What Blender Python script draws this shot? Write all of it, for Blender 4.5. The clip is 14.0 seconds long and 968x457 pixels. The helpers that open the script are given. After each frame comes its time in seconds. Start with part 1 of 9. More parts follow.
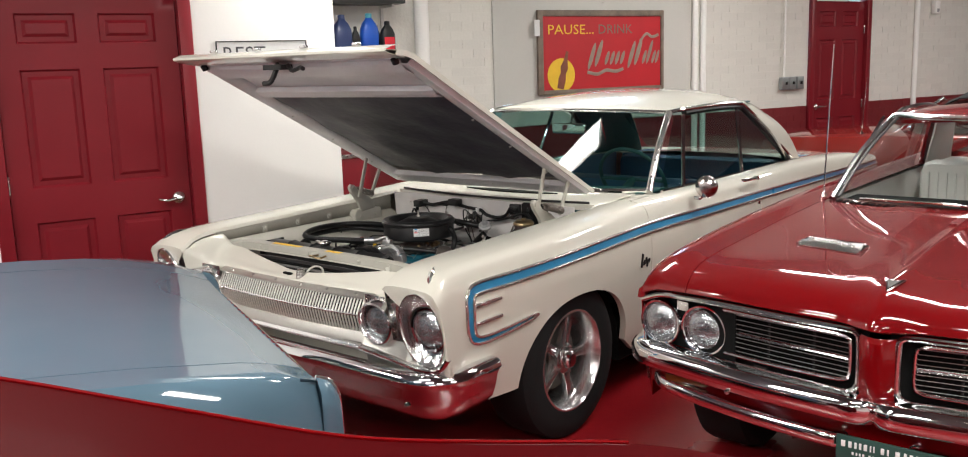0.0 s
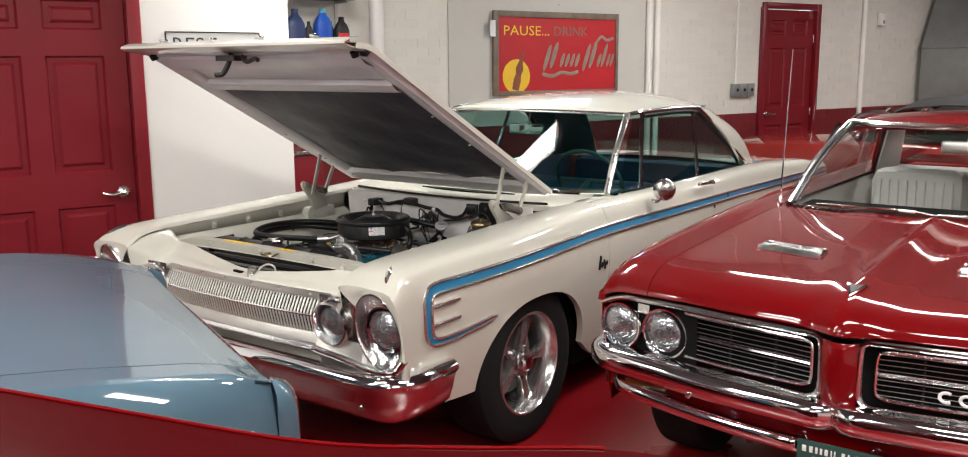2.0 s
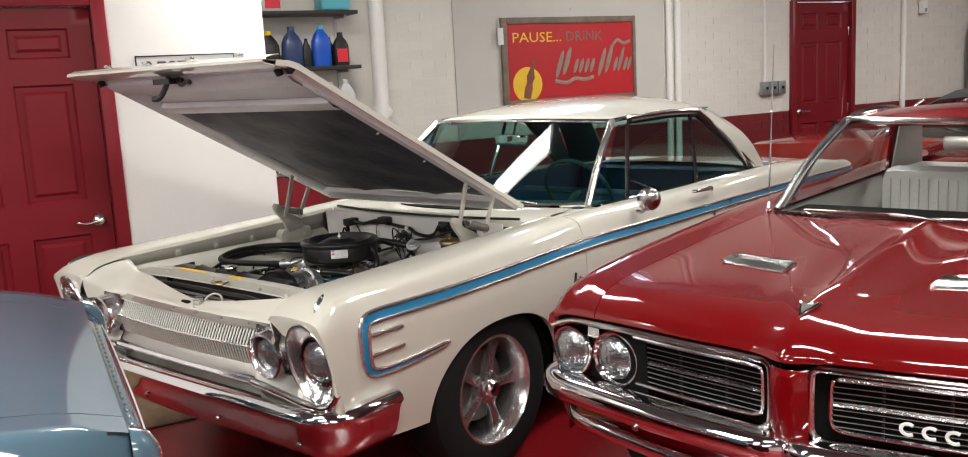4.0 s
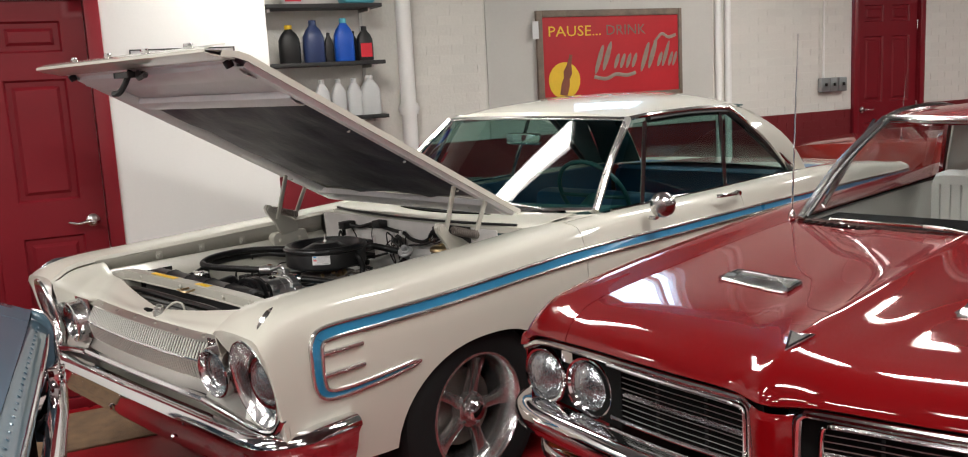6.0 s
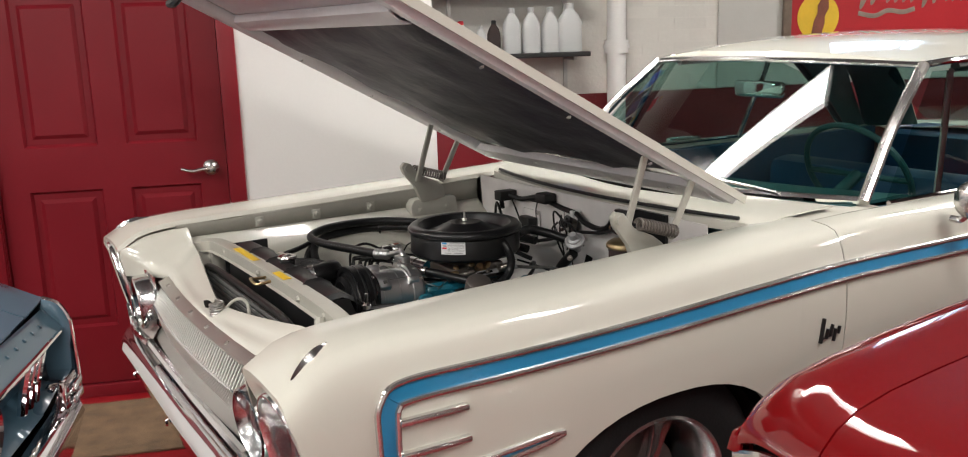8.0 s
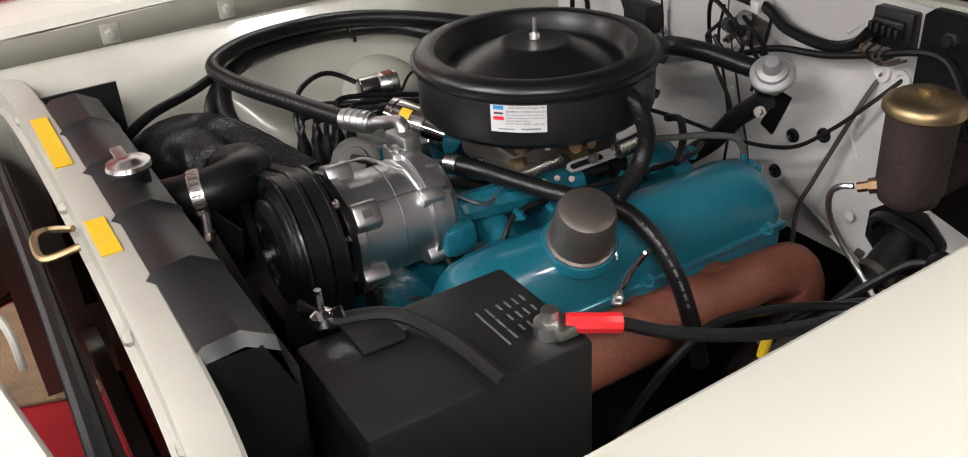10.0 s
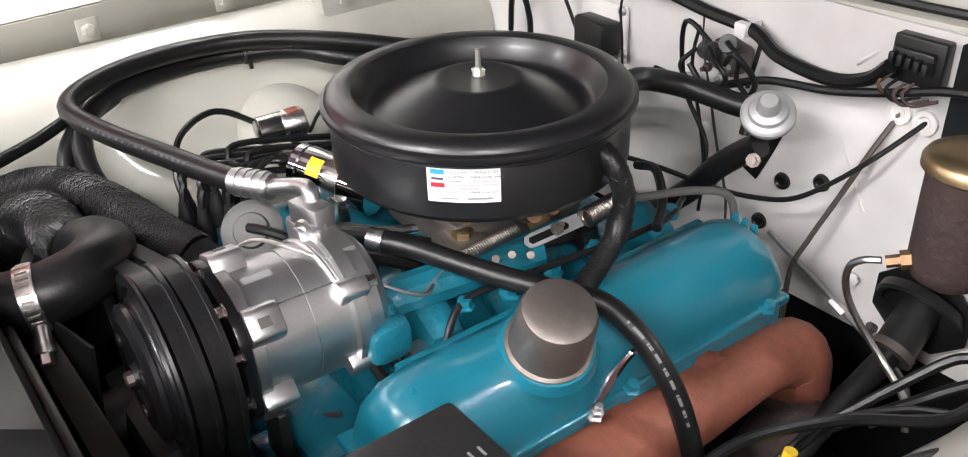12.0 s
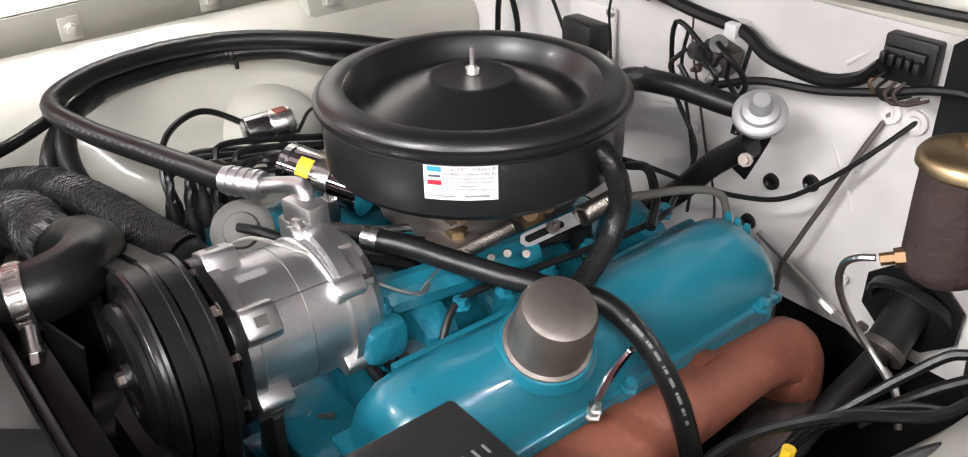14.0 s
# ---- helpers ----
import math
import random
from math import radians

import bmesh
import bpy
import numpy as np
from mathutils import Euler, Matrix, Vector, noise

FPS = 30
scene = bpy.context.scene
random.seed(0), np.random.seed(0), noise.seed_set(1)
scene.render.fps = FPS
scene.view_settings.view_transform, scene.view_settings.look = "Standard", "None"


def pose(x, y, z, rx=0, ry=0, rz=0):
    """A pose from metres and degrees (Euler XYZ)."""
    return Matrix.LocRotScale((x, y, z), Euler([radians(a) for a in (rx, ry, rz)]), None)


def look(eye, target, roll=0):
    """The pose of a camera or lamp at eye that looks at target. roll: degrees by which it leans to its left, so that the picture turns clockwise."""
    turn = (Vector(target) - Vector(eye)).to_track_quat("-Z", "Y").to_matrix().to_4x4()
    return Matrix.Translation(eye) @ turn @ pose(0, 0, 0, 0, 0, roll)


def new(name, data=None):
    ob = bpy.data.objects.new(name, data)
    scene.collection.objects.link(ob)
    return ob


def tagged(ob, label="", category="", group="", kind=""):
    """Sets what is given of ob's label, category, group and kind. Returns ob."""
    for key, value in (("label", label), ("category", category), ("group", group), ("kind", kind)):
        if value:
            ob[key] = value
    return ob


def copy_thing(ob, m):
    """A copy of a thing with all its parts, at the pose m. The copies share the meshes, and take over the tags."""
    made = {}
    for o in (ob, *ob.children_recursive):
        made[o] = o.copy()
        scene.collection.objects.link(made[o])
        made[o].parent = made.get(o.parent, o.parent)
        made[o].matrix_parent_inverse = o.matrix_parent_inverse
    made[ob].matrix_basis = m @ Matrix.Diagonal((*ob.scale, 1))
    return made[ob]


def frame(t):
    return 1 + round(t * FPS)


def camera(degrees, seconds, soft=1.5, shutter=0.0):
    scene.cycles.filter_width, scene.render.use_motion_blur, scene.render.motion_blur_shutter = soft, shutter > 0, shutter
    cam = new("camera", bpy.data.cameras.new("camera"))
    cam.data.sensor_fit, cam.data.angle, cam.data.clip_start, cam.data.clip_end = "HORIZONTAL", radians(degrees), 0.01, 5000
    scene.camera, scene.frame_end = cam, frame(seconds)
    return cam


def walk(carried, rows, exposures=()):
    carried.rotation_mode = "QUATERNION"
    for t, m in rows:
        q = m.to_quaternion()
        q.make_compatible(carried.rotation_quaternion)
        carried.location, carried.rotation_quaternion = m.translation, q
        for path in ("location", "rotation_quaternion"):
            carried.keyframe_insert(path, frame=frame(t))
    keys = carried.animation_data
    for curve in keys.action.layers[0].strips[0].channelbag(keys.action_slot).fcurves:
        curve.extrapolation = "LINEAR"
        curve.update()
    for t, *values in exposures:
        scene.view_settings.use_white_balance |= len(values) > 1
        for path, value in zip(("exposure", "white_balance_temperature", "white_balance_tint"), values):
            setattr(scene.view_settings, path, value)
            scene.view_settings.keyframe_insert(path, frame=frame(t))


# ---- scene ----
cam = camera(55.2, 14.0, 1.05)
PATH = [
    (0, (3.044, -3.23, 1.645), (1.789, -1.713, 1.293), -1.8),
    (0.5, (3.025, -3.236, 1.653), (1.82, -1.678, 1.305), -1.3),
    (1, (3.003, -3.238, 1.644), (1.821, -1.661, 1.302), -0.9),
    (1.5, (2.978, -3.233, 1.634), (1.809, -1.645, 1.295), -0.5),
    (2, (2.965, -3.202, 1.622), (1.799, -1.615, 1.273), -0.4),
    (2.5, (2.987, -3.107, 1.619), (1.783, -1.55, 1.263), -0.7),
    (3, (3.057, -3.009, 1.625), (1.838, -1.462, 1.278), -1.8),
    (5.5, (3.258, -2.418, 1.587), (1.906, -0.976, 1.284), -3.7),
    (6, (3.215, -2.292, 1.581), (1.821, -0.895, 1.258), -3.0),
    (6.5, (3.225, -1.945, 1.573), (1.593, -0.859, 1.177), -3.5),
    (7, (3.099, -1.773, 1.53), (1.507, -0.68, 1.006), -2.3),
    (7.5, (2.802, -1.612, 1.55), (1.201, -0.513, 1.067), -2.4),
    (8, (2.413, -1.415, 1.501), (0.741, -0.402, 1.08), -1.7),
    (8.4, (2.056, -1.277, 1.464), (0.346, -0.35, 1.0), -1.5),
    (8.5, (1.981, -1.25, 1.461), (0.278, -0.333, 0.951), -1.9),
    (8.7, (1.802, -1.18, 1.457), (0.133, -0.272, 0.833), -1.7),
    (10.8, (0.807, -0.56, 1.301), (-0.645, 0.309, 0.234), -4.0),
    (11, (0.78, -0.552, 1.307), (-0.659, 0.35, 0.251), -3.6),
    (11.5, (0.75, -0.558, 1.3), (-0.655, 0.413, 0.26), -2.9),
    (12, (0.744, -0.573, 1.299), (-0.643, 0.441, 0.276), -2.1),
    (12.5, (0.736, -0.58, 1.297), (-0.62, 0.485, 0.284), -1.3),
    (13, (0.735, -0.583, 1.293), (-0.61, 0.502, 0.286), -0.8),
    (13.5, (0.735, -0.585, 1.294), (-0.597, 0.516, 0.287), -0.4),
    (14, (0.728, -0.592, 1.286), (-0.631, 0.476, 0.278), -1.2),
]
walk(cam, [(t, look(eye, target, roll)) for t, eye, target, roll in PATH],
     [(0, 0.0, 6500, 10), (3.2, 0.0, 6500, 10), (5.3, -0.22, 6500, 10), (6.6, -0.2, 6500, 10), (7.3, -0.02, 6500, 10), (8.0, -0.12, 6500, 10), (8.7, -0.15, 6500, 10), (9.7, 0.25, 6400, 11), (10.2, 0.8, 6300, 11), (10.8, 1.74, 6150, 12), (11.3, 1.60, 6150, 12), (12, 1.48, 6200, 12), (14, 1.48, 6200, 12)])

# ---- light ----
LAMP = 52.0      # watts of each ceiling light
world = bpy.data.worlds.new("daylight")
scene.world = world
world.use_nodes = True
wn = world.node_tree.nodes
sky = wn.new("ShaderNodeTexSky")
sky.sky_type = 'NISHITA'
sky.sun_disc = False
sky.sun_elevation = radians(38)
sky.sun_rotation = radians(250)
world.node_tree.links.new(sky.outputs[0], wn["Background"].inputs[0])
wn["Background"].inputs[1].default_value = 0.12

# room axes: u along the brick wall, m towards it (metres from the world's origin)
ROOM = pose(0, 0, 0, 0, 0, 70.3)


# ---- materials ----
def mat(name, color, rough=0.5, metal=0.0, coat=0.0, var=0.06, scale=6.0, bump=0.0, bscale=60.0, spec=0.5,
        rvar=0.1, island=False, obvar=0.0):
    """A painted or metal surface: colour and gloss vary at two scales, with a fine relief."""
    m = bpy.data.materials.new(name)
    m.use_nodes = True
    nt = m.node_tree
    b = nt.nodes["Principled BSDF"]
    b.inputs["Metallic"].default_value = metal
    b.inputs["Specular IOR Level"].default_value = spec
    b.inputs["Coat Weight"].default_value = coat
    b.inputs["Coat Roughness"].default_value = 0.04
    tc = nt.nodes.new("ShaderNodeTexCoord")
    big = nt.nodes.new("ShaderNodeTexNoise")
    big.inputs["Scale"].default_value = scale
    big.inputs["Detail"].default_value = 5
    nt.links.new(tc.outputs["Object"], big.inputs["Vector"])
    small = nt.nodes.new("ShaderNodeTexNoise")
    small.inputs["Scale"].default_value = bscale
    small.inputs["Detail"].default_value = 3
    nt.links.new(tc.outputs["Object"], small.inputs["Vector"])
    mul = nt.nodes.new("ShaderNodeMath")
    mul.operation = "ADD"
    nt.links.new(big.outputs[0], mul.inputs[0])
    half = nt.nodes.new("ShaderNodeMath")
    half.operation = "MULTIPLY"
    half.inputs[1].default_value = 0.4
    nt.links.new(small.outputs[0], half.inputs[0])
    nt.links.new(half.outputs[0], mul.inputs[1])
    ramp = nt.nodes.new("ShaderNodeMapRange")
    ramp.inputs[1].default_value, ramp.inputs[2].default_value = 0.35, 1.05
    ramp.inputs[3].default_value, ramp.inputs[4].default_value = 1 - var, 1 + var
    nt.links.new(mul.outputs[0], ramp.inputs[0])
    hsv = nt.nodes.new("ShaderNodeHueSaturation")
    hsv.inputs["Color"].default_value = (*color, 1)
    last = ramp.outputs[0]
    if obvar:
        info = nt.nodes.new("ShaderNodeObjectInfo")
        mr = nt.nodes.new("ShaderNodeMapRange")
        mr.inputs[3].default_value, mr.inputs[4].default_value = 1 - obvar, 1 + obvar
        nt.links.new(info.outputs["Random"], mr.inputs[0])
        mm = nt.nodes.new("ShaderNodeMath")
        mm.operation = "MULTIPLY"
        nt.links.new(last, mm.inputs[0])
        nt.links.new(mr.outputs[0], mm.inputs[1])
        last = mm.outputs[0]
    nt.links.new(last, hsv.inputs["Value"])
    nt.links.new(hsv.outputs[0], b.inputs["Base Color"])
    rr = nt.nodes.new("ShaderNodeMapRange")
    rr.inputs[1].default_value, rr.inputs[2].default_value = 0.3, 0.7
    rr.inputs[3].default_value, rr.inputs[4].default_value = max(0.0, rough * (1 - rvar)), min(1.0, rough * (1 + rvar))
    nt.links.new(big.outputs[0], rr.inputs[0])
    nt.links.new(rr.outputs[0], b.inputs["Roughness"])
    if bump:
        bp = nt.nodes.new("ShaderNodeBump")
        bp.inputs["Strength"].default_value = bump
        bp.inputs["Distance"].default_value = 0.01
        nt.links.new(small.outputs[0], bp.inputs["Height"])
        nt.links.new(bp.outputs[0], b.inputs["Normal"])
    return m


def glass_mat(name, tint, rough=0.0):
    """Thin pane: clear with a tint, and a mirror by Fresnel."""
    m = bpy.data.materials.new(name)
    m.use_nodes = True
    nt = m.node_tree
    nt.nodes.remove(nt.nodes["Principled BSDF"])
    out = nt.nodes["Material Output"]
    tr = nt.nodes.new("ShaderNodeBsdfTransparent")
    tr.inputs[0].default_value = (*tint, 1)
    gl = nt.nodes.new("ShaderNodeBsdfGlossy")
    gl.inputs["Roughness"].default_value = rough
    lw = nt.nodes.new("ShaderNodeLayerWeight")
    lw.inputs[0].default_value = 0.5
    po = nt.nodes.new("ShaderNodeMath")
    po.operation = "POWER"
    po.inputs[1].default_value = 5.0
    nt.links.new(lw.outputs["Facing"], po.inputs[0])
    fr = nt.nodes.new("ShaderNodeMapRange")
    fr.inputs[3].default_value, fr.inputs[4].default_value = 0.06, 1.0
    nt.links.new(po.outputs[0], fr.inputs[0])
    mx = nt.nodes.new("ShaderNodeMixShader")
    nt.links.new(fr.outputs[0], mx.inputs[0])
    nt.links.new(tr.outputs[0], mx.inputs[1])
    nt.links.new(gl.outputs[0], mx.inputs[2])
    nt.links.new(mx.outputs[0], out.inputs[0])
    return m


def glow_mat(name, color, strength):
    m = bpy.data.materials.new(name)
    m.use_nodes = True
    b = m.node_tree.nodes["Principled BSDF"]
    b.inputs["Base Color"].default_value = (0.9, 0.9, 0.9, 1)
    b.inputs["Emission Color"].default_value = (*color, 1)
    b.inputs["Emission Strength"].default_value = strength
    return m


M = dict(
    cream=mat("cream_paint", (0.558, 0.545, 0.480), 0.5, coat=1.0, var=0.02, scale=3, bscale=300, spec=0.3),
    # body cream made darker, with the bay's shade under the hood in the colour
    creambay=mat("shaded_bay_cream", (0.405, 0.395, 0.345), 0.42, coat=0.4, var=0.07, scale=9, bump=0.05, bscale=40),
    redpaint=mat("red_car_paint", (0.140, 0.0010, 0.0022), 0.5, coat=1.0, var=0.05, scale=3, bscale=400, spec=0.03),
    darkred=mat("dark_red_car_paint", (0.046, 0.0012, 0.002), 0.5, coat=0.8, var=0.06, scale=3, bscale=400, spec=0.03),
    orange=mat("orange_red_paint", (0.19, 0.011, 0.007), 0.4, coat=1.0, var=0.06, spec=0.2),
    bluepaint=mat("light_blue_car_paint", (0.074, 0.130, 0.174), 0.5, coat=1.0, var=0.04, scale=3, bscale=400, spec=0.05),
    bluedark=mat("blue_grey_panel", (0.06, 0.12, 0.17), 0.35, coat=0.5),
    stripe=mat("bright_blue_stripe", (0.018, 0.20, 0.39), 0.30, coat=0.9, var=0.05),
    chrome=mat("chrome", (0.78, 0.78, 0.79), 0.06, metal=1.0, var=0.03, rvar=0.5),
    trim=mat("bright_trim", (0.86, 0.86, 0.86), 0.16, metal=1.0, var=0.05, rvar=0.4),
    satinmetal=mat("anodised_panel", (0.62, 0.61, 0.57), 0.36, metal=0.9, var=0.06, bscale=300),
    brushed=mat("dull_chrome", (0.66, 0.65, 0.63), 0.25, metal=1.0, var=0.1, rvar=0.3, bscale=200),
    alu=mat("cast_aluminium", (0.56, 0.56, 0.565), 0.40, metal=1.0, var=0.07, bump=0.04, bscale=220),
    steel=mat("zinc_steel", (0.55, 0.54, 0.52), 0.35, metal=1.0, var=0.15),
    darksteel=mat("grey_steel", (0.18, 0.158, 0.143), 0.45, metal=0.75, var=0.25, bump=0.04, bscale=120),
    brass=mat("brass_cadmium", (0.40, 0.30, 0.17), 0.40, metal=1.0, var=0.2),
    rust=mat("rusty_iron", (0.038, 0.023, 0.021), 0.7, var=0.35, scale=14, bump=0.4, bscale=70),
    manifold=mat("exhaust_primer", (0.205, 0.064, 0.038), 0.66, var=0.4, scale=7, bump=0.15, bscale=90),
    engblue=mat("engine_turquoise", (0.010, 0.130, 0.186), 0.30, coat=0.55, var=0.07, scale=12, bump=0.10, bscale=26),
    black=mat("semi_gloss_black", (0.008, 0.008, 0.0088), 0.33, coat=0.1, var=0.2, spec=0.5),
    satin=mat("satin_black", (0.009, 0.009, 0.0095), 0.42, var=0.2),
    rubber=mat("black_rubber", (0.007, 0.007, 0.0075), 0.36, var=0.3, scale=20, bump=0.06, bscale=150, spec=0.32),
    tyre=mat("tyre_rubber", (0.009, 0.009, 0.0095), 0.75, var=0.2, bump=0.1, bscale=120, spec=0.2),
    plastic=mat("black_plastic", (0.008, 0.008, 0.0085), 0.45, var=0.15, bump=0.05, bscale=200),
    pad=mat("hood_insulation", (0.040, 0.038, 0.050), 0.5, var=0.55, scale=9, bump=0.5, bscale=14),
    lilac=mat("grey_primer_underside", (0.60, 0.585, 0.60), 0.38, coat=0.3, var=0.1, scale=8),
    fire=mat("firewall_white", (0.69, 0.665, 0.65), 0.32, coat=0.6, var=0.17, scale=6, bump=0.12, bscale=16),
    white=mat("white_wall_paint", (0.80, 0.79, 0.77), 0.6, var=0.03, scale=2, bump=0.03, bscale=80),
    brickwhite=mat("painted_white_brick", (0.68, 0.66, 0.615), 0.6, var=0.07, scale=3, bump=0.25, bscale=45, obvar=0.03),
    brickred=mat("painted_red_brick", (0.16, 0.012, 0.016), 0.5, var=0.12, scale=3, bump=0.25, bscale=45),
    doorred=mat("red_door_paint", (0.185, 0.009, 0.016), 0.38, spec=0.3, var=0.09, scale=4, bump=0.03, bscale=120),
    floor=mat("red_floor_paint", (0.25, 0.009, 0.013), 0.32, var=0.16, scale=1.2, bump=0.03, bscale=30, rvar=0.4),
    mat=mat("brown_floor_mat", (0.17, 0.108, 0.062), 0.9, var=0.45, scale=14, bump=0.5, bscale=160),
    ceil=mat("ceiling_paint", (0.10, 0.10, 0.105), 0.8, var=0.2, scale=1.5),
    lampglass=mat("headlamp_lens", (0.34, 0.35, 0.37), 0.10, metal=0.8, coat=1.0, var=0.6, scale=28, bump=0.35, bscale=90),
    amber=mat("amber_lens", (0.10, 0.025, 0.005), 0.2, coat=0.5),
    seatblue=mat("blue_vinyl", (0.010, 0.070, 0.155), 0.45, coat=0.1, var=0.1),
    teal=mat("teal_dash", (0.010, 0.065, 0.07), 0.5, var=0.1),
    seatwhite=mat("white_vinyl", (0.62, 0.62, 0.58), 0.45, var=0.06),
    # near-black for the underbody; also stands for shade in openings and voids
    dark=mat("underbody_and_shade_black", (0.005, 0.005, 0.005), 0.85, spec=0.12),
    shelf=mat("black_shelf", (0.02, 0.02, 0.02), 0.5),
    signred=mat("sign_red", (0.43, 0.011, 0.018), 0.5, var=0.12, scale=5),
    signgrey=mat("worn_silver_lettering", (0.25, 0.20, 0.16), 0.5, var=0.2, scale=20),
    signyellow=mat("sign_yellow", (0.75, 0.48, 0.03), 0.5, var=0.1, scale=10),
    signframe=mat("aged_sign_frame", (0.17, 0.13, 0.10), 0.6, var=0.4, scale=12),
    paper=mat("white_label", (0.66, 0.66, 0.66), 0.5, var=0.02),
    ink=mat("grey_print", (0.25, 0.25, 0.27), 0.6),
    labblue=mat("label_blue", (0.03, 0.28, 0.60), 0.5),
    labred=mat("label_red", (0.70, 0.02, 0.04), 0.5),
    yellow=mat("yellow_paint", (0.80, 0.52, 0.02), 0.5, var=0.1),
    redplastic=mat("red_plastic", (0.65, 0.02, 0.025), 0.4),
    bottleblue=mat("blue_bottle", (0.01, 0.09, 0.5), 0.35),
    bottlenavy=mat("navy_bottle", (0.03, 0.05, 0.14), 0.35),
    jug=mat("milky_jug", (0.56, 0.57, 0.57), 0.35, var=0.04),
    cyan=mat("cyan_pack", (0.10, 0.42, 0.52), 0.4),
    galv=mat("galvanised_sheet", (0.33, 0.35, 0.35), 0.45, metal=0.7, var=0.15),
    fabric=mat("black_canvas", (0.015, 0.015, 0.017), 0.8, var=0.2),
    braid=mat("braided_sleeve", (0.022, 0.022, 0.023), 0.4, var=0.3, scale=40),
    plate=mat("dark_green_plate", (0.02, 0.06, 0.05), 0.4),
    glass=glass_mat("tinted_glass", (0.48, 0.64, 0.605)),
    clear=glass_mat("clear_glass", (0.92, 0.94, 0.94)),
    plaster=mat("grey_white_plaster", (0.52, 0.51, 0.48), 0.6, var=0.05, scale=2.5, bump=0.04, bscale=60),
    moulding=mat("stripe_moulding_metal", (0.74, 0.73, 0.71), 0.17, metal=0.90, var=0.08, rvar=0.4),
    bezelmetal=mat("bezel_chrome", (0.66, 0.66, 0.66), 0.20, metal=1.0, var=0.06, rvar=0.4),
    lipmetal=mat("satin_lip", (0.46, 0.45, 0.42), 0.38, metal=0.85, var=0.06, bscale=300),
    wheelmetal=mat("polished_alloy", (0.62, 0.62, 0.62), 0.20, metal=0.94, var=0.06, rvar=0.3),
    finmetal=mat("dull_fins", (0.16, 0.158, 0.152), 0.6, metal=0.2, var=0.2, scale=20),
    castlight=mat("light_cast_metal", (0.34, 0.34, 0.345), 0.5, metal=0.45, var=0.08, bump=0.03, bscale=200),
    springsteel=mat("spring_steel", (0.30, 0.27, 0.245), 0.36, metal=1.0, var=0.1),
    oldbrass=mat("tarnished_brass", (0.22, 0.135, 0.075), 0.45, metal=0.85, var=0.3, scale=30),
    slatmetal=mat("satin_slats", (0.80, 0.79, 0.75), 0.34, metal=0.6, var=0.05, bscale=200),
    engcast=mat("painted_casting", (0.010, 0.130, 0.186), 0.32, coat=0.6, var=0.12, scale=14, bump=0.6, bscale=34),
    castgrey=mat("cast_grey_metal", (0.085, 0.082, 0.078), 0.6, metal=0.25, var=0.15, bump=0.05, bscale=150),
    printgrey=mat("faded_print", (0.12, 0.12, 0.125), 0.6),
    printdark=mat("dark_print", (0.05, 0.05, 0.06), 0.6),
    skyglow=glow_mat("daylight_sky", (0.52, 0.74, 1.0), 13.0),
    tube=glow_mat("fluorescent_cover", (1.0, 0.97, 0.92), 12.0),
)


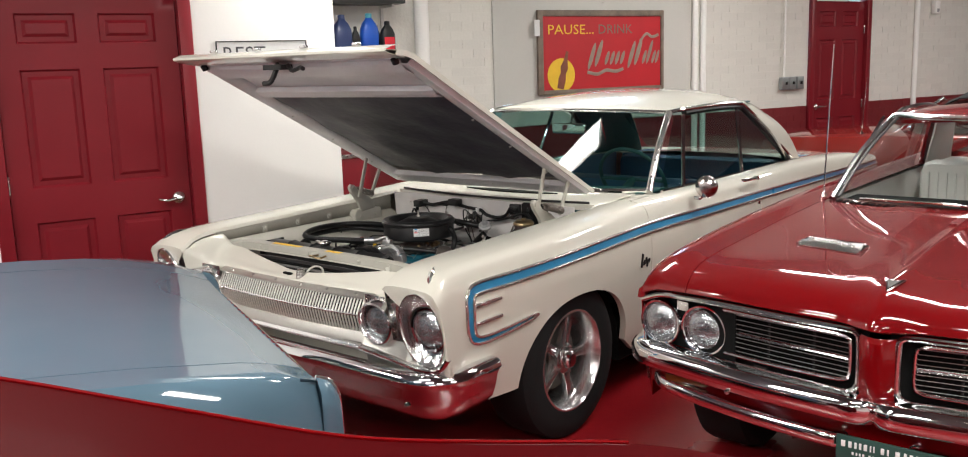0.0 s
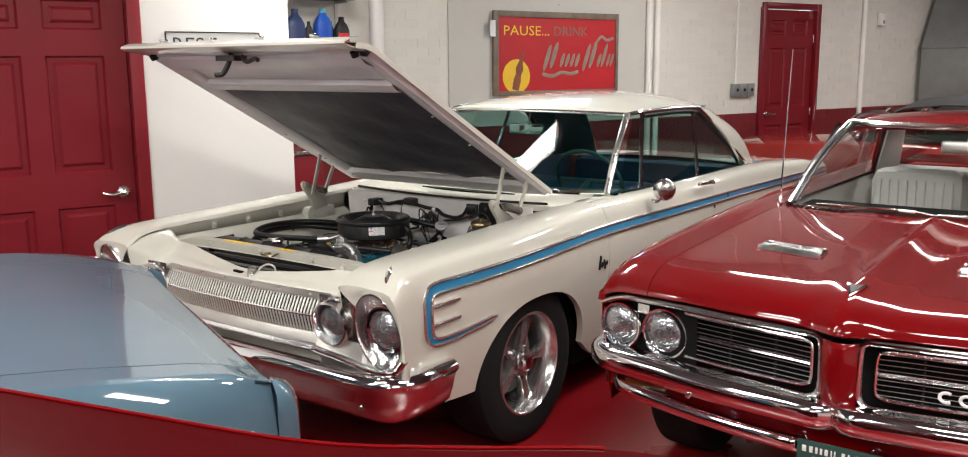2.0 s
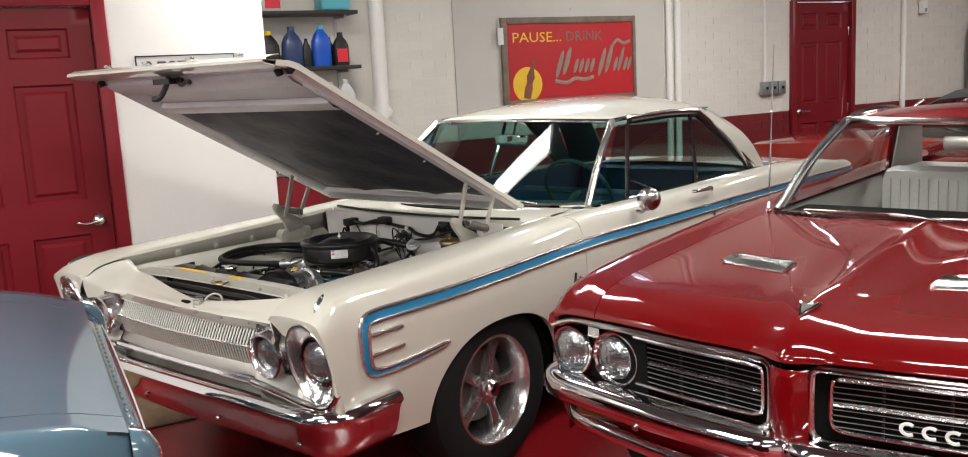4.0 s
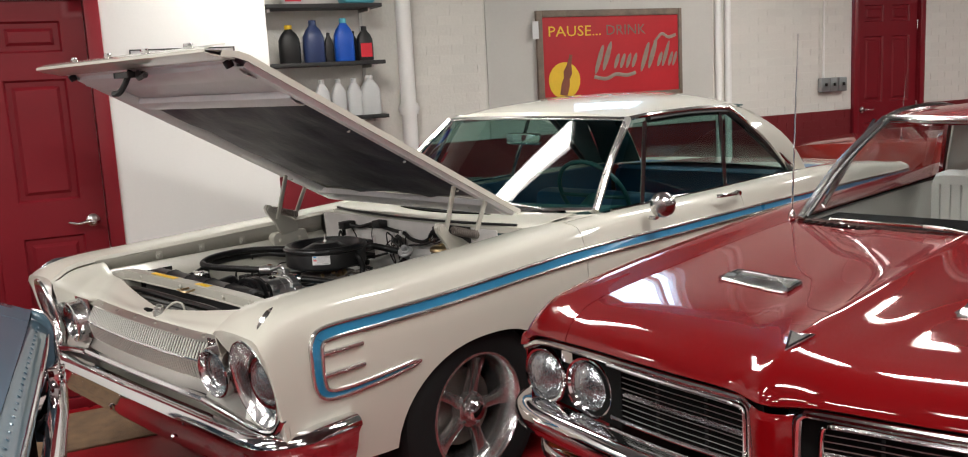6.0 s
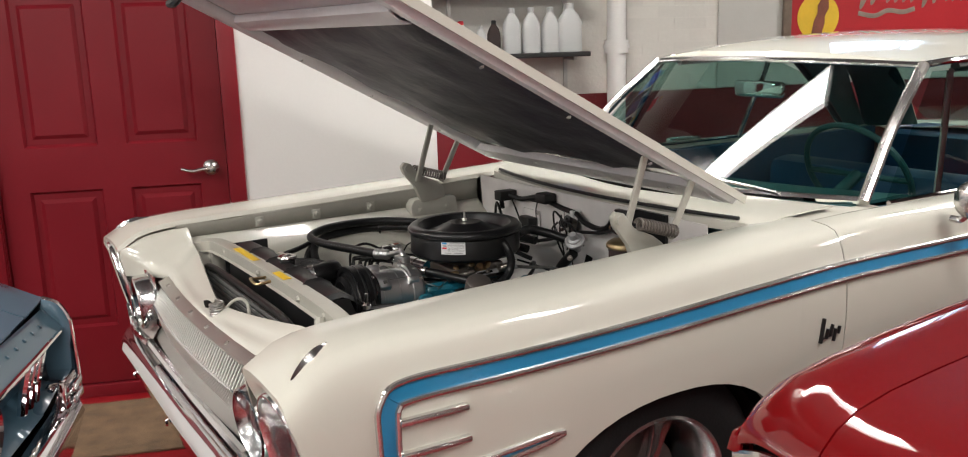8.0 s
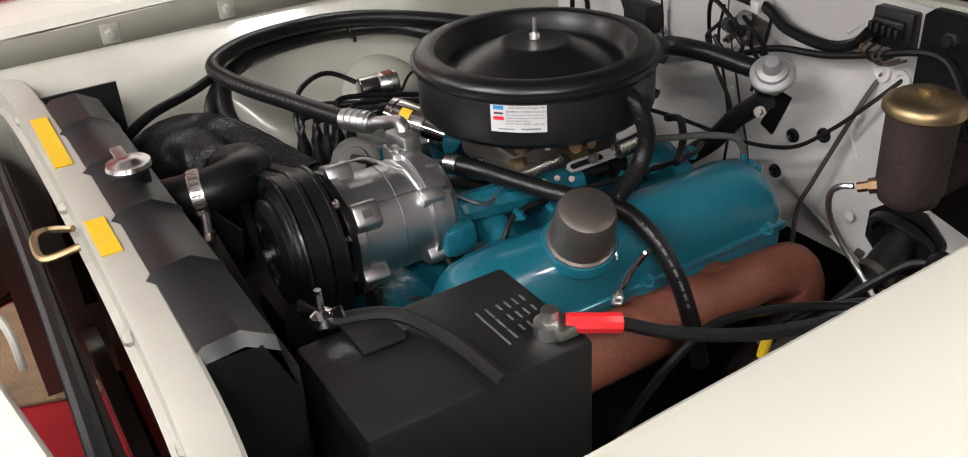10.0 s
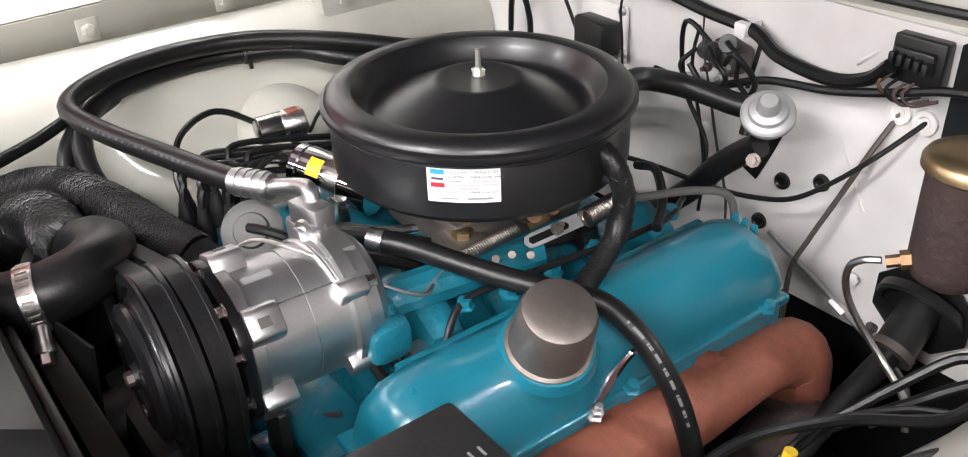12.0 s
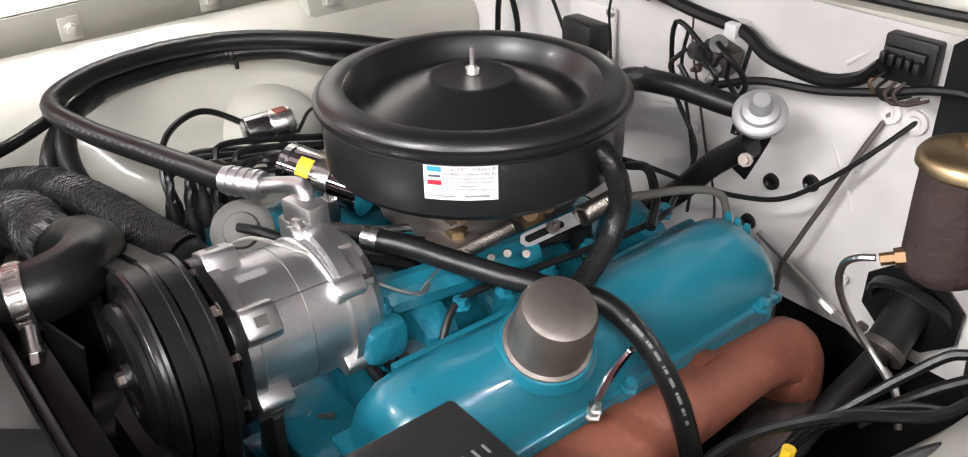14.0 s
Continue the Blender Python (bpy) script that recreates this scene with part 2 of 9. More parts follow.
# ---- mesh helpers ----
class Shape:
    """Vertices and faces of one mesh, gathered piece by piece."""

    def __init__(self):
        self.v, self.f = [], []

    def add(self, verts, faces, m=None):
        n = len(self.v)
        self.v += [tuple(m @ Vector(p)) for p in verts] if m else [tuple(p) for p in verts]
        self.f += [tuple(i + n for i in f) for f in faces]
        return self

    def grid(self, rows, close=False, flip=False, m=None):
        w, faces = len(rows[0]), []
        for i in range(len(rows) - 1):
            for j in range(w if close else w - 1):
                k = (j + 1) % w
                q = (i * w + j, i * w + k, (i + 1) * w + k, (i + 1) * w + j)
                faces.append(q[::-1] if flip else q)
        return self.add([p for r in rows for p in r], faces, m)

    def box(self, lo, hi, bevel=0.0, m=None):
        bm = bmesh.new()
        bmesh.ops.create_cube(bm, size=1)
        for v in bm.verts:
            v.co = Vector([(lo[i] + hi[i]) / 2 + v.co[i] * (hi[i] - lo[i]) for i in range(3)])
        if bevel:
            bmesh.ops.bevel(bm, geom=bm.edges[:], offset=bevel, segments=2, profile=0.5, affect='EDGES')
        bm.verts.index_update()
        self.add([v.co for v in bm.verts], [[v.index for v in f.verts] for f in bm.faces], m)
        bm.free()
        return self

    def lathe(self, prof, seg=24, m=None, caps=True):
        """prof: (radius, height) pairs, turned round the local z axis."""
        rows = [[(r * math.cos(2 * math.pi * i / seg), r * math.sin(2 * math.pi * i / seg), z) for i in range(seg)]
                for r, z in prof]
        self.grid(rows, close=True, m=m)
        if caps:
            for row, rev in ((rows[0], True), (rows[-1], False)):
                ids = list(range(seg))
                self.add(row, [ids[::-1] if rev else ids], m)
        return self

    def rod(self, a, b, r, r2=None, seg=12):
        a, b = Vector(a), Vector(b)
        m = Matrix.Translation(a) @ (b - a).to_track_quat("Z", "Y").to_matrix().to_4x4()
        return self.lathe([(r, 0), (r if r2 is None else r2, (b - a).length)], seg, m)

    def tube(self, pts, r, seg=10, steps=6):
        """A round hose or wire through the points, smoothed."""
        path = smooth(pts, steps)
        rows, up = [], None
        for i, p in enumerate(path):
            d = (path[min(i + 1, len(path) - 1)] - path[max(i - 1, 0)]).normalized()
            if up is None:
                up = d.orthogonal().normalized()
            up = (up - d * up.dot(d)).normalized()
            side = d.cross(up)
            rr = r(i / (len(path) - 1)) if callable(r) else r
            rows.append([p + (up * math.cos(a) + side * math.sin(a)) * rr
                         for a in [2 * math.pi * k / seg for k in range(seg)]])
        self.grid(rows, close=True)
        self.add(rows[0], [list(range(seg))[::-1]])
        return self.add(rows[-1], [list(range(seg))])

    def coil(self, a, b, r, wire, turns):
        a, b = Vector(a), Vector(b)
        q = (b - a).to_track_quat("Z", "Y")
        n = turns * 10
        pts = [a + (b - a) * i / n + q @ Vector((r * math.cos(i * 0.2 * math.pi), r * math.sin(i * 0.2 * math.pi), 0))
               for i in range(n + 1)]
        return self.tube(pts, wire, 6, 1)

    def slab(self, outline, lo, hi, m=None, bevel=0.0):
        """A flat outline in x, y between two heights."""
        n = len(outline)
        v = [(x, y, lo) for x, y in outline] + [(x, y, hi) for x, y in outline]
        f = [tuple(range(n))[::-1], tuple(range(n, 2 * n))]
        f += [(i, (i + 1) % n, n + (i + 1) % n, n + i) for i in range(n)]
        if bevel:
            bm = bmesh.new()
            vs = [bm.verts.new(p) for p in v]
            for q in f:
                bm.faces.new([vs[i] for i in q])
            bm.normal_update()
            bmesh.ops.bevel(bm, geom=bm.edges[:], offset=bevel, segments=2, profile=0.5, affect='EDGES')
            bm.verts.index_update()
            v, f = [w.co.copy() for w in bm.verts], [[w.index for w in q.verts] for q in bm.faces]
            bm.free()
        return self.add(v, f, m)


def smooth(pts, steps=6):
    """Points on a Catmull-Rom curve through the given ones."""
    p = [Vector(q) for q in pts]
    if len(p) < 3 or steps < 2:
        return p
    p = [2 * p[0] - p[1]] + p + [2 * p[-1] - p[-2]]
    out = []
    for i in range(1, len(p) - 2):
        a, b, c, d = p[i - 1:i + 3]
        for k in range(steps):
            t = k / steps
            out.append(0.5 * (2 * b + (c - a) * t + (2 * a - 5 * b + 4 * c - d) * t * t + (3 * b - a - 3 * c + d) * t ** 3))
    return out + [p[-2]]


def lerp(table, x):
    """A value from a table of (x, value) pairs, straight between them."""
    if x <= table[0][0]:
        return table[0][1]
    for (a, u), (b, v) in zip(table, table[1:]):
        if x <= b:
            return u + (v - u) * (x - a) / (b - a)
    return table[-1][1]


def soft(table, x):
    """As lerp, but with eased joins."""
    e = 0.04
    return (lerp(table, x - e) + 2 * lerp(table, x) + lerp(table, x + e)) / 4


def part(name, s, material, parent=None, label="", sharp=35, thick=0.0, m=None):
    """ONE mesh object out of a Shape, under a thing or a part."""
    me = bpy.data.meshes.new(name)
    me.from_pydata(s.v, [], s.f)
    bm = bmesh.new()
    bm.from_mesh(me)
    bmesh.ops.remove_doubles(bm, verts=bm.verts[:], dist=0.00005)
    bmesh.ops.recalc_face_normals(bm, faces=bm.faces[:])
    rim = [e.index for e in bm.edges if len(e.link_faces) == 1] if thick else []
    bm.to_mesh(me)
    bm.free()
    me.shade_smooth()
    me.set_sharp_from_angle(angle=radians(sharp))
    for i in rim:
        me.edges[i].use_edge_sharp = True
    me.materials.append(M[material])
    ob = new(name, me)
    if m is not None:
        ob.matrix_world = m
    if parent is not None:
        ob.parent = parent
    if thick:
        md = ob.modifiers.new("thickness", "SOLIDIFY")
        md.thickness, md.offset = thick, -1
    if label:
        ob["label"] = label
    return ob


def piece(name, source, parent, m):
    """A further object on the mesh of a part."""
    ob = new(name, source.data)
    ob.parent = parent
    ob.matrix_basis = m
    return ob


def thing(name, label, category, group="", m=None):
    ob = new(name)
    if m is not None:
        ob.matrix_world = m
    return tagged(ob, label, category, group)


def structure(name, s, material, label, m=None, sharp=35):
    ob = part(name, s, material, None, "", sharp, 0, m)
    return tagged(ob, label, "structure", "", "structure")


def text_shape(body, size, depth=0.0):
    """Letters of the built-in font as a Shape, standing in x, y."""
    cu = bpy.data.curves.new("letters", "FONT")
    cu.body, cu.size, cu.extrude = body, size, depth
    cu.resolution_u = 2
    ob = bpy.data.objects.new("letters", cu)
    scene.collection.objects.link(ob)
    dg = bpy.context.evaluated_depsgraph_get()
    me = bpy.data.meshes.new_from_object(ob.evaluated_get(dg))
    s = Shape().add([v.co.copy() for v in me.vertices], [list(p.vertices) for p in me.polygons])
    bpy.data.objects.remove(ob)
    bpy.data.curves.remove(cu)
    bpy.data.meshes.remove(me)
    return s


def mirror_x(s):
    t = Shape()
    t.v = [(-x, y, z) for x, y, z in s.v]
    t.f = [f[::-1] for f in s.f]
    return t


# ---- the room ----
WALL, CLOSET = 2.92, 1.25          # depth of the brick wall and of the white closet wall
HIGH = 3.12
s = Shape().box((-9, -9, -0.12), (14, WALL + 0.3, 0.0))
structure("floor", s, "floor", "glossy dark red painted concrete floor", ROOM)
s = Shape().box((-9, -9, HIGH), (14, WALL + 0.3, HIGH + 0.15))
structure("ceiling", s, "ceil", "dark grey ceiling over the whole garage", ROOM)
# brick wall with the high daylight window in it
s = Shape()
s.box((0.0, WALL + 0.02, 1.08), (6.2, WALL + 0.3, 2.32))
s.box((7.2, WALL + 0.02, 1.08), (14, WALL + 0.3, 2.32))
s.box((6.2, WALL + 0.02, 2.22), (7.2, WALL + 0.3, 2.32))
s.box((0.0, WALL + 0.02, 2.32), (3.0, WALL + 0.3, HIGH))
s.box((5.4, WALL + 0.02, 2.32), (14, WALL + 0.3, HIGH))
s.box((3.0, WALL + 0.02, 3.10), (5.4, WALL + 0.3, HIGH)).box((3.0, WALL + 0.02, 2.32), (5.4, WALL + 0.3, 2.40)).box((4.02, WALL + 0.02, 2.40), (5.4, WALL + 0.3, 3.10))
wall_north = structure("wall_north", s, "brickwhite", "white painted brick wall of the garage", ROOM)
s = Shape().box((0.0, WALL + 0.02, 0.0), (6.2, WALL + 0.3, 1.08)).box((7.2, WALL + 0.02, 0.0), (14, WALL + 0.3, 1.08))
wall_base = structure("wall_north_base", s, "brickred", "dark red painted brick base of the wall", ROOM)
win = structure("window_1", Shape().box((3.0, WALL + 0.1, 2.40), (3.05, WALL + 0.2, 3.10)).box((3.97, WALL + 0.1, 2.40), (4.02, WALL + 0.2, 3.10))
                .box((3.05, WALL + 0.1, 2.40), (3.97, WALL + 0.2, 2.45)).box((3.05, WALL + 0.1, 3.06), (3.97, WALL + 0.2, 3.10))
                .box((3.76, WALL + 0.1, 2.45), (3.80, WALL + 0.2, 3.06)), "white", "high white daylight window in the brick wall", ROOM)
pane = part("pane", Shape().box((3.05, WALL + 0.14, 2.45), (3.97, WALL + 0.146, 3.06)), "clear", win)
pane.visible_shadow = False
structure("backdrop", Shape().box((1.5, WALL + 1.2, 1.6), (7.0, WALL + 1.22, 4.6)), "skyglow", "bright daylight sky outside the window", ROOM)
# remaining walls
structure("wall_west", Shape().box((-9.3, -9, 0), (-9, WALL + 0.3, HIGH)), "white", "plain white garage wall", ROOM)
structure("wall_east", Shape().box((14, -9, 0), (14.3, WALL + 0.3, HIGH)), "white", "plain white garage wall", ROOM)
structure("wall_south", Shape().box((-9.3, -9.3, 0), (14.3, -9, HIGH)), "white", "plain white garage wall", ROOM)
# closet walls with the door opening
s = Shape()
s.box((-9, CLOSET, 0), (-1.74, CLOSET + 0.12, HIGH))
s.box((-0.78, CLOSET, 0), (0.098, CLOSET + 0.12, HIGH), 0.004)
s.box((-1.74, CLOSET, 2.08), (-0.78, CLOSET + 0.12, HIGH))
structure("wall_closet", s, "white", "smooth white painted closet wall", ROOM)
structure("wall_closet_side", Shape().box((-0.02, CLOSET + 0.12, 0), (0.096, WALL, HIGH)), "white", "white return wall of the closet", ROOM)
structure("wall_closet_back", Shape().box((-9, WALL, 0), (-0.02, WALL + 0.3, HIGH)), "white", "plain wall behind the closet", ROOM)


def panel_door(name, u0, u1, z0, z1, face, lever_u, label):
    """Six-panel door leaf with frame, lever and hinges; its face looks towards -m."""
    w, h = u1 - u0, z1 - z0
    sh = Shape()
    st = 0.11 * w / 0.9
    cols = ((u0 + st, (u0 + u1) / 2 - st * 0.5), ((u0 + u1) / 2 + st * 0.5, u1 - st))
    rows = ((z0 + 0.125 * h, z0 + 0.42 * h), (z0 + 0.51 * h, z0 + 0.81 * h), (z0 + 0.875 * h, z0 + 0.95 * h))
    us = [u0] + [x for c in cols for x in c] + [u1]
    zs = [z0] + [x for r in rows for x in r] + [z1]
    for i in range(5):
        for j in range(7):
            a, b, c, d = us[i], us[i + 1], zs[j], zs[j + 1]
            if i in (1, 3) and j in (1, 3, 5):
                e, g, o = 0.010, 0.034, 0.05
                ring = lambda k, y: [(a + k, y, c + k), (b - k, y, c + k), (b - k, y, d - k), (a + k, y, d - k)]
                sh.grid([ring(0, face), ring(e, face + 0.016), ring(g, face + 0.016), ring(o, face + 0.004)], close=True)
                sh.add(ring(o, face + 0.004), [(0, 1, 2, 3)])
            else:
                sh.add([(a, face, c), (b, face, c), (b, face, d), (a, face, d)], [(0, 1, 2, 3)])
    sh.box((u0, face + 0.02, z0), (u1, face + 0.045, z1))
    sh.add([(u0, face, z0), (u0, face + 0.02, z0), (u0, face + 0.02, z1), (u0, face, z1)], [(0, 1, 2, 3)])
    sh.add([(u1, face, z0), (u1, face + 0.02, z0), (u1, face + 0.02, z1), (u1, face, z1)], [(0, 1, 2, 3)])
    door = structure(name, sh, "doorred", label, ROOM)
    fr = Shape()
    fr.box((u0 - 0.075, face - 0.05, 0), (u0 - 0.005, face - 0.02, z1 + 0.075), 0.006)
    fr.box((u1 + 0.005, face - 0.05, 0), (u1 + 0.075, face - 0.02, z1 + 0.075), 0.006)
    fr.box((u0 - 0.005, face - 0.049, z1 + 0.006), (u1 + 0.005, face - 0.02, z1 + 0.074), 0.006)
    fr.box((u0 - 0.035, face - 0.02, 0), (u0 - 0.004, face + 0.05, z1 + 0.02))
    fr.box((u1 + 0.004, face - 0.02, 0), (u1 + 0.035, face + 0.05, z1 + 0.02))
    part("door_frame", fr, "doorred", door)
    part("threshold", Shape().box((u0 - 0.004, face - 0.02, 0), (u1 + 0.004, face + 0.06, z0 - 0.006), 0.004), "doorred", door)
    kz = 0.965 if u0 < 0 else 1.06
    to = -1 if lever_u > (u0 + u1) / 2 else 1
    k = Shape().lathe([(0.031, 0), (0.033, 0.006), (0.026, 0.014), (0.012, 0.02), (0.011, 0.05), (0.014, 0.056), (0.0, 0.058)], 20,
                      Matrix.Translation((lever_u, face, kz)) @ pose(0, 0, 0, 90), caps=False)
    k.tube([(lever_u, face - 0.05, kz), (lever_u + to * 0.03, face - 0.055, kz), (lever_u + to * 0.07, face - 0.052, kz - 0.006),
            (lever_u + to * 0.115, face - 0.048, kz + 0.004)], lambda t: 0.011 - 0.005 * t, 10)
    part("door_handle", k, "brushed", door, "satin nickel lever handle")
    for hz in (0.22, 1.0, 1.82):
        hu = u0 - 0.002 if to < 0 else u1 + 0.002
        part("hinge", Shape().rod((hu, face - 0.008, z0 + hz), (hu, face - 0.008, z0 + hz + 0.09), 0.008), "brushed", door)
    return door


panel_door("door_1", -1.695, -0.80, 0.06, 2.06, CLOSET + 0.035, -0.865, "closed dark red six-panel door in the closet wall")
panel_door("door_2", 6.28, 7.12, 0.02, 2.19, WALL + 0.03, 6.36, "closed dark red six-panel door in the brick wall")
# floor mat before the closet door
s = Shape().box((-2.6, 0.63, 0.0), (-0.1, 1.17, 0.012), 0.004)
tagged(part("floor_mat", s, "mat", None, "", 35, 0, ROOM), "worn brown carpet runner lying on the red floor", "mat")
# REST sign on the closet wall
sg = thing("wall_sign", "framed white sign with black letters on the closet wall", "sign")
part("board", Shape().box((-0.60, CLOSET - 0.012, 1.668), (-0.09, CLOSET - 0.002, 1.801)), "paper", sg, m=ROOM)
fr = Shape()
for a, b in (((-0.606, 1.662), (-0.084, 1.668)), ((-0.606, 1.801), (-0.084, 1.807)), ((-0.606, 1.668), (-0.60, 1.801)), ((-0.09, 1.668), (-0.084, 1.801))):
    fr.box((a[0], CLOSET - 0.018, a[1]), (b[0], CLOSET - 0.002, b[1]), 0.002)
part("frame", fr, "satin", sg, m=ROOM)
lt = text_shape("REST", 0.115)
part("lettering", lt, "printdark", sg, m=ROOM @ Matrix.Translation((-0.575, CLOSET - 0.0135, 1.697)) @ pose(0, 0, 0, 90))
# fluorescent wrap lights under the ceiling: place and heading
# first one from its windshield reflection; the others added unseen, front ones for the firewall
lamps = ((-0.70, 0.63, 36), (2.2, 1.2, 36), (0.4, -2.9, 36), (2.9, -1.7, 36), (5.2, -1.8, 36), (0.5, 4.3, 36), (3.2, 4.4, 36),
         (-0.6, -4.6, 36), (1.5, -4.3, 36), (4.0, -4.4, 36), (-2.7, -3.6, 36), (0.6, -6.6, 36), (3.2, -6.8, 36), (2.2, 7.6, 36))
lamp0 = thing("ceiling_light", "white fluorescent wrap light with a frosted cover", "light", "ceiling lights")
part("body", Shape().box((-0.62, -0.15, 0.04), (0.62, 0.15, 0.07), 0.006), "white", lamp0)
part("cover", Shape().grid([[(x, 0.145 * math.cos(a), 0.04 - 0.055 * math.sin(a)) for a in [math.radians(18 * k) for k in range(11)]] for x in (-0.60, -0.3, 0, 0.3, 0.60)]), "tube", lamp0)
for i, (x, y, turn) in enumerate(lamps):
    place = pose(x, y, HIGH - 0.071, 0, 0, turn)
    if i == 0:
        lamp0.matrix_basis = place
    else:
        copy_thing(lamp0, place)
    la = bpy.data.lights.new("tube_light", "AREA")
    la.shape, la.size, la.size_y, la.energy, la.color = "RECTANGLE", 1.2, 0.21, LAMP, (1.0, 0.965, 0.91)
    new("tube_light", la).matrix_world = pose(x, y, HIGH - 0.10, 0, 0, turn)


# ---- the white two-door hardtop ----
white_car = thing("car", "cream white two-door hardtop car with its hood open", "car", "parked cars")

CREST = ((-0.95, 0.835), (-0.91, 0.872), (-0.875, 0.903), (-0.80, 0.918), (-0.7, 0.925), (-0.3, 0.935), (0.2, 0.95), (0.7, 0.97), (1.6, 0.965), (2.3, 0.965),
         (3.0, 0.955), (3.7, 0.92), (4.2, 0.86))
SIDE = ((0.16, 0.80), (0.33, 0.845), (0.42, 0.862), (0.55, 0.882), (0.66, 0.893), (0.74, 0.897), (0.83, 0.893), (0.90, 0.875), (0.95, 0.86), (1.0, 0.85))


def body_x(y, z):
    """Half width of the body's side at a station and height."""
    k = soft(((-0.95, 1.028), (-0.90, 1.020), (-0.85, 1.006), (-0.77, 0.991), (-0.4, 1.0), (3.0, 1.0), (3.8, 0.985), (4.25, 0.94)), y)
    return lerp(SIDE, z) * k


def arch(y, c, half, base, top):
    t = abs((y - c) / half)
    return None if t >= 1 else base + (top - base) * (1 - t ** 2.3) ** (1 / 2.0)


def body_low(y):
    """Lower edge of the side: sills, valances and the wheel arches."""
    base = lerp(((-0.95, 0.50), (-0.70, 0.36), (-0.42, 0.34), (0.45, 0.33), (0.6, 0.22), (2.4, 0.22), (2.6, 0.32), (3.5, 0.34), (4.25, 0.42)), y)
    for c, half, top in ((0.030, 0.418, 0.652), (3.0, 0.43, 0.60)):
        a = arch(y, c, half, base, top)
        if a:
            return a
    return base


def body_stations():
    ys = [-0.926] + [-0.90 + 0.04 * i for i in range(7)] + [-0.60, -0.54, -0.48, -0.44]
    ys += [0.030 + 0.418 * math.sin(math.radians(a)) for a in range(-88, 89, 8)]
    ys += [-0.3881, 0.4481, 0.47, 0.55, 0.62, 0.80, 1.1, 1.4, 1.7, 1.9131, 2.0, 2.3, 2.5, 2.569, 3.431, 3.5, 3.7, 3.9, 4.05, 4.18, 4.25]
    ys += [3.0 + 0.43 * math.sin(math.radians(a)) for a in range(-88, 89, 11)]
    return sorted(ys)


def crown(y, inner):
    """Section of the fender top from the inner edge outwards, at a station."""
    zc = soft(CREST, y)
    xo = body_x(y, zc - 0.05)
    return [(inner, zc - 0.022), (inner + 0.012, zc - 0.008), (max(0.70, inner + 0.022), zc - 0.001), (max(0.77, inner + 0.032), zc), (xo - 0.050, zc - 0.006), (xo - 0.023, zc - 0.016), (xo - 0.007, zc - 0.036)]


def raked(y, z):
    """Leans the front of the fender: lower points stand further back."""
    k = max(0.0, min(1.0, (-0.66 - y) / 0.266))
    return y + 0.22 * max(0.0, 0.85 - z) * k * k * (3 - 2 * k)


def side_shell(y0, y1, inner):
    """One side of the body between two stations, from the inner edge over the crown down to the lower edge."""
    rows = []
    for y in [q for q in body_stations() if y0 <= q <= y1]:
        row = [(x, y, z) for x, z in crown(y, inner(y))]
        zt, zb = soft(CREST, y) - 0.07, body_low(y)
        n = 14
        for i in range(n + 1):
            z = zt + (zb - zt) * i / n
            row.append((body_x(y, z), raked(y, z), z))
        row.append((body_x(y, zb) - 0.03, raked(y, zb), zb + 0.004))
        rows.append(row)
    return Shape().grid(rows)


bay = lambda y: 0.645
fender = side_shell(-0.9261, 0.6201, bay)
# front end of the fender, round the headlamps
for side, name in ((1, "fender"), (-1, "fender")):
    f = fender if side > 0 else mirror_x(fender)
    part(name, f, "cream", white_car, "cream painted front fender", thick=0.003)
door_y0, door_y1 = 0.6245, 1.909
door = [q for q in body_stations() if door_y0 <= q <= door_y1]


def panel(y0, y1, n, inner, low=None):
    rows = []
    for k in range(n + 1):
        y = y0 + (y1 - y0) * k / n
        row = [(x, y, z) for x, z in crown(y, inner(y))]
        zt, zb = soft(CREST, y) - 0.07, body_low(y) if low is None else low
        for i in range(13):
            z = zt + (zb - zt) * i / 12
            row.append((body_x(y, z), y, z))
        row.append((body_x(y, zb) - 0.03, y, zb + 0.004))
        rows.append(row)
    return Shape().grid(rows)


belt_in = lambda y: 0.745
for side in (1, -1):
    d = panel(door_y0, door_y1, 10, belt_in)
    dob = part("door", d if side > 0 else mirror_x(d), "cream", white_car, "closed cream door", thick=0.003)
    q = side_shell(1.9129, 4.2501, lambda y: lerp(((1.9, 0.745), (3.1, 0.70), (3.4, 0.62)), y))
    part("quarter_panel", q if side > 0 else mirror_x(q), "cream", white_car, thick=0.003)
    hs = Shape()
    hs.tube([(side * 0.893, 1.63, 0.955), (side * 0.915, 1.66, 0.957), (side * 0.915, 1.78, 0.953), (side * 0.893, 1.81, 0.951)], 0.009, 8)
    hs.lathe([(0.014, 0), (0.012, 0.022), (0, 0.024)], 12, Matrix.Translation((side * 0.89, 1.825, 0.948)) @ pose(0, 0, 0, 0, 90 * side, 0), caps=False)
    part("door_handle", hs, "trim", dob, "chrome door handle")
    part("lock", Shape().lathe([(0.011, 0), (0.009, 0.006), (0, 0.007)], 12, Matrix.Translation((side * 0.893, 1.88, 0.80)) @ pose(0, 0, 0, 0, 90 * side, 0), caps=False), "chrome", dob)
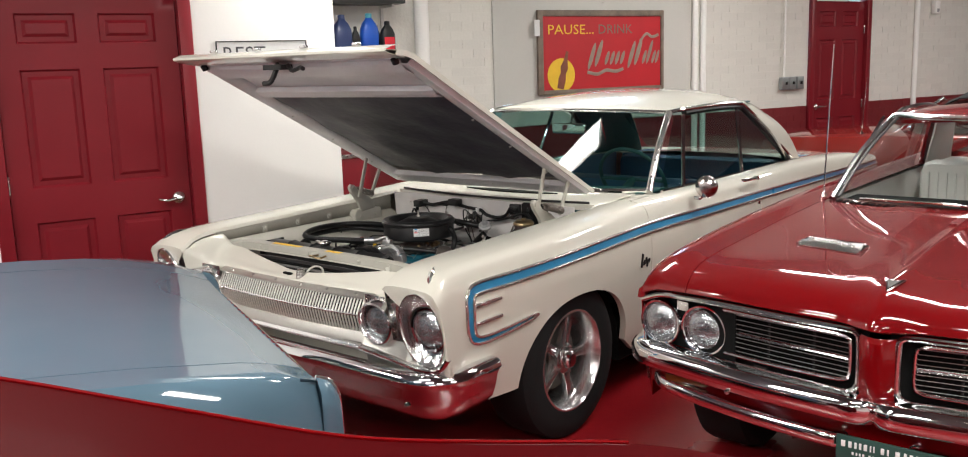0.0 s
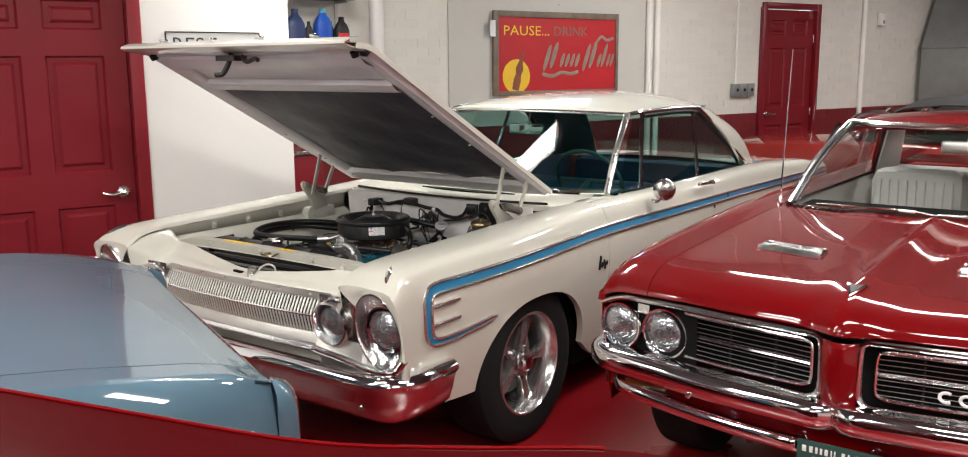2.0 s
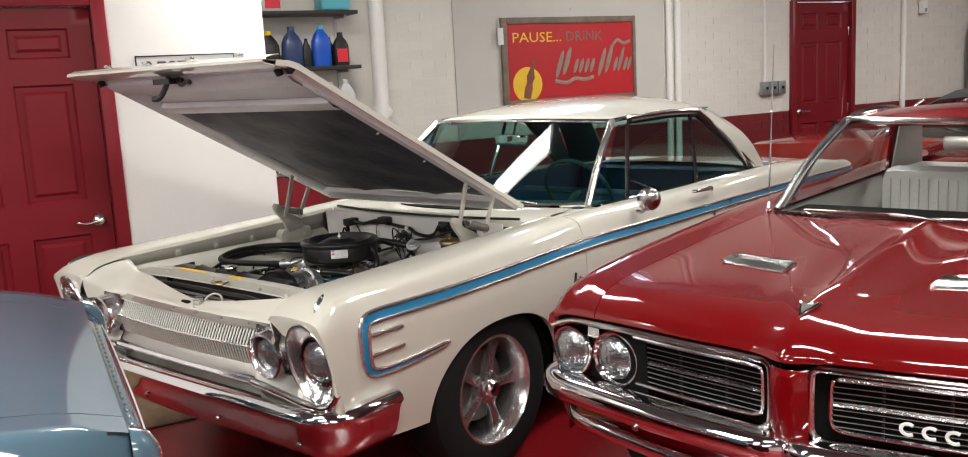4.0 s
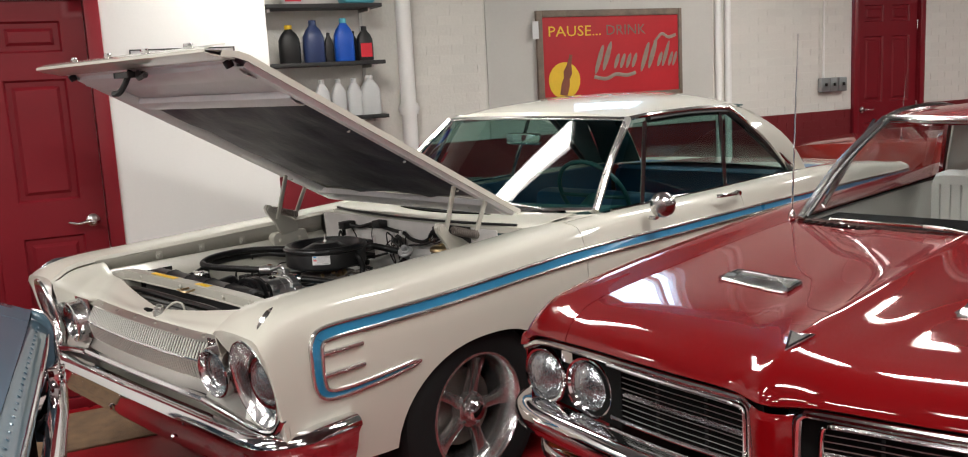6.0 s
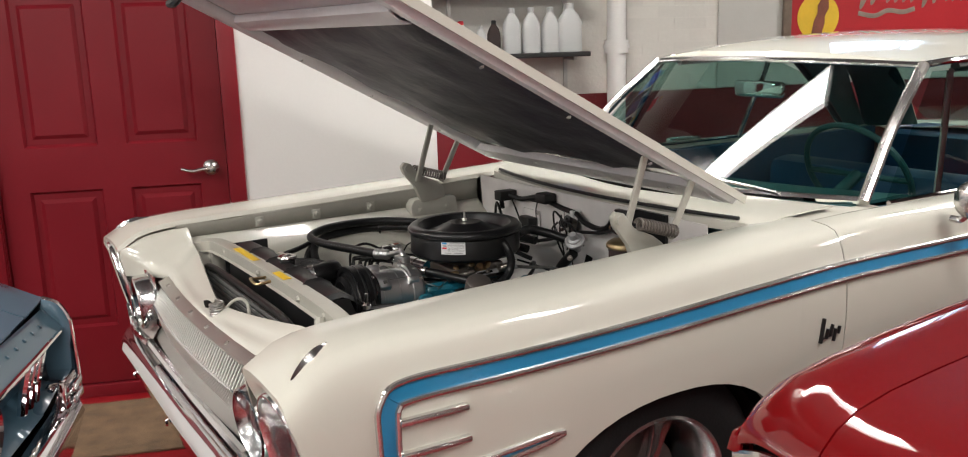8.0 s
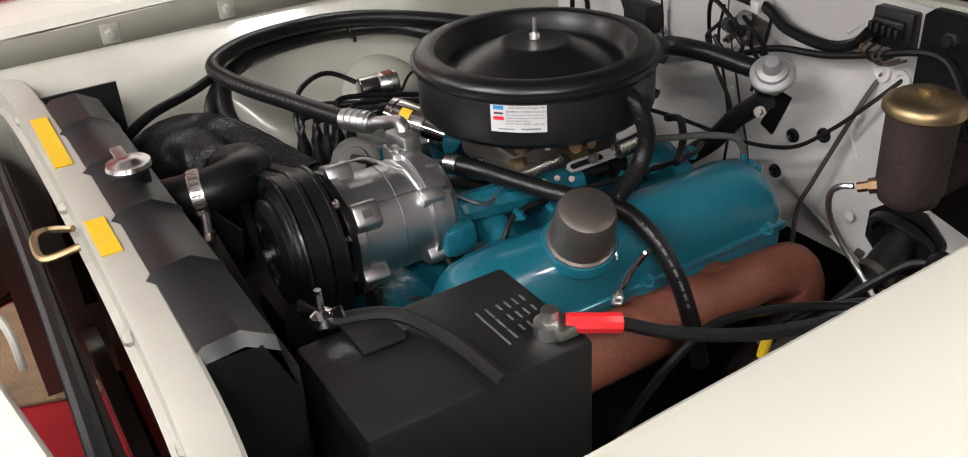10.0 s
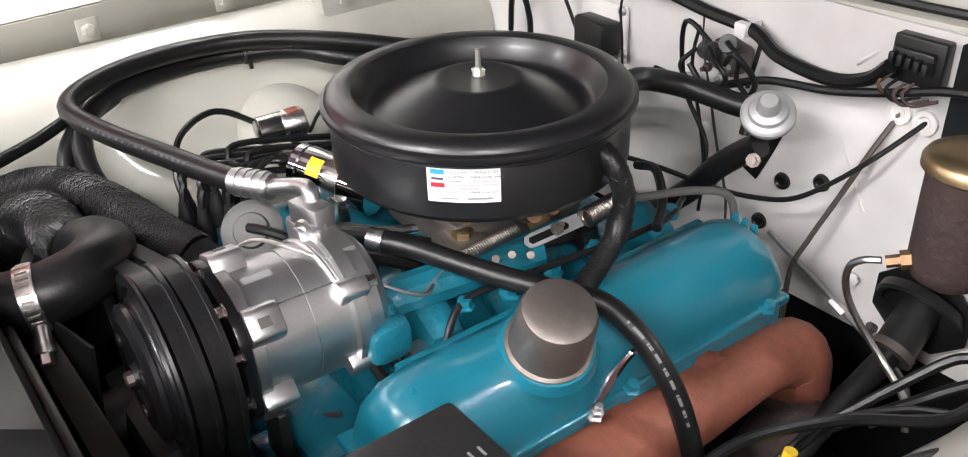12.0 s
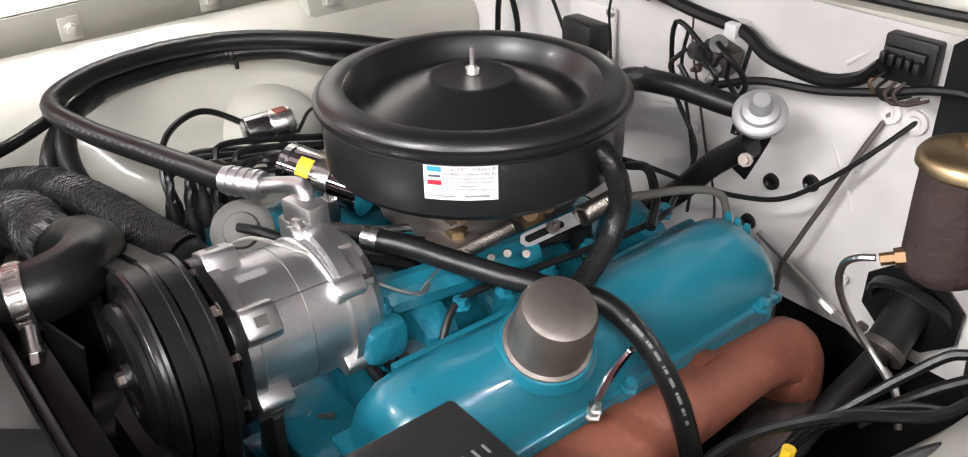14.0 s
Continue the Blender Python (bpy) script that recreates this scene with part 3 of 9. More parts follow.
# tail, trunk lid and rear closing panel
rows = [[(x, y, soft(CREST, y) - 0.03 + 0.035 * (1 - (x / 0.72) ** 2)) for x in [-0.72 + 0.144 * i for i in range(11)]]
        for y in (3.0, 3.2, 3.5, 3.8, 4.05, 4.18, 4.25)]
part("trunk_lid", Shape().grid(rows), "cream", white_car, thick=0.004)
part("tail_panel", Shape().grid([[(x, 4.245, z) for x in (-0.80, -0.4, 0, 0.4, 0.80)] for z in (0.42, 0.6, 0.75, 0.83)]), "cream", white_car, thick=0.004)
part("rear_bumper", Shape().tube([(-0.86, 4.0, 0.52), (-0.84, 4.27, 0.52), (0, 4.34, 0.52), (0.84, 4.27, 0.52), (0.86, 4.0, 0.52)], 0.055, 12), "chrome", white_car)
part("underbody", Shape().box((-0.78, 0.5, 0.2), (0.78, 4.1, 0.3)).box((-0.60, -0.62, 0.24), (0.60, 0.5, 0.28)), "dark", white_car)

# roof: a shell from the windshield header to the rear
def roof_row(y, zc, half, drop):
    pull = max(0.0, min(1.0, (1.6 - y) / 0.33))
    return [(half * t, y + 0.05 * abs(t) ** 2 * (1 if y < 1.9 else -0.4) - 0.10 * pull * (1 - t * t), zc - drop * abs(t) ** 2.6) for t in [-1 + 0.125 * i for i in range(17)]]


roof = Shape().grid([roof_row(1.27, 1.378, 0.60, 0.034), roof_row(1.28, 1.396, 0.605, 0.040), roof_row(1.38, 1.420, 0.625, 0.056), roof_row(1.6, 1.442, 0.635, 0.075),
                     roof_row(1.9, 1.452, 0.64, 0.088), roof_row(2.2, 1.450, 0.64, 0.094), roof_row(2.38, 1.430, 0.632, 0.090), roof_row(2.50, 1.395, 0.625, 0.085), roof_row(2.57, 1.360, 0.615, 0.080)])
part("roof", roof, "cream", white_car, "cream painted steel roof", thick=0.012)
for side in (1, -1):
    # rear pillar: a broad curved panel from roof to quarter
    rows = []
    for k in range(11):
        t = k / 10
        top = Vector((side * (0.635 - 0.01 * t), 2.18 + 0.36 * t, lerp(((0, 1.348), (0.5, 1.335), (1, 1.285)), t)))
        low = Vector((side * 0.745, 2.66 + 0.22 * t, 0.965 - 0.01 * t))
        rows.append([top.lerp(low, u) + Vector((side * 0.030 * math.sin(math.pi * u), 0.0, 0.028 * math.sin(math.pi * u))) for u in [i / 8 for i in range(9)]])
    part("rear_pillar", Shape().grid(rows), "cream", white_car, thick=0.012)
    part("pillar_lining", Shape().grid([[p + Vector((side * -0.022, 0, -0.012)) for p in r] for r in rows]), "teal", white_car)
    rows = []
    for k in range(6):
        t = k / 5
        a = Vector((side * (0.625 - 0.22 * t), 2.54 + 0.02 * t, 1.285 + 0.055 * t))
        b = Vector((side * (0.745 - 0.18 * t), 2.88 + 0.20 * t, 0.952 + 0.008 * t))
        rows.append([a.lerp(b, u) + Vector((0, 0, 0.05 * math.sin(math.pi * u))) for u in [i / 6 for i in range(7)]])
    part("sail_panel", Shape().grid(rows), "cream", white_car, thick=0.01)
    part("sail_lining", Shape().grid([[p + Vector((side * -0.012, -0.016, -0.014)) for p in r] for r in rows]), "teal", white_car)
    # stainless windshield pillar, drip rail and window frames
    A, B = Vector((side * 0.715, 0.914, 0.972)), Vector((side * 0.612, 1.315, 1.350))
    part("windshield_pillar", Shape().tube([A, A.lerp(B, 0.5) + Vector((0, -0.012, 0.012)), B], 0.018, 10), "brushed", white_car, "stainless windshield pillar trim")
    rail = [B + Vector((0, -0.01, 0.0)), Vector((side * 0.645, 1.45, 1.362)), Vector((side * 0.652, 1.85, 1.366)), Vector((side * 0.650, 2.12, 1.356)), Vector((side * 0.655, 2.20, 1.338)),
            Vector((side * 0.692, 2.40, 1.205)), Vector((side * 0.755, 2.70, 0.98))]
    part("drip_rail", Shape().tube(rail, 0.011, 8), "trim", white_car)
    part("window_seal", Shape().tube([p + Vector((side * -0.012, 0, -0.022)) for p in rail[1:]], 0.017, 8), "satin", white_car)
    part("vent_window_post", Shape().tube([(side * 0.752, 1.215, 0.97), (side * 0.664, 1.378, 1.334)], 0.011, 8), "chrome", white_car)
    part("quarter_window_post", Shape().tube([(side * 0.752, 1.955, 0.960), (side * 0.665, 2.055, 1.332)], 0.011, 8), "chrome", white_car)
    part("belt_trim", Shape().tube([(side * 0.752, 0.98, 0.968), (side * 0.756, 1.6, 0.962), (side * 0.756, 2.2, 0.96), (side * 0.752, 2.75, 0.958)], 0.008, 8), "chrome", white_car)
    gl = part("vent_glass", Shape().grid([[(side * 0.735, 0.99, 0.972), (side * 0.752, 1.21, 0.97)], [(side * 0.640, 1.318, 1.330), (side * 0.664, 1.374, 1.334)]]), "glass", white_car)
    gs = part("door_glass", Shape().grid([[(side * 0.750, 1.22, 0.966), (side * 0.664, 1.382, 1.336)], [(side * 0.752, 1.62, 0.962), (side * 0.666, 1.70, 1.350)],
                                          [(side * 0.750, 1.950, 0.957), (side * 0.665, 2.050, 1.334)]]), "glass", white_car)
    gq = part("quarter_glass", Shape().grid([[(side * 0.750, 1.960, 0.957), (side * 0.665, 2.060, 1.334)], [(side * 0.750, 2.33, 0.957), (side * 0.675, 2.32, 1.24)],
                                             [(side * 0.750, 2.68, 0.958), (side * 0.745, 2.685, 0.985)]]), "glass", white_car)
# windshield: bowed pane
def bow(x, half):
    return (x / half) ** 2


rows = []
for k in range(9):
    t = k / 8
    half = 0.70 - 0.10 * t
    rows.append([(half * q, 0.72 + 0.44 * t + (0.21 - 0.06 * t) * bow(q, 1), 0.975 + 0.385 * t - 0.012 * t * abs(q)) for q in [-1 + 0.125 * i for i in range(17)]])
part("windshield", Shape().grid(rows), "glass", white_car, "green tinted windshield")
part("windshield_trim", Shape().tube([(x, 0.71 + 0.21 * bow(x, 0.7), 0.975) for x in [-0.70 + 0.14 * i for i in range(11)]], 0.013, 8), "trim", white_car)
part("header_trim", Shape().tube([(x, 1.17 + 0.14 * bow(x, 0.6), 1.368 - 0.018 * bow(x, 0.6)) for x in [-0.60 + 0.12 * i for i in range(11)]], 0.010, 8), "trim", white_car)
rows = [[(x, 2.57 + 0.51 * t - 0.03 * bow(x, 0.45), 1.355 - 0.37 * t) for x in [-0.5 + 0.1 * i for i in range(11)]] for t in (0, 0.5, 1)]
part("rear_window", Shape().grid(rows), "glass", white_car)
# cabin
part("dash", Shape().grid([[(x, y + 0.16 * bow(x, 0.7), z) for x in [-0.69 + 0.138 * i for i in range(11)]] for y, z in ((0.735, 0.962), (0.80, 0.966), (0.98, 0.968), (1.04, 0.955), (1.06, 0.92), (1.03, 0.80), (1.02, 0.62))]), "teal", white_car, "teal padded dash", thick=0.01)
part("cabin_floor", Shape().box((-0.72, 0.9, 0.30), (0.72, 2.9, 0.36)), "dark", white_car)
for side in (1, -1):
    part("door_card", Shape().box((side * 0.70 - 0.02, 0.95, 0.35), (side * 0.70 + 0.02, 2.9, 0.945), 0.01), "seatblue", white_car)
for nm, y, top_ in (("front_seat", 1.62, 0.87), ("rear_seat", 2.45, 0.93)):
    part(nm, Shape().box((-0.66, y, 0.42), (0.66, y + 0.55, 0.60), 0.05).box((-0.66, y + 0.42, 0.55), (0.66, y + 0.60, top_), 0.06), "seatblue", white_car, "blue vinyl bench seat")
part("parcel_shelf", Shape().box((-0.66, 2.95, 0.90), (0.66, 3.3, 0.93)), "seatblue", white_car)
part("headliner", Shape().box((-0.58, 1.40, 1.348), (0.58, 2.45, 1.356)), "teal", white_car)
part("rear_view_mirror", Shape().box((-0.115, 1.24, 1.225), (0.115, 1.265, 1.285), 0.012).rod((0, 1.26, 1.26), (0, 1.30, 1.35), 0.006), "chrome", white_car)
sw = Shape()
c, tilt = Vector((0.36, 1.36, 0.965)), pose(0, 0, 0, -62, 0, 0)
sw.tube([c + tilt @ Vector((0.205 * math.cos(a), 0.205 * math.sin(a), 0)) for a in [2 * math.pi * k / 24 for k in range(25)]], 0.011, 8, 2)
sw.rod(c + tilt @ Vector((-0.2, 0, 0)), c + tilt @ Vector((0.2, 0, 0)), 0.010).rod(c, c + tilt @ Vector((0, 0, -0.3)), 0.022)
part("steering_wheel", sw, "teal", white_car)
# side mirror
mb = Shape().lathe([(0.0, -0.055), (0.03, -0.05), (0.05, -0.03), (0.058, 0.0), (0.056, 0.008), (0.0, 0.009)], 24, Matrix.Translation((0.945, 1.095, 0.990)) @ pose(0, 0, 0, -90, 0, 18), caps=False)
mb.tube([(0.885, 1.080, 0.930), (0.915, 1.082, 0.932), (0.938, 1.088, 0.962)], 0.010, 8)
part("side_mirror", mb, "brushed", white_car, "round chrome door mirror")
# wipers
for x in (0.16, -0.42):
    part("wiper", Shape().tube([(x + 0.34, 0.80, 0.985), (x + 0.1, 0.76, 1.005), (x - 0.1, 0.75, 1.0)], 0.007, 6), "brushed", white_car)

# blue side spear with its chrome borders and the three bars
def spear(path, half):
    rows = []
    for i, (y, z) in enumerate(path):
        a, b = path[max(i - 1, 0)], path[min(i + 1, len(path) - 1)]
        dy, dz = b[0] - a[0], b[1] - a[1]
        n = math.hypot(dy, dz)
        w = half(i / (len(path) - 1)) if callable(half) else half
        r = []
        for t in (-1, 1):
            yy, zz = y - dz / n * w * t, z + dy / n * w * t
            r.append((body_x(yy, zz) + 0.003, yy, zz))
        rows.append(r)
    return rows


def sm2(pts, n=6):
    return [(p.x, p.y) for p in smooth([(a, b, 0) for a, b in pts], n)]


mid = sm2([(-0.305, 0.640), (-0.38, 0.632), (-0.5, 0.622), (-0.62, 0.617), (-0.69, 0.628), (-0.716, 0.67), (-0.722, 0.75), (-0.715, 0.80), (-0.67, 0.822), (-0.45, 0.824), (-0.22, 0.826), (0.05, 0.833),
           (0.3, 0.842), (0.66, 0.851), (1.24, 0.846), (1.86, 0.842), (2.6, 0.835), (3.5, 0.82), (4.2, 0.80)])
wid = lambda t: lerp(((0, 0.001), (0.03, 0.008), (0.20, 0.0135), (0.27, 0.019), (0.36, 0.0215), (0.7, 0.020), (1.0, 0.017)), t)
for side in (1, -1):
    fl = (lambda q: q) if side > 0 else mirror_x
    rows = spear(mid, wid)
    part("side_stripe", fl(Shape().grid(rows)), "stripe", white_car, "bright blue side stripe")
    for k, nm in ((0, "stripe_moulding"), (1, "stripe_moulding")):
        part(nm, fl(Shape().tube([Vector(r[k]) + Vector((0.001, 0, 0)) for r in rows], 0.0068, 8, 2)), "moulding", white_car)
    for y0, y1, z in ((-0.70, -0.545, 0.762), (-0.70, -0.54, 0.692)):
        part("fender_bar", fl(Shape().box((body_x(y0, z) - 0.002, y0, z - 0.008), (body_x(y0, z) + 0.016, y1, z + 0.007), 0.005)), "moulding", white_car)
    # fender top ornament: a bright keel-shaped leaf, its rear end turned inwards
    ot = Shape()
    for k in range(9):
        t = k / 8
        w, h = 0.013 * math.sin(math.pi * min(1, t * 0.92 + 0.04)) ** 0.8, 0.011 * math.sin(math.pi * (0.1 + 0.85 * t))
        x, y = 0.846 - 0.060 * t, -0.892 + 0.098 * t
        zc = lerp([(a_, b_) for a_, b_ in crown(y, 0.645)], x) - 0.001
        ot.v += [(side * (x - w), y - 0.5 * w, zc - 0.004), (side * x, y, zc + h), (side * (x + w), y + 0.5 * w, zc - 0.004)]
        if k:
            b_ = 3 * k
            ot.f += [(b_ - 3, b_ - 2, b_ + 1, b_), (b_ - 2, b_ - 1, b_ + 2, b_ + 1)]
    part("fender_ornament", ot, "trim", white_car, "bright leaf ornament on the fender")
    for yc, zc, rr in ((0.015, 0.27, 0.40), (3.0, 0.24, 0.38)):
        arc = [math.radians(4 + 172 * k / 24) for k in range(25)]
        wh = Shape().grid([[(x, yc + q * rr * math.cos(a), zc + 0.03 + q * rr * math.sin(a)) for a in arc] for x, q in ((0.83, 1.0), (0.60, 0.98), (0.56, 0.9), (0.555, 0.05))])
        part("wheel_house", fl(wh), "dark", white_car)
# dark emblem on the fender: a few leaning strokes over a swash
em = Shape()
for y0, z0, y1, z1, r in ((0.522, 0.672, 0.530, 0.738, 0.0055), (0.543, 0.680, 0.549, 0.706, 0.005), (0.558, 0.684, 0.566, 0.716, 0.005), (0.574, 0.668, 0.580, 0.702, 0.005), (0.590, 0.686, 0.595, 0.706, 0.005)):
    em.rod((body_x(y0, z0) + 0.003, y0, z0), (body_x(y1, z1) + 0.003, y1, z1), r, seg=8)
em.tube([(body_x(y, z) + 0.003, y, z) for y, z in ((0.520, 0.678), (0.545, 0.684), (0.570, 0.686), (0.598, 0.694))], 0.0026, 6, 3)
part("emblem", em, "satin", white_car, "dark emblem on the fender")


# wheels
def wheel(parent, at, side, r=0.332):
    tread = Shape().lathe([(0.205, -0.095), (0.212, -0.11), (0.26, -0.118), (0.305, -0.112), (r - 0.006, -0.095), (r, -0.07), (r, 0.07), (r - 0.006, 0.095), (0.305, 0.112),
                           (0.26, 0.118), (0.212, 0.11), (0.205, 0.095)], 48, caps=False)
    m = Matrix.Translation(at) @ pose(0, 0, 0, 0, 90 * side, 0)
    t = part("tyre", tread, "tyre", parent, m=None)
    t.matrix_basis = m
    rim = Shape().lathe([(0.206, 0.088), (0.217, 0.100), (0.216, 0.110), (0.207, 0.113), (0.200, 0.104), (0.195, 0.085), (0.188, 0.07), (0.182, 0.02), (0.178, -0.08)], 48, caps=False)
    rm = part("rim", rim, "wheelmetal", t, "polished five-spoke alloy rim")
    sp = Shape()
    for k in range(5):
        a = pose(0, 0, 0, 0, 0, 72 * k + 18)
        sp.slab([(0.045, -0.026), (0.10, -0.020), (0.150, -0.024), (0.186, -0.034), (0.188, 0.034), (0.150, 0.024), (0.10, 0.020), (0.045, 0.026)], 0.028, 0.064, a, 0.008)
        sp.lathe([(0.010, 0.066), (0.008, 0.080), (0, 0.081)], 8, a @ Matrix.Translation((0.058, 0.0, 0)) @ pose(0, 0, 0, 0, 0, 0), caps=False)
    sp.lathe([(0.062, 0.03), (0.062, 0.072), (0.05, 0.078), (0.0, 0.078)], 24, caps=False)
    part("spokes", sp, "wheelmetal", t)
    part("centre_cap", Shape().lathe([(0.036, 0.078), (0.036, 0.098), (0.028, 0.106), (0.0, 0.108)], 24, caps=False), "chrome", t, "chrome centre cap")
    part("brake_drum", Shape().lathe([(0.14, -0.08), (0.14, 0.015), (0.0, 0.02)], 24, caps=False), "darksteel", t)
    return t


for y in (0.005, 3.0):
    for side in (1, -1):
        w_ = wheel(white_car, (side * 0.735, y, 0.350), side)
        w_.matrix_basis = w_.matrix_basis @ Matrix.Scale(1.055, 4)

# ---- front end ----
# everything at the nose leans: the upper edge stands forward of the lower one
LEAN = 12.4


def face_y(z):
    """Front plane of the outer lamps."""
    return -0.890 - math.tan(radians(LEAN)) * (z - 0.695)


def oval(m, rows, seg=44):
    """Loft through ovals given as half width, half height, depth and drop, in the plane of m."""
    return Shape().grid([[m @ Vector((rx * math.cos(2 * math.pi * i / seg), ry * math.sin(2 * math.pi * i / seg) - drop, d)) for i in range(seg)] for rx, ry, d, drop in rows], close=True)


# headlamps: outer lamp deep in an oval chrome bezel, inner lamp in a short barrel beside the grille
for side in (1, -1):
    fl = (lambda q: q) if side > 0 else mirror_x
    bz = Matrix.Translation((0.803, face_y(0.695), 0.695)) @ pose(0, 0, 0, 90 + LEAN, 0, 5)
    lz = Matrix.Translation((0.803, face_y(0.695) + 0.02, 0.692)) @ pose(0, 0, 0, 93, 0, 4)
    part("headlamp_bezel", fl(oval(bz, ((0.094, 0.147, 0.004, 0.0), (0.091, 0.142, -0.004, 0.0), (0.090, 0.128, -0.022, 0.004), (0.089, 0.104, -0.036, 0.006), (0.086, 0.088, -0.044, 0.006)))), "bezelmetal", white_car, "deep oval chrome headlamp bezel")
    part("bezel_ring", fl(oval(bz, ((0.100, 0.154, -0.012, 0.0), (0.101, 0.155, 0.002, 0.0), (0.0985, 0.152, 0.008, 0.0), (0.095, 0.148, 0.008, 0.0), (0.093, 0.146, 0.002, 0.0)))), "trim", white_car, "bright outer ring of the bezel")
    part("lamp_ring", fl(Shape().lathe([(0.090, -0.046), (0.089, -0.024), (0.083, -0.016), (0.075, -0.018), (0.071, -0.028)], 36, lz, caps=False)), "chrome", white_car)
    lamp_ = part("headlamp", fl(Shape().lathe([(0.0745, -0.024), (0.066, -0.012), (0.05, -0.002), (0.025, 0.005), (0, 0.007)], 32, lz, caps=False)), "lampglass", white_car, "round sealed-beam headlamp")
    bi = Matrix.Translation((0.560, -0.868, 0.690)) @ pose(0, 0, 0, 95, 0, 4)
    part("headlamp_bezel", fl(Shape().lathe([(0.086, -0.03), (0.087, 0.016), (0.083, 0.030), (0.077, 0.033), (0.072, 0.026), (0.068, 0.004), (0.064, -0.008)], 40, bi, caps=False)), "bezelmetal", white_car)
    part("headlamp", fl(Shape().lathe([(0.066, -0.006), (0.058, 0.008), (0.04, 0.016), (0, 0.020)], 28, bi, caps=False)), "lampglass", white_car)
    # front of the fender, drawn in from its edge to the ring
    y0 = -0.926
    edge = [(x, y0, z) for x, z in crown(y0, 0.645)]
    zt, zb = soft(CREST, y0) - 0.07, 0.50
    edge += [(body_x(y0, zt + (zb - zt) * i / 12), y0, zt + (zb - zt) * i / 12) for i in range(13)]
    rows = []
    for f_, dy in ((0.0, 0.0), (0.3, -0.003), (0.7, -0.004), (1.0, 0.0)):
        row = []
        for x, y, z in edge:
            a = math.atan2((z - 0.695) / 1.5, x - 0.803)
            tx_, tz_ = 0.803 + 0.100 * math.cos(a), 0.695 + 0.151 * math.sin(a)
            row.append((x + (tx_ - x) * f_, raked(y, z) * (1 - f_) + (face_y(tz_) + 0.004) * f_ + dy, z + (tz_ - z) * f_))
        rows.append(row)
    part("fender_front", fl(Shape().grid(rows)), "cream", white_car)
    # fluted bright panel behind inner lamp, outer lamp and grille end
    part("lamp_surround", fl(Shape().grid([[(0.468 + 0.0135 * i, -0.852 - (0.006 if i % 2 else 0.0) - 0.05 * (z - 0.69), z) for i in range(19)] for z in (0.786, 0.74, 0.69, 0.64, 0.585)])), "brushed", white_car)
# bright apron that runs from the grille lip round the foot of the outer bezel
for side in (1, -1):
    run = smooth([(side * x, y, z) for x, y, z in ((0.47, -0.893, 0.579), (0.56, -0.894, 0.572), (0.65, -0.890, 0.560), (0.73, -0.884, 0.546), (0.80, -0.874, 0.538), (0.86, -0.868, 0.552), (0.902, -0.866, 0.60))], 5)
    part("bezel_rail", Shape().tube(run, 0.011, 10, 1), "trim", white_car)
    part("lamp_apron", Shape().grid([[Vector((p.x, -0.858, 0.625 if abs(p.x) < 0.70 else p.z + 0.014)) for p in run], [p + Vector((0, 0.012, 0.010)) for p in run], [p + Vector((0, 0.02, -0.012)) for p in run], [Vector((p.x, -0.84, 0.50)) for p in run]]), "satinmetal", white_car)
# grille: backing, two tiers of slats with a crease between, and the lip below; it bows forward in the middle
G = 0.478


def bowed(x):
    return 0.022 * (x / G) ** 2


gx = [-G + G * i / 6 for i in range(13)]
part("grille_backing", Shape().grid([[(x, y + bowed(x), z) for x in gx] for y, z in ((-0.836, 0.762), (-0.862, 0.70), (-0.846, 0.622))]), "dark", white_car)


def slat(y0, z0, y1, z1):
    w, d = 0.0034, 0.0045
    return Shape().add([(-w, y0, z0), (w, y0, z0), (w, y0 + d, z0), (-w, y0 + d, z0), (-w, y1, z1), (w, y1, z1), (w, y1 + d, z1), (-w, y1 + d, z1)],
                       [(0, 1, 2, 3), (0, 4, 5, 1), (1, 5, 6, 2), (2, 6, 7, 3), (3, 7, 4, 0), (4, 7, 6, 5)])


tiers = [part("grille_slat", slat(-0.858, 0.758, -0.888, 0.700), "slatmetal", white_car), part("grille_slat", slat(-0.888, 0.694, -0.872, 0.626), "slatmetal", white_car)]
N_SLAT = 58
for k in range(N_SLAT):
    x = -G + 0.010 + (2 * G - 0.020) * k / (N_SLAT - 1)
    for src in tiers:
        if k == 0:
            src.location = (x, bowed(x), 0)
        else:
            piece("grille_slat", src, white_car, Matrix.Translation((x, bowed(x), 0)))
part("grille_ridge", Shape().grid([[(x, y + bowed(x), z) for x in gx] for y, z in ((-0.874, 0.700), (-0.890, 0.701), (-0.892, 0.697), (-0.890, 0.693), (-0.874, 0.694))]), "trim", white_car)
part("grille_top_rail", Shape().grid([[(x * 1.03, y + bowed(x), z) for x in gx] for y, z in ((-0.852, 0.752), (-0.864, 0.758), (-0.864, 0.763), (-0.834, 0.776), (-0.828, 0.776))]), "satinmetal", white_car, "satin rail along the top of the grille")
part("grille_lip", Shape().grid([[(x, y + bowed(x), z) for x in gx] for y, z in ((-0.850, 0.632), (-0.868, 0.628), (-0.884, 0.604), (-0.890, 0.590))]), "lipmetal", white_car, "smooth satin lip below the grille", thick=0.002)
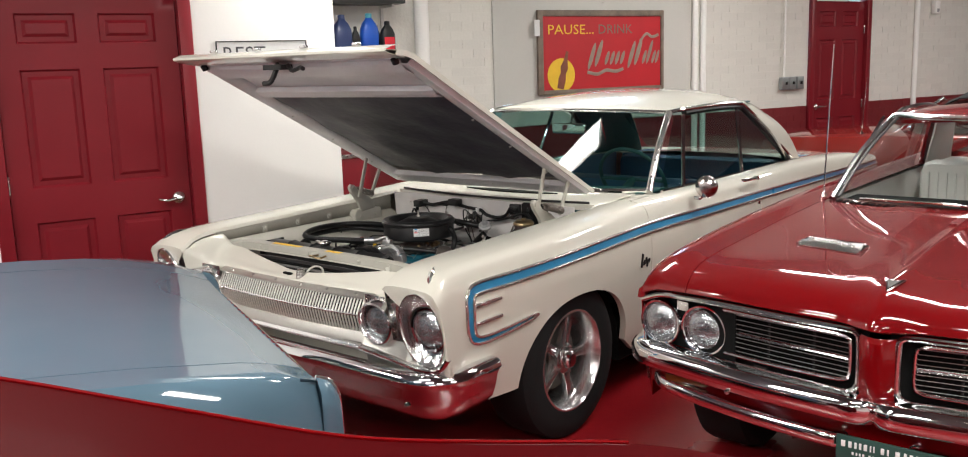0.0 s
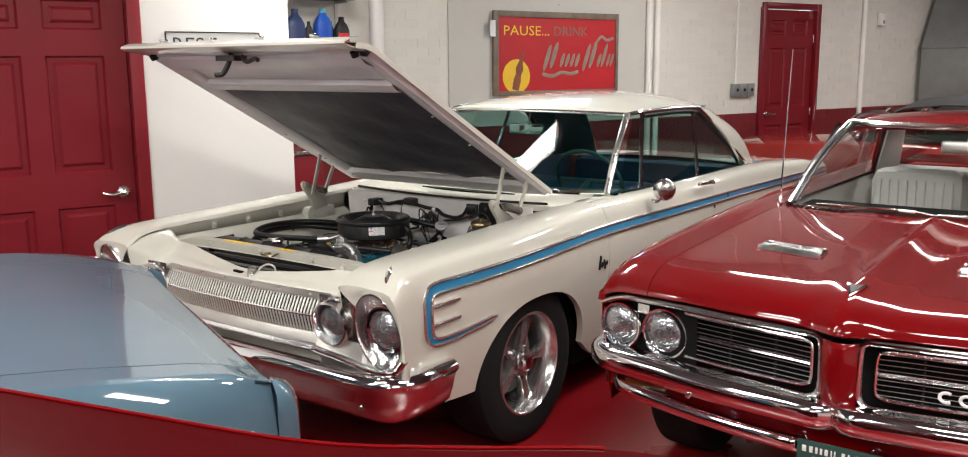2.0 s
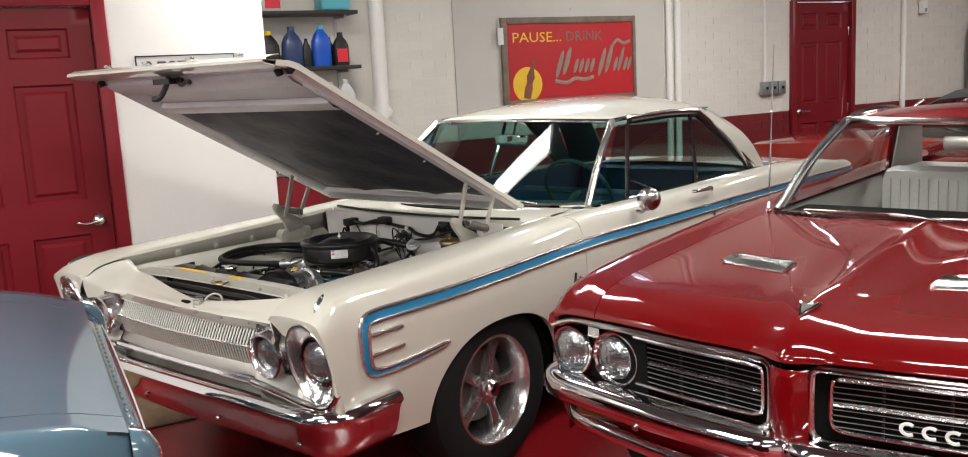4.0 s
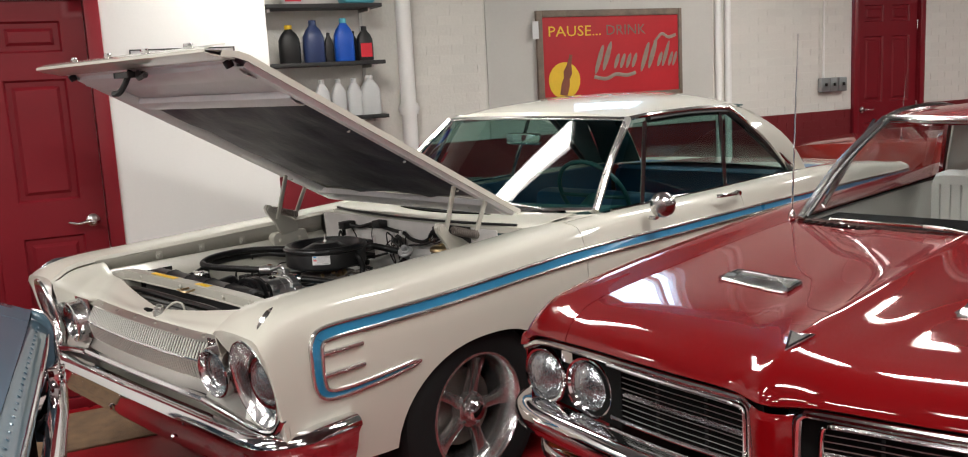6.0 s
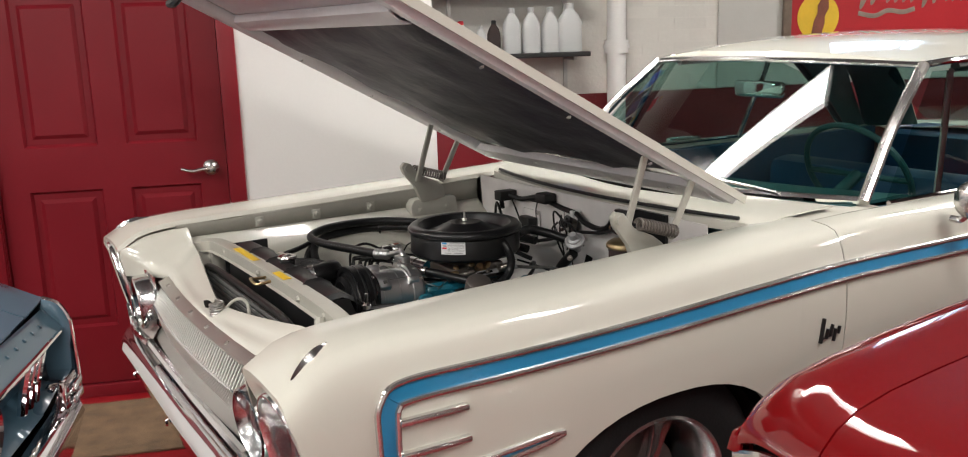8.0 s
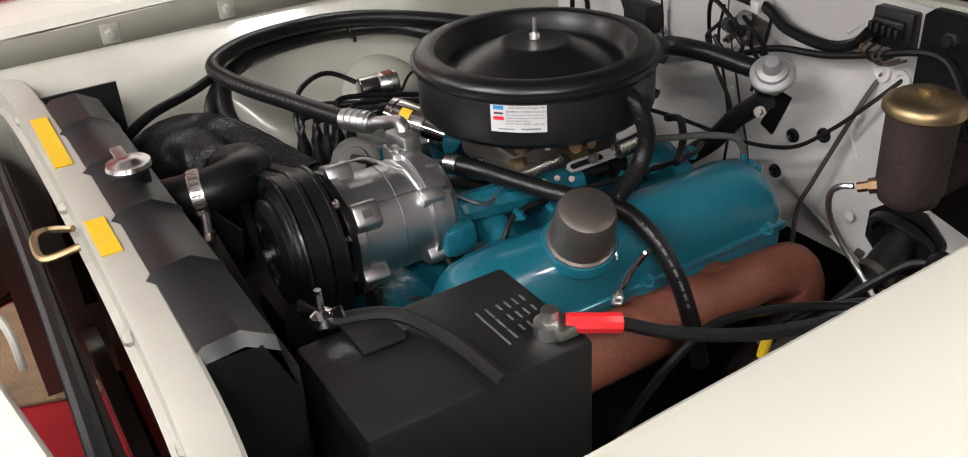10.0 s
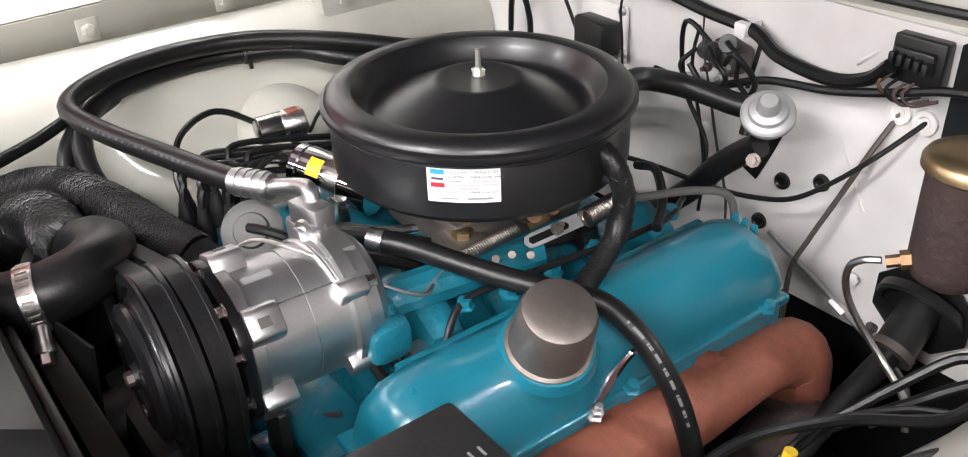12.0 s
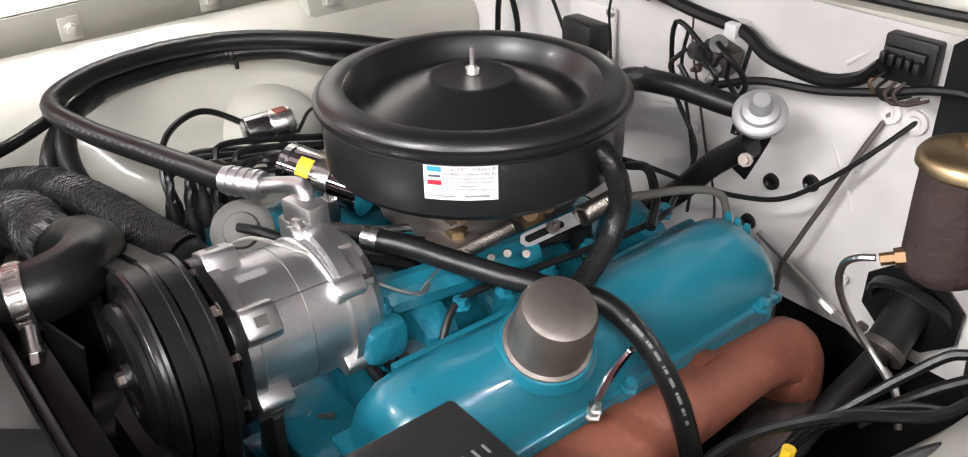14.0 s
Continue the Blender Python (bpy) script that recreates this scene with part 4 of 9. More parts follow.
part("grille_bottom_rail", Shape().grid([[(x, y + bowed(x) * 0.2, z) for x in gx] for y, z in ((-0.886, 0.592), (-0.898, 0.590), (-0.904, 0.580), (-0.899, 0.570), (-0.875, 0.556), (-0.845, 0.545))]), "trim", white_car, "bright rail below the grille")
for x in [-0.40 + 0.16 * k for k in range(6)]:
    part("screw", Shape().lathe([(0.007, 0), (0.006, 0.005), (0, 0.006)], 10, Matrix.Translation((x, -0.848 + bowed(x), 0.770)) @ pose(0, 0, 0, 25), caps=False), "steel", white_car)
# header panel between grille and radiator support: low in the middle, a triangle rising to each fender
rows = []
for i in range(53):
    x = -0.648 + 1.296 * i / 52
    ax_ = abs(x)
    back = -0.782 + 0.075 * max(0.0, min(1.0, (ax_ - 0.06) / 0.50))
    front = -0.832 + bowed(min(ax_, G)) - 0.110 * max(0.0, min(1.0, (ax_ - 0.50) / 0.14)) ** 2
    b_ = max(0.0, min(1.0, (ax_ - 0.560) / 0.085))
    b_ = b_ * b_ * (3 - 2 * b_)
    row = [(x, front + 0.010 * b_, 0.760), (x, front - 0.002, 0.764 + 0.06 * b_), (x, front, 0.777 + 0.07 * b_)]
    for k in range(1, 9):
        t = k / 8
        y = front + 0.003 + (back - front - 0.003) * t
        flat = 0.778 + (0.024 + 0.044 * min(1, ax_ / 0.45) ** 1.5) * t ** 0.8 - 0.007 * math.exp(-((t - 0.45) / 0.22) ** 2) * min(1, max(0, (ax_ - 0.08) / 0.1))
        row.append((x, y, flat * (1 - b_) + (soft(CREST, y) - 0.030) * b_))
    row += [(x, back + 0.005, row[-1][2] - 0.004), (x, back + 0.006, row[-1][2] - 0.05)]
    rows.append(row)
part("header_panel", Shape().grid(rows), "cream", white_car, "cream header panel above the grille", thick=0.003, sharp=50)
# bumper: a wide chrome bar whose lower face leans back and mirrors the floor
prof = ((-0.02, 0.085), (-0.055, 0.088), (-0.075, 0.075), (-0.082, 0.055), (-0.070, 0.040), (-0.060, 0.02), (-0.052, -0.02), (-0.035, -0.07), (0.0, -0.105), (0.03, -0.11))
spine = [(0.850, -0.60, 0.455), (0.855, -0.70, 0.455), (0.848, -0.775, 0.452), (0.815, -0.830, 0.448), (0.75, -0.852, 0.445), (0.65, -0.855, 0.444), (0.5, -0.856, 0.444), (0.25, -0.858, 0.444), (0.0, -0.860, 0.444)]
spine = spine + [(-x, y, z) for x, y, z in spine[-2::-1]]
path = smooth(spine, 4)
rows = []
for i, p in enumerate(path):
    d = path[min(i + 1, len(path) - 1)] - path[max(i - 1, 0)]
    out = Vector((d.y, -d.x, 0)).normalized() * -1
    if out.dot(Vector((p.x, p.y + 0.2, 0))) < 0:
        out = -out
    rows.append([p + out * (-a) + Vector((0, 0, b)) for a, b in prof])
part("front_bumper", Shape().grid(rows), "chrome", white_car, "wide chrome front bumper mirroring the red floor", thick=0.004, sharp=50)
for x in (0.72, -0.72, 0.25, -0.25):
    part("bumper_bolt", Shape().lathe([(0.012, 0), (0.008, 0.006), (0, 0.007)], 10, Matrix.Translation((x, -0.903 if abs(x) > 0.5 else -0.907, 0.40)) @ pose(0, 0, 0, 90), caps=False), "chrome", white_car)
part("front_valance", Shape().grid([[(x, -0.84, 0.54) for x in (-0.8, 0, 0.8)], [(x, -0.81, 0.36) for x in (-0.8, 0, 0.8)]]), "cream", white_car)

# ---- hood, open ----
HR, HF = Vector((0, 0.585, 0.985)), Vector((0, -0.80, 1.728))
hd = (HF - HR).normalized()
hn = Vector((0, -hd.z, hd.y)) * -1
if hn.z < 0:
    hn = -hn
L = (HF - HR).length


def hp(x, s_, up_=0.0):
    return HR + Vector((x, 0, 0)) + hd * s_ + hn * up_


W = 0.665
rows = []
for s_ in (0.10, 0.12, 0.25, 0.5, 0.8, 1.1, 1.35, L - 0.09, L - 0.05, L):
    w = lerp(((0, 0.655), (1.3, W), (L, W + 0.005)), s_)
    dip = -0.0 if s_ < L - 0.06 else (-0.008 if s_ < L - 0.02 else -0.030)
    rows.append([hp(w * q, s_, 0.024 * (1 - q * q) + dip - (0.022 if abs(q) == 1 else 0)) for q in (-1, -0.995, -0.97, -0.85, -0.6, -0.3, 0, 0.3, 0.6, 0.85, 0.97, 0.995, 1)])
hood = part("hood", Shape().grid(rows), "cream", white_car, "cream hood standing open on its hinges", thick=0.004)
# underside: perimeter frame with rolled edge, cross brace and dark insulation pad
fr = Shape()
for side in (1, -1):
    fr.grid([[hp(side * (w), s_, u) for w, u in ((0.645, -0.012), (0.635, -0.034), (0.60, -0.034), (0.555, -0.020), (0.545, -0.008))] for s_ in (0.12, 0.5, 1.0, L - 0.10)])
fr.grid([[hp(x, s_, u) for x in (-0.60, -0.3, 0, 0.3, 0.60)] for s_, u in ((0.112, -0.006), (0.125, -0.034), (0.165, -0.036), (0.215, -0.030), (0.232, -0.012))])
fr.grid([[hp(x, s_, u) for x in (-0.60, -0.3, 0, 0.3, 0.60)] for s_, u in ((L - 0.185, -0.010), (L - 0.175, -0.036), (L - 0.13, -0.042), (L - 0.10, -0.034), (L - 0.09, -0.022), (L - 0.05, -0.022), (L - 0.01, -0.032))])
fr.grid([[hp(x, s_, u) for x in (-0.56, -0.3, 0, 0.3, 0.56)] for s_, u in ((1.165, -0.008), (1.175, -0.028), (1.205, -0.034), (1.235, -0.028), (1.245, -0.008))])
part("hood_frame", fr, "lilac", hood, "grey-white inner frame of the hood", thick=0.003)
part("inner_skin", Shape().grid([[hp(x, s_, -0.006) for x in (-0.6, -0.3, 0, 0.3, 0.6)] for s_ in (1.15, 1.25, L - 0.1)]), "lilac", hood)
rows = []
for i in range(15):
    s_ = 0.238 + 0.917 * i / 14
    row = []
    for j in range(19):
        q = -1 + 2 * j / 18
        e = max(0, abs(q) - 0.93) / 0.07 + max(0, abs(i / 7 - 1) - 0.92) / 0.08
        sag = 0.010 * math.sin(5.1 * q + 0.7 * i) * math.sin(0.55 * i + 2.0 * q) + (0.008 if abs(abs(q) - 0.45) < 0.06 else 0)
        row.append(hp(0.548 * q, s_, -0.022 - sag + 0.014 * min(1, e)))
    rows.append(row)
part("insulation_pad", Shape().grid(rows), "pad", hood, "sagging charcoal insulation pad")
lip = Shape().grid([[hp(x, s_, u) for x in (-W, -0.3, 0, 0.3, W)] for s_, u in ((L - 0.002, -0.006), (L + 0.028, -0.026), (L + 0.052, -0.052), (L + 0.05, -0.062), (L + 0.02, -0.058), (L - 0.05, -0.036))])
part("hood_lip", lip, "cream", hood, "front lip of the hood", thick=0.003)
for x in (-0.45, -0.15, 0.15, 0.45):
    part("trim_stud", Shape().box(hp(x - 0.02, L + 0.005, -0.006) - Vector((0, 0.008, 0.003)), hp(x + 0.02, L + 0.005, -0.006) + Vector((0, 0.008, 0.010)), 0.004), "chrome", hood)
hk = Shape().tube([hp(-0.07, L - 0.06, -0.035), hp(-0.07, L - 0.06, -0.09), hp(-0.075, L - 0.055, -0.125), hp(-0.105, L - 0.05, -0.132)], 0.011, 8)
hk.box(hp(-0.12, L - 0.03, -0.06), hp(-0.01, L - 0.09, -0.045), 0.003)
hk.tube([hp(0.0, L - 0.06, -0.045), hp(0.05, L - 0.05, -0.075), hp(0.10, L - 0.045, -0.065), hp(0.14, L - 0.03, -0.078)], 0.009, 8)
part("hood_latch", hk, "satin", hood, "black hood latch and release lever")
for x in (-0.6, 0.6):
    part("rubber_bumper", Shape().lathe([(0.016, 0), (0.014, 0.022), (0.0, 0.024)], 12, Matrix.Translation(hp(x, L - 0.06, -0.032)) @ pose(0, 0, 0, 180 + 26), caps=False), "rubber", hood)
for x, s_ in [(0.56 * a, 0.19) for a in (-1, -0.4, 0.2, 0.8)] + [(a * 0.575, b) for a in (-1, 1) for b in (0.4, 0.7, 0.98)]:
    part("pad_clip", Shape().lathe([(0.007, 0), (0.005, 0.004), (0, 0.005)], 8, Matrix.Translation(hp(x, s_, -0.036)) @ pose(0, 0, 0, 180 + 26), caps=False), "steel", hood)
# hinges: seat on the inner fender, bracket with its boss, two arms and a spring on each side
for side in (1, -1):
    x_ = side * 0.600
    side_on = Matrix.Translation((x_, 0, 0)) @ Matrix(((0, 0, 1, 0), (1, 0, 0, 0), (0, 1, 0, 0), (0, 0, 0, 1)))
    base = Shape().slab([(0.10, 0.815), (0.095, 0.868), (0.11, 0.892), (0.20, 0.898), (0.29, 0.888), (0.30, 0.81), (0.20, 0.80)], *((-0.005, 0.046) if side > 0 else (-0.046, 0.005)), side_on, 0.010)
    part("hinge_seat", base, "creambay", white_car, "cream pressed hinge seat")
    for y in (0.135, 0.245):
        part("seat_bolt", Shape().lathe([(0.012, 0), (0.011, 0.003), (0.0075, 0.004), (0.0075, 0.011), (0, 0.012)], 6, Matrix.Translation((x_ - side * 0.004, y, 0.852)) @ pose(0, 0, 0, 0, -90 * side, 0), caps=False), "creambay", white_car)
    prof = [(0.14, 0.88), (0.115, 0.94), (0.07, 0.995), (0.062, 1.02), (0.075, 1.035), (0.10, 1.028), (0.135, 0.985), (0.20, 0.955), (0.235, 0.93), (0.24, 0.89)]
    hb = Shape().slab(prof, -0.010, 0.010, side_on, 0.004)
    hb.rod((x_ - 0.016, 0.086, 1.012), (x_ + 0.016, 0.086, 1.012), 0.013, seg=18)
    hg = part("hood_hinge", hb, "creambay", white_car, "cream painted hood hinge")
    part("hinge_arm", Shape().box((side * 0.585 - 0.006, -0.008, 0), (side * 0.585 + 0.006, 0.012, 0.215), 0.004,
                                   Matrix.Translation((0, 0.12, 0.96)) @ pose(0, 0, 0, -18)), "creambay", hg)
    part("hinge_arm", Shape().box((side * 0.625 - 0.006, -0.008, 0), (side * 0.625 + 0.006, 0.012, 0.17), 0.004,
                                   Matrix.Translation((0, 0.24, 0.945)) @ pose(0, 0, 0, -28)), "creambay", hg)
    part("hinge_spring", Shape().coil((side * 0.628, 0.13, 1.000), (side * 0.628, 0.26, 0.962), 0.015, 0.0034, 13), "darksteel", hg, "dull coiled hinge spring")
# cowl
rows = [[(x, y + 0.10 * bow(x, 0.7), z) for x in [-0.70 + 0.14 * i for i in range(11)]] for y, z in ((0.405, 0.93), (0.41, 0.955), (0.44, 0.962), (0.50, 0.968), (0.56, 0.972), (0.70, 0.976))]
part("cowl", Shape().grid(rows), "cream", white_car, thick=0.004)
for side in (1, -1):
    part("cowl_side", Shape().grid([[(side * x, y, soft(CREST, y) - d) for x, d in ((0.60, 0.012), (0.66, 0.010), (0.72, 0.009), (0.752, 0.012))] for y in (0.618, 0.72, 0.85, 0.96)]), "cream", white_car)
part("cowl_seal", Shape().tube([(x, 0.425 + 0.10 * bow(x, 0.7), 0.964) for x in [-0.62 + 0.124 * i for i in range(11)]], 0.006, 8), "rubber", white_car)
edge_ = [(-0.25 + 0.05 * k, 0.032 * (1 - ((0.05 * k - 0.30) / 0.30) ** 2)) for k in range(13)]
part("cowl_grille", Shape().slab([(x, 0.60 + 0.10 * bow(x, 0.7) + w) for x, w in edge_] + [(x, 0.60 + 0.10 * bow(x, 0.7) - w) for x, w in edge_[-2:0:-1]], 0.970, 0.9785), "dark", white_car)


# ---- engine bay shell ----
part("firewall", Shape().grid([[(x, 0.405 + 0.03 * min(1, (0.95 - z) / 0.5), z) for x in [-0.60 + 0.12 * i for i in range(11)]] for z in (0.955, 0.85, 0.7, 0.6, 0.52)]), "fire", white_car, "glossy white firewall", thick=0.004)
for side in (1, -1):
    fl = (lambda q: q) if side > 0 else mirror_x
    rows = []
    for y in (-0.74, -0.665, -0.5, -0.36, -0.30, -0.24, -0.1, 0.04, 0.18, 0.24, 0.30, 0.41):
        bulge = 0.0 if abs(y + 0.03) > 0.3 else 0.09 * (1 - ((y + 0.03) / 0.3) ** 2) ** 0.5
        zc = soft(CREST, y)
        rows.append([(0.645, y, zc - 0.024), (0.6455, y, 0.904), (0.645, y, 0.858), (0.6445, y, 0.8565), (0.641, y, 0.8555), (0.636, y, 0.852), (0.605, y, 0.833), (0.576, y, 0.813), (0.561, y, 0.800), (0.553 - bulge * 0.1, y, 0.78),
                     (0.549 - bulge * 0.5, y, 0.735), (0.543 - bulge, y, 0.66), (0.53 - bulge * 1.1, y, 0.55), (0.50 - bulge, y, 0.32)])
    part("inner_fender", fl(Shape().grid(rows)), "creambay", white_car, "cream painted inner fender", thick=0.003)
    for y in (-0.46, -0.255, -0.045):
        boss = part("bolt_boss", fl(Shape().box((0.6405, y - 0.016, 0.862), (0.6465, y + 0.016, 0.897), 0.0025)), "creambay", white_car)
        part("fender_bolt", fl(Shape().lathe([(0.011, 0), (0.010, 0.003), (0.0075, 0.004), (0.0075, 0.009), (0.0, 0.010)], 6, Matrix.Translation((0.6410, y, 0.879)) @ pose(0, 0, 0, 0, -90, 0), caps=False)), "creambay", boss)
rs = Shape()
# a pressed channel: flat top, turned-down front flange, ends that sweep forward to the fenders
bar_ = smooth([(-0.612, -0.690, 0.850), (-0.585, -0.655, 0.856), (-0.52, -0.632, 0.860), (-0.20, -0.622, 0.862), (0.20, -0.622, 0.862), (0.44, -0.630, 0.860), (0.53, -0.652, 0.854), (0.580, -0.700, 0.842), (0.600, -0.745, 0.815)], 5)
rows = []
for i, p in enumerate(bar_):
    d = (bar_[min(i + 1, len(bar_) - 1)] - bar_[max(i - 1, 0)]).normalized()
    out = Vector((d.y, -d.x, 0)).normalized()
    rows.append([p - out * 0.020 + Vector((0, 0, -0.030)), p - out * 0.020 + Vector((0, 0, -0.003)), p - out * 0.016, p + out * 0.013, p + out * 0.021 + Vector((0, 0, -0.004)), p + out * 0.022 + Vector((0, 0, -0.034)), p + out * 0.030 + Vector((0, 0, -0.038))])
rs.grid(rows)
rs.box((-0.60, -0.66, 0.36), (-0.545, -0.615, 0.828), 0.005).box((0.475, -0.675, 0.36), (0.545, -0.63, 0.826), 0.008).box((-0.60, -0.66, 0.36), (0.545, -0.63, 0.42), 0.005)
rs.tube([(0.40, -0.66, 0.835), (0.45, -0.685, 0.79), (0.465, -0.70, 0.70), (0.465, -0.70, 0.5)], 0.013, 8)
for x in (-0.43, -0.10, 0.22, 0.40):
    rs.lathe([(0.009, 0), (0.009, 0.004), (0.006, 0.008), (0, 0.009)], 6, Matrix.Translation((x, -0.645, 0.842)) @ pose(0, 0, 0, 90), caps=False)
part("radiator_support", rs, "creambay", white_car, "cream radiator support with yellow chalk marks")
for x0, x1 in ((-0.36, -0.17), (0.0, 0.09)):
    part("chalk_mark", Shape().box((x0, -0.638, 0.8625), (x1, -0.616, 0.8640)), "yellow", white_car)
hb = Shape().tube([(-0.03, -0.648, 0.845), (-0.055, -0.672, 0.840), (-0.03, -0.690, 0.848), (0.015, -0.688, 0.842), (0.02, -0.65, 0.846)], 0.0045, 6)
part("hood_catch", hb, "brass", white_car)
ls = Shape().coil((0.035, -0.806, 0.782), (0.035, -0.806, 0.818), 0.017, 0.0036, 5)
part("latch_spring", ls, "steel", white_car, "latch spring on the header panel")
part("latch_loop", Shape().tube([(0.045, -0.79, 0.795), (0.055, -0.768, 0.818), (0.075, -0.750, 0.826), (0.100, -0.742, 0.815), (0.105, -0.742, 0.775)], 0.0045, 8), "creambay", white_car)
part("latch_slot", Shape().slab([(-0.075, -0.812), (-0.03, -0.820), (-0.018, -0.812), (-0.022, -0.800), (-0.06, -0.796), (-0.078, -0.802)], 0.790, 0.7965), "dark", white_car)

# radiator with its black tank, condenser and fan shroud
rad = thing("radiator", "black radiator with a ribbed top tank behind the support", "radiator")
tk = Shape()
tk.grid([[(x, y, z) for x in (-0.43, -0.42, -0.3, -0.285, -0.27, -0.15, -0.135, -0.12, 0.0, 0.015, 0.03, 0.15, 0.165, 0.18, 0.31, 0.32)]
         for y, z in ((-0.635, 0.70), (-0.635, 0.80), (-0.625, 0.845), (-0.60, 0.865), (-0.565, 0.868), (-0.535, 0.85), (-0.525, 0.80), (-0.525, 0.70))])
for i, v in enumerate(tk.v):
    if min(abs(v[0] - c) for c in (-0.285, -0.135, 0.015, 0.165)) < 0.002 and v[2] > 0.79:
        tk.v[i] = (v[0], v[1], v[2] + 0.007)
    if v[0] < -0.425 or v[0] > 0.315:
        tk.v[i] = (v[0], v[1], v[2] - 0.012)
part("top_tank", tk, "satin", rad, "satin black ribbed tank")
part("tank_end", Shape().slab([(-0.635, 0.70), (-0.635, 0.80), (-0.60, 0.853), (-0.55, 0.85), (-0.525, 0.79), (-0.525, 0.70)], 0.318, 0.322, Matrix(((0, 0, 1, 0), (1, 0, 0, 0), (0, 1, 0, 0), (0, 0, 0, 1)))), "black", rad)
part("core", Shape().box((-0.43, -0.62, 0.38), (0.32, -0.54, 0.70)), "satin", rad)
part("radiator_cap", Shape().lathe([(0.026, 0.0), (0.028, 0.004), (0.026, 0.009), (0.016, 0.011), (0.012, 0.014), (0, 0.015)], 24, Matrix.Translation((-0.08, -0.565, 0.876)), caps=False), "brushed", rad, "chromed radiator cap")
part("filler_neck", Shape().lathe([(0.022, -0.02), (0.022, 0.016)], 20, Matrix.Translation((-0.08, -0.565, 0.862))), "black", rad)
part("cap_lever", Shape().box((-0.135, -0.575, 0.880), (-0.075, -0.560, 0.886), 0.002), "steel", rad)
part("side_plate", Shape().slab([(-0.64, 0.86), (-0.50, 0.86), (-0.50, 0.5), (-0.64, 0.5)], -0.455, -0.450, Matrix(((0, 0, 1, 0), (1, 0, 0, 0), (0, 1, 0, 0), (0, 0, 0, 1)))), "satin", rad)
part("fan_shroud", Shape().box((-0.40, -0.525, 0.42), (0.30, -0.515, 0.80), 0.004).box((-0.306, -0.517, 0.42), (-0.300, -0.365, 0.68), 0.002), "satin", rad)
cd = thing("condenser", "dark finned air-conditioning condenser before the radiator", "condenser")
part("core", Shape().box((-0.42, -0.705, 0.42), (0.36, -0.685, 0.79)), "satin", cd)
fin = part("fin", Shape().box((-0.42, -0.7085, -0.0045), (0.36, -0.7045, 0.0045)), "finmetal", cd)
fin.location.z = 0.43
for k in range(1, 22):
    piece("fin", fin, cd, Matrix.Translation((0, 0, 0.43 + 0.0172 * k)))
part("header_tube", Shape().tube([(-0.45, -0.70, 0.77), (-0.40, -0.70, 0.808), (0.0, -0.70, 0.812), (0.33, -0.705, 0.802), (0.385, -0.71, 0.70), (0.39, -0.71, 0.5)], 0.011, 10), "rubber", cd)
part("hose_fitting", Shape().rod((0.42, -0.715, 0.60), (0.43, -0.715, 0.72), 0.014), "alu", cd)

# ---- the engine ----
eng = thing("engine", "turquoise painted engine with a black round air cleaner", "engine")
AC = Vector((-0.045, 0.004, 0.0))
at = lambda z: Matrix.Translation((AC.x, AC.y, z))
cleaner = part("air_cleaner", Shape().lathe([(0.12, 0.823), (0.164, 0.822), (0.171, 0.830), (0.171, 0.893), (0.169, 0.898)], 64, Matrix.Translation((AC.x, AC.y, 0)), caps=False), "black", eng, "black round air cleaner housing")
part("lid", Shape().lathe([(0.171, 0.892), (0.1775, 0.893), (0.179, 0.896), (0.1785, 0.901), (0.1745, 0.9030), (0.1740, 0.9045), (0.170, 0.9105), (0.164, 0.9130), (0.152, 0.9135), (0.144, 0.912), (0.137, 0.902), (0.131, 0.888), (0.126, 0.884), (0.120, 0.8835),
                           (0.114, 0.885), (0.052, 0.914), (0.047, 0.9155), (0.044, 0.9150), (0.0, 0.9165)], 64, Matrix.Translation((AC.x, AC.y, 0)), caps=False), "black", cleaner, "pressed black lid")
part("lid_bead", Shape().lathe([(0.1712, 0.886), (0.1735, 0.888), (0.1712, 0.890)], 64, Matrix.Translation((AC.x, AC.y, 0)), caps=False), "satin", cleaner)
wn_ = Shape().rod((AC.x, AC.y, 0.915), (AC.x, AC.y, 0.947), 0.0032, seg=10).lathe([(0.0075, 0.917), (0.0065, 0.922), (0.005, 0.926), (0, 0.927)], 12, Matrix.Translation((AC.x, AC.y, 0)), caps=False)
for s_ in (1, -1):
    wn_.slab([(0.004, 0.0), (0.013, 0.001), (0.015, 0.009), (0.010, 0.012), (0.004, 0.006)], -0.002, 0.002, Matrix.Translation((AC.x, AC.y, 0.919)) @ pose(0, 0, 0, 0, 0, 35 + (0 if s_ > 0 else 180)) @ pose(0, 0, 0, 90) @ Matrix.Scale(0.55, 4))
part("wing_nut", wn_, "satinmetal", cleaner)


def on_drum(s, r, mid_angle, z0):
    """Wrap a flat Shape (x along the rim, y up) round the cleaner."""
    t = Shape()
    t.f = s.f
    for x, y, z in s.v:
        a = mid_angle + x / r
        t.v.append((AC.x + (r + z) * math.cos(a), AC.y + (r + z) * math.sin(a), z0 + y))
    return t


def patch(x0, y0, x1, y1, n=8):
    return Shape().grid([[(x0 + (x1 - x0) * i / n, y, 0) for i in range(n + 1)] for y in (y0, y1)])


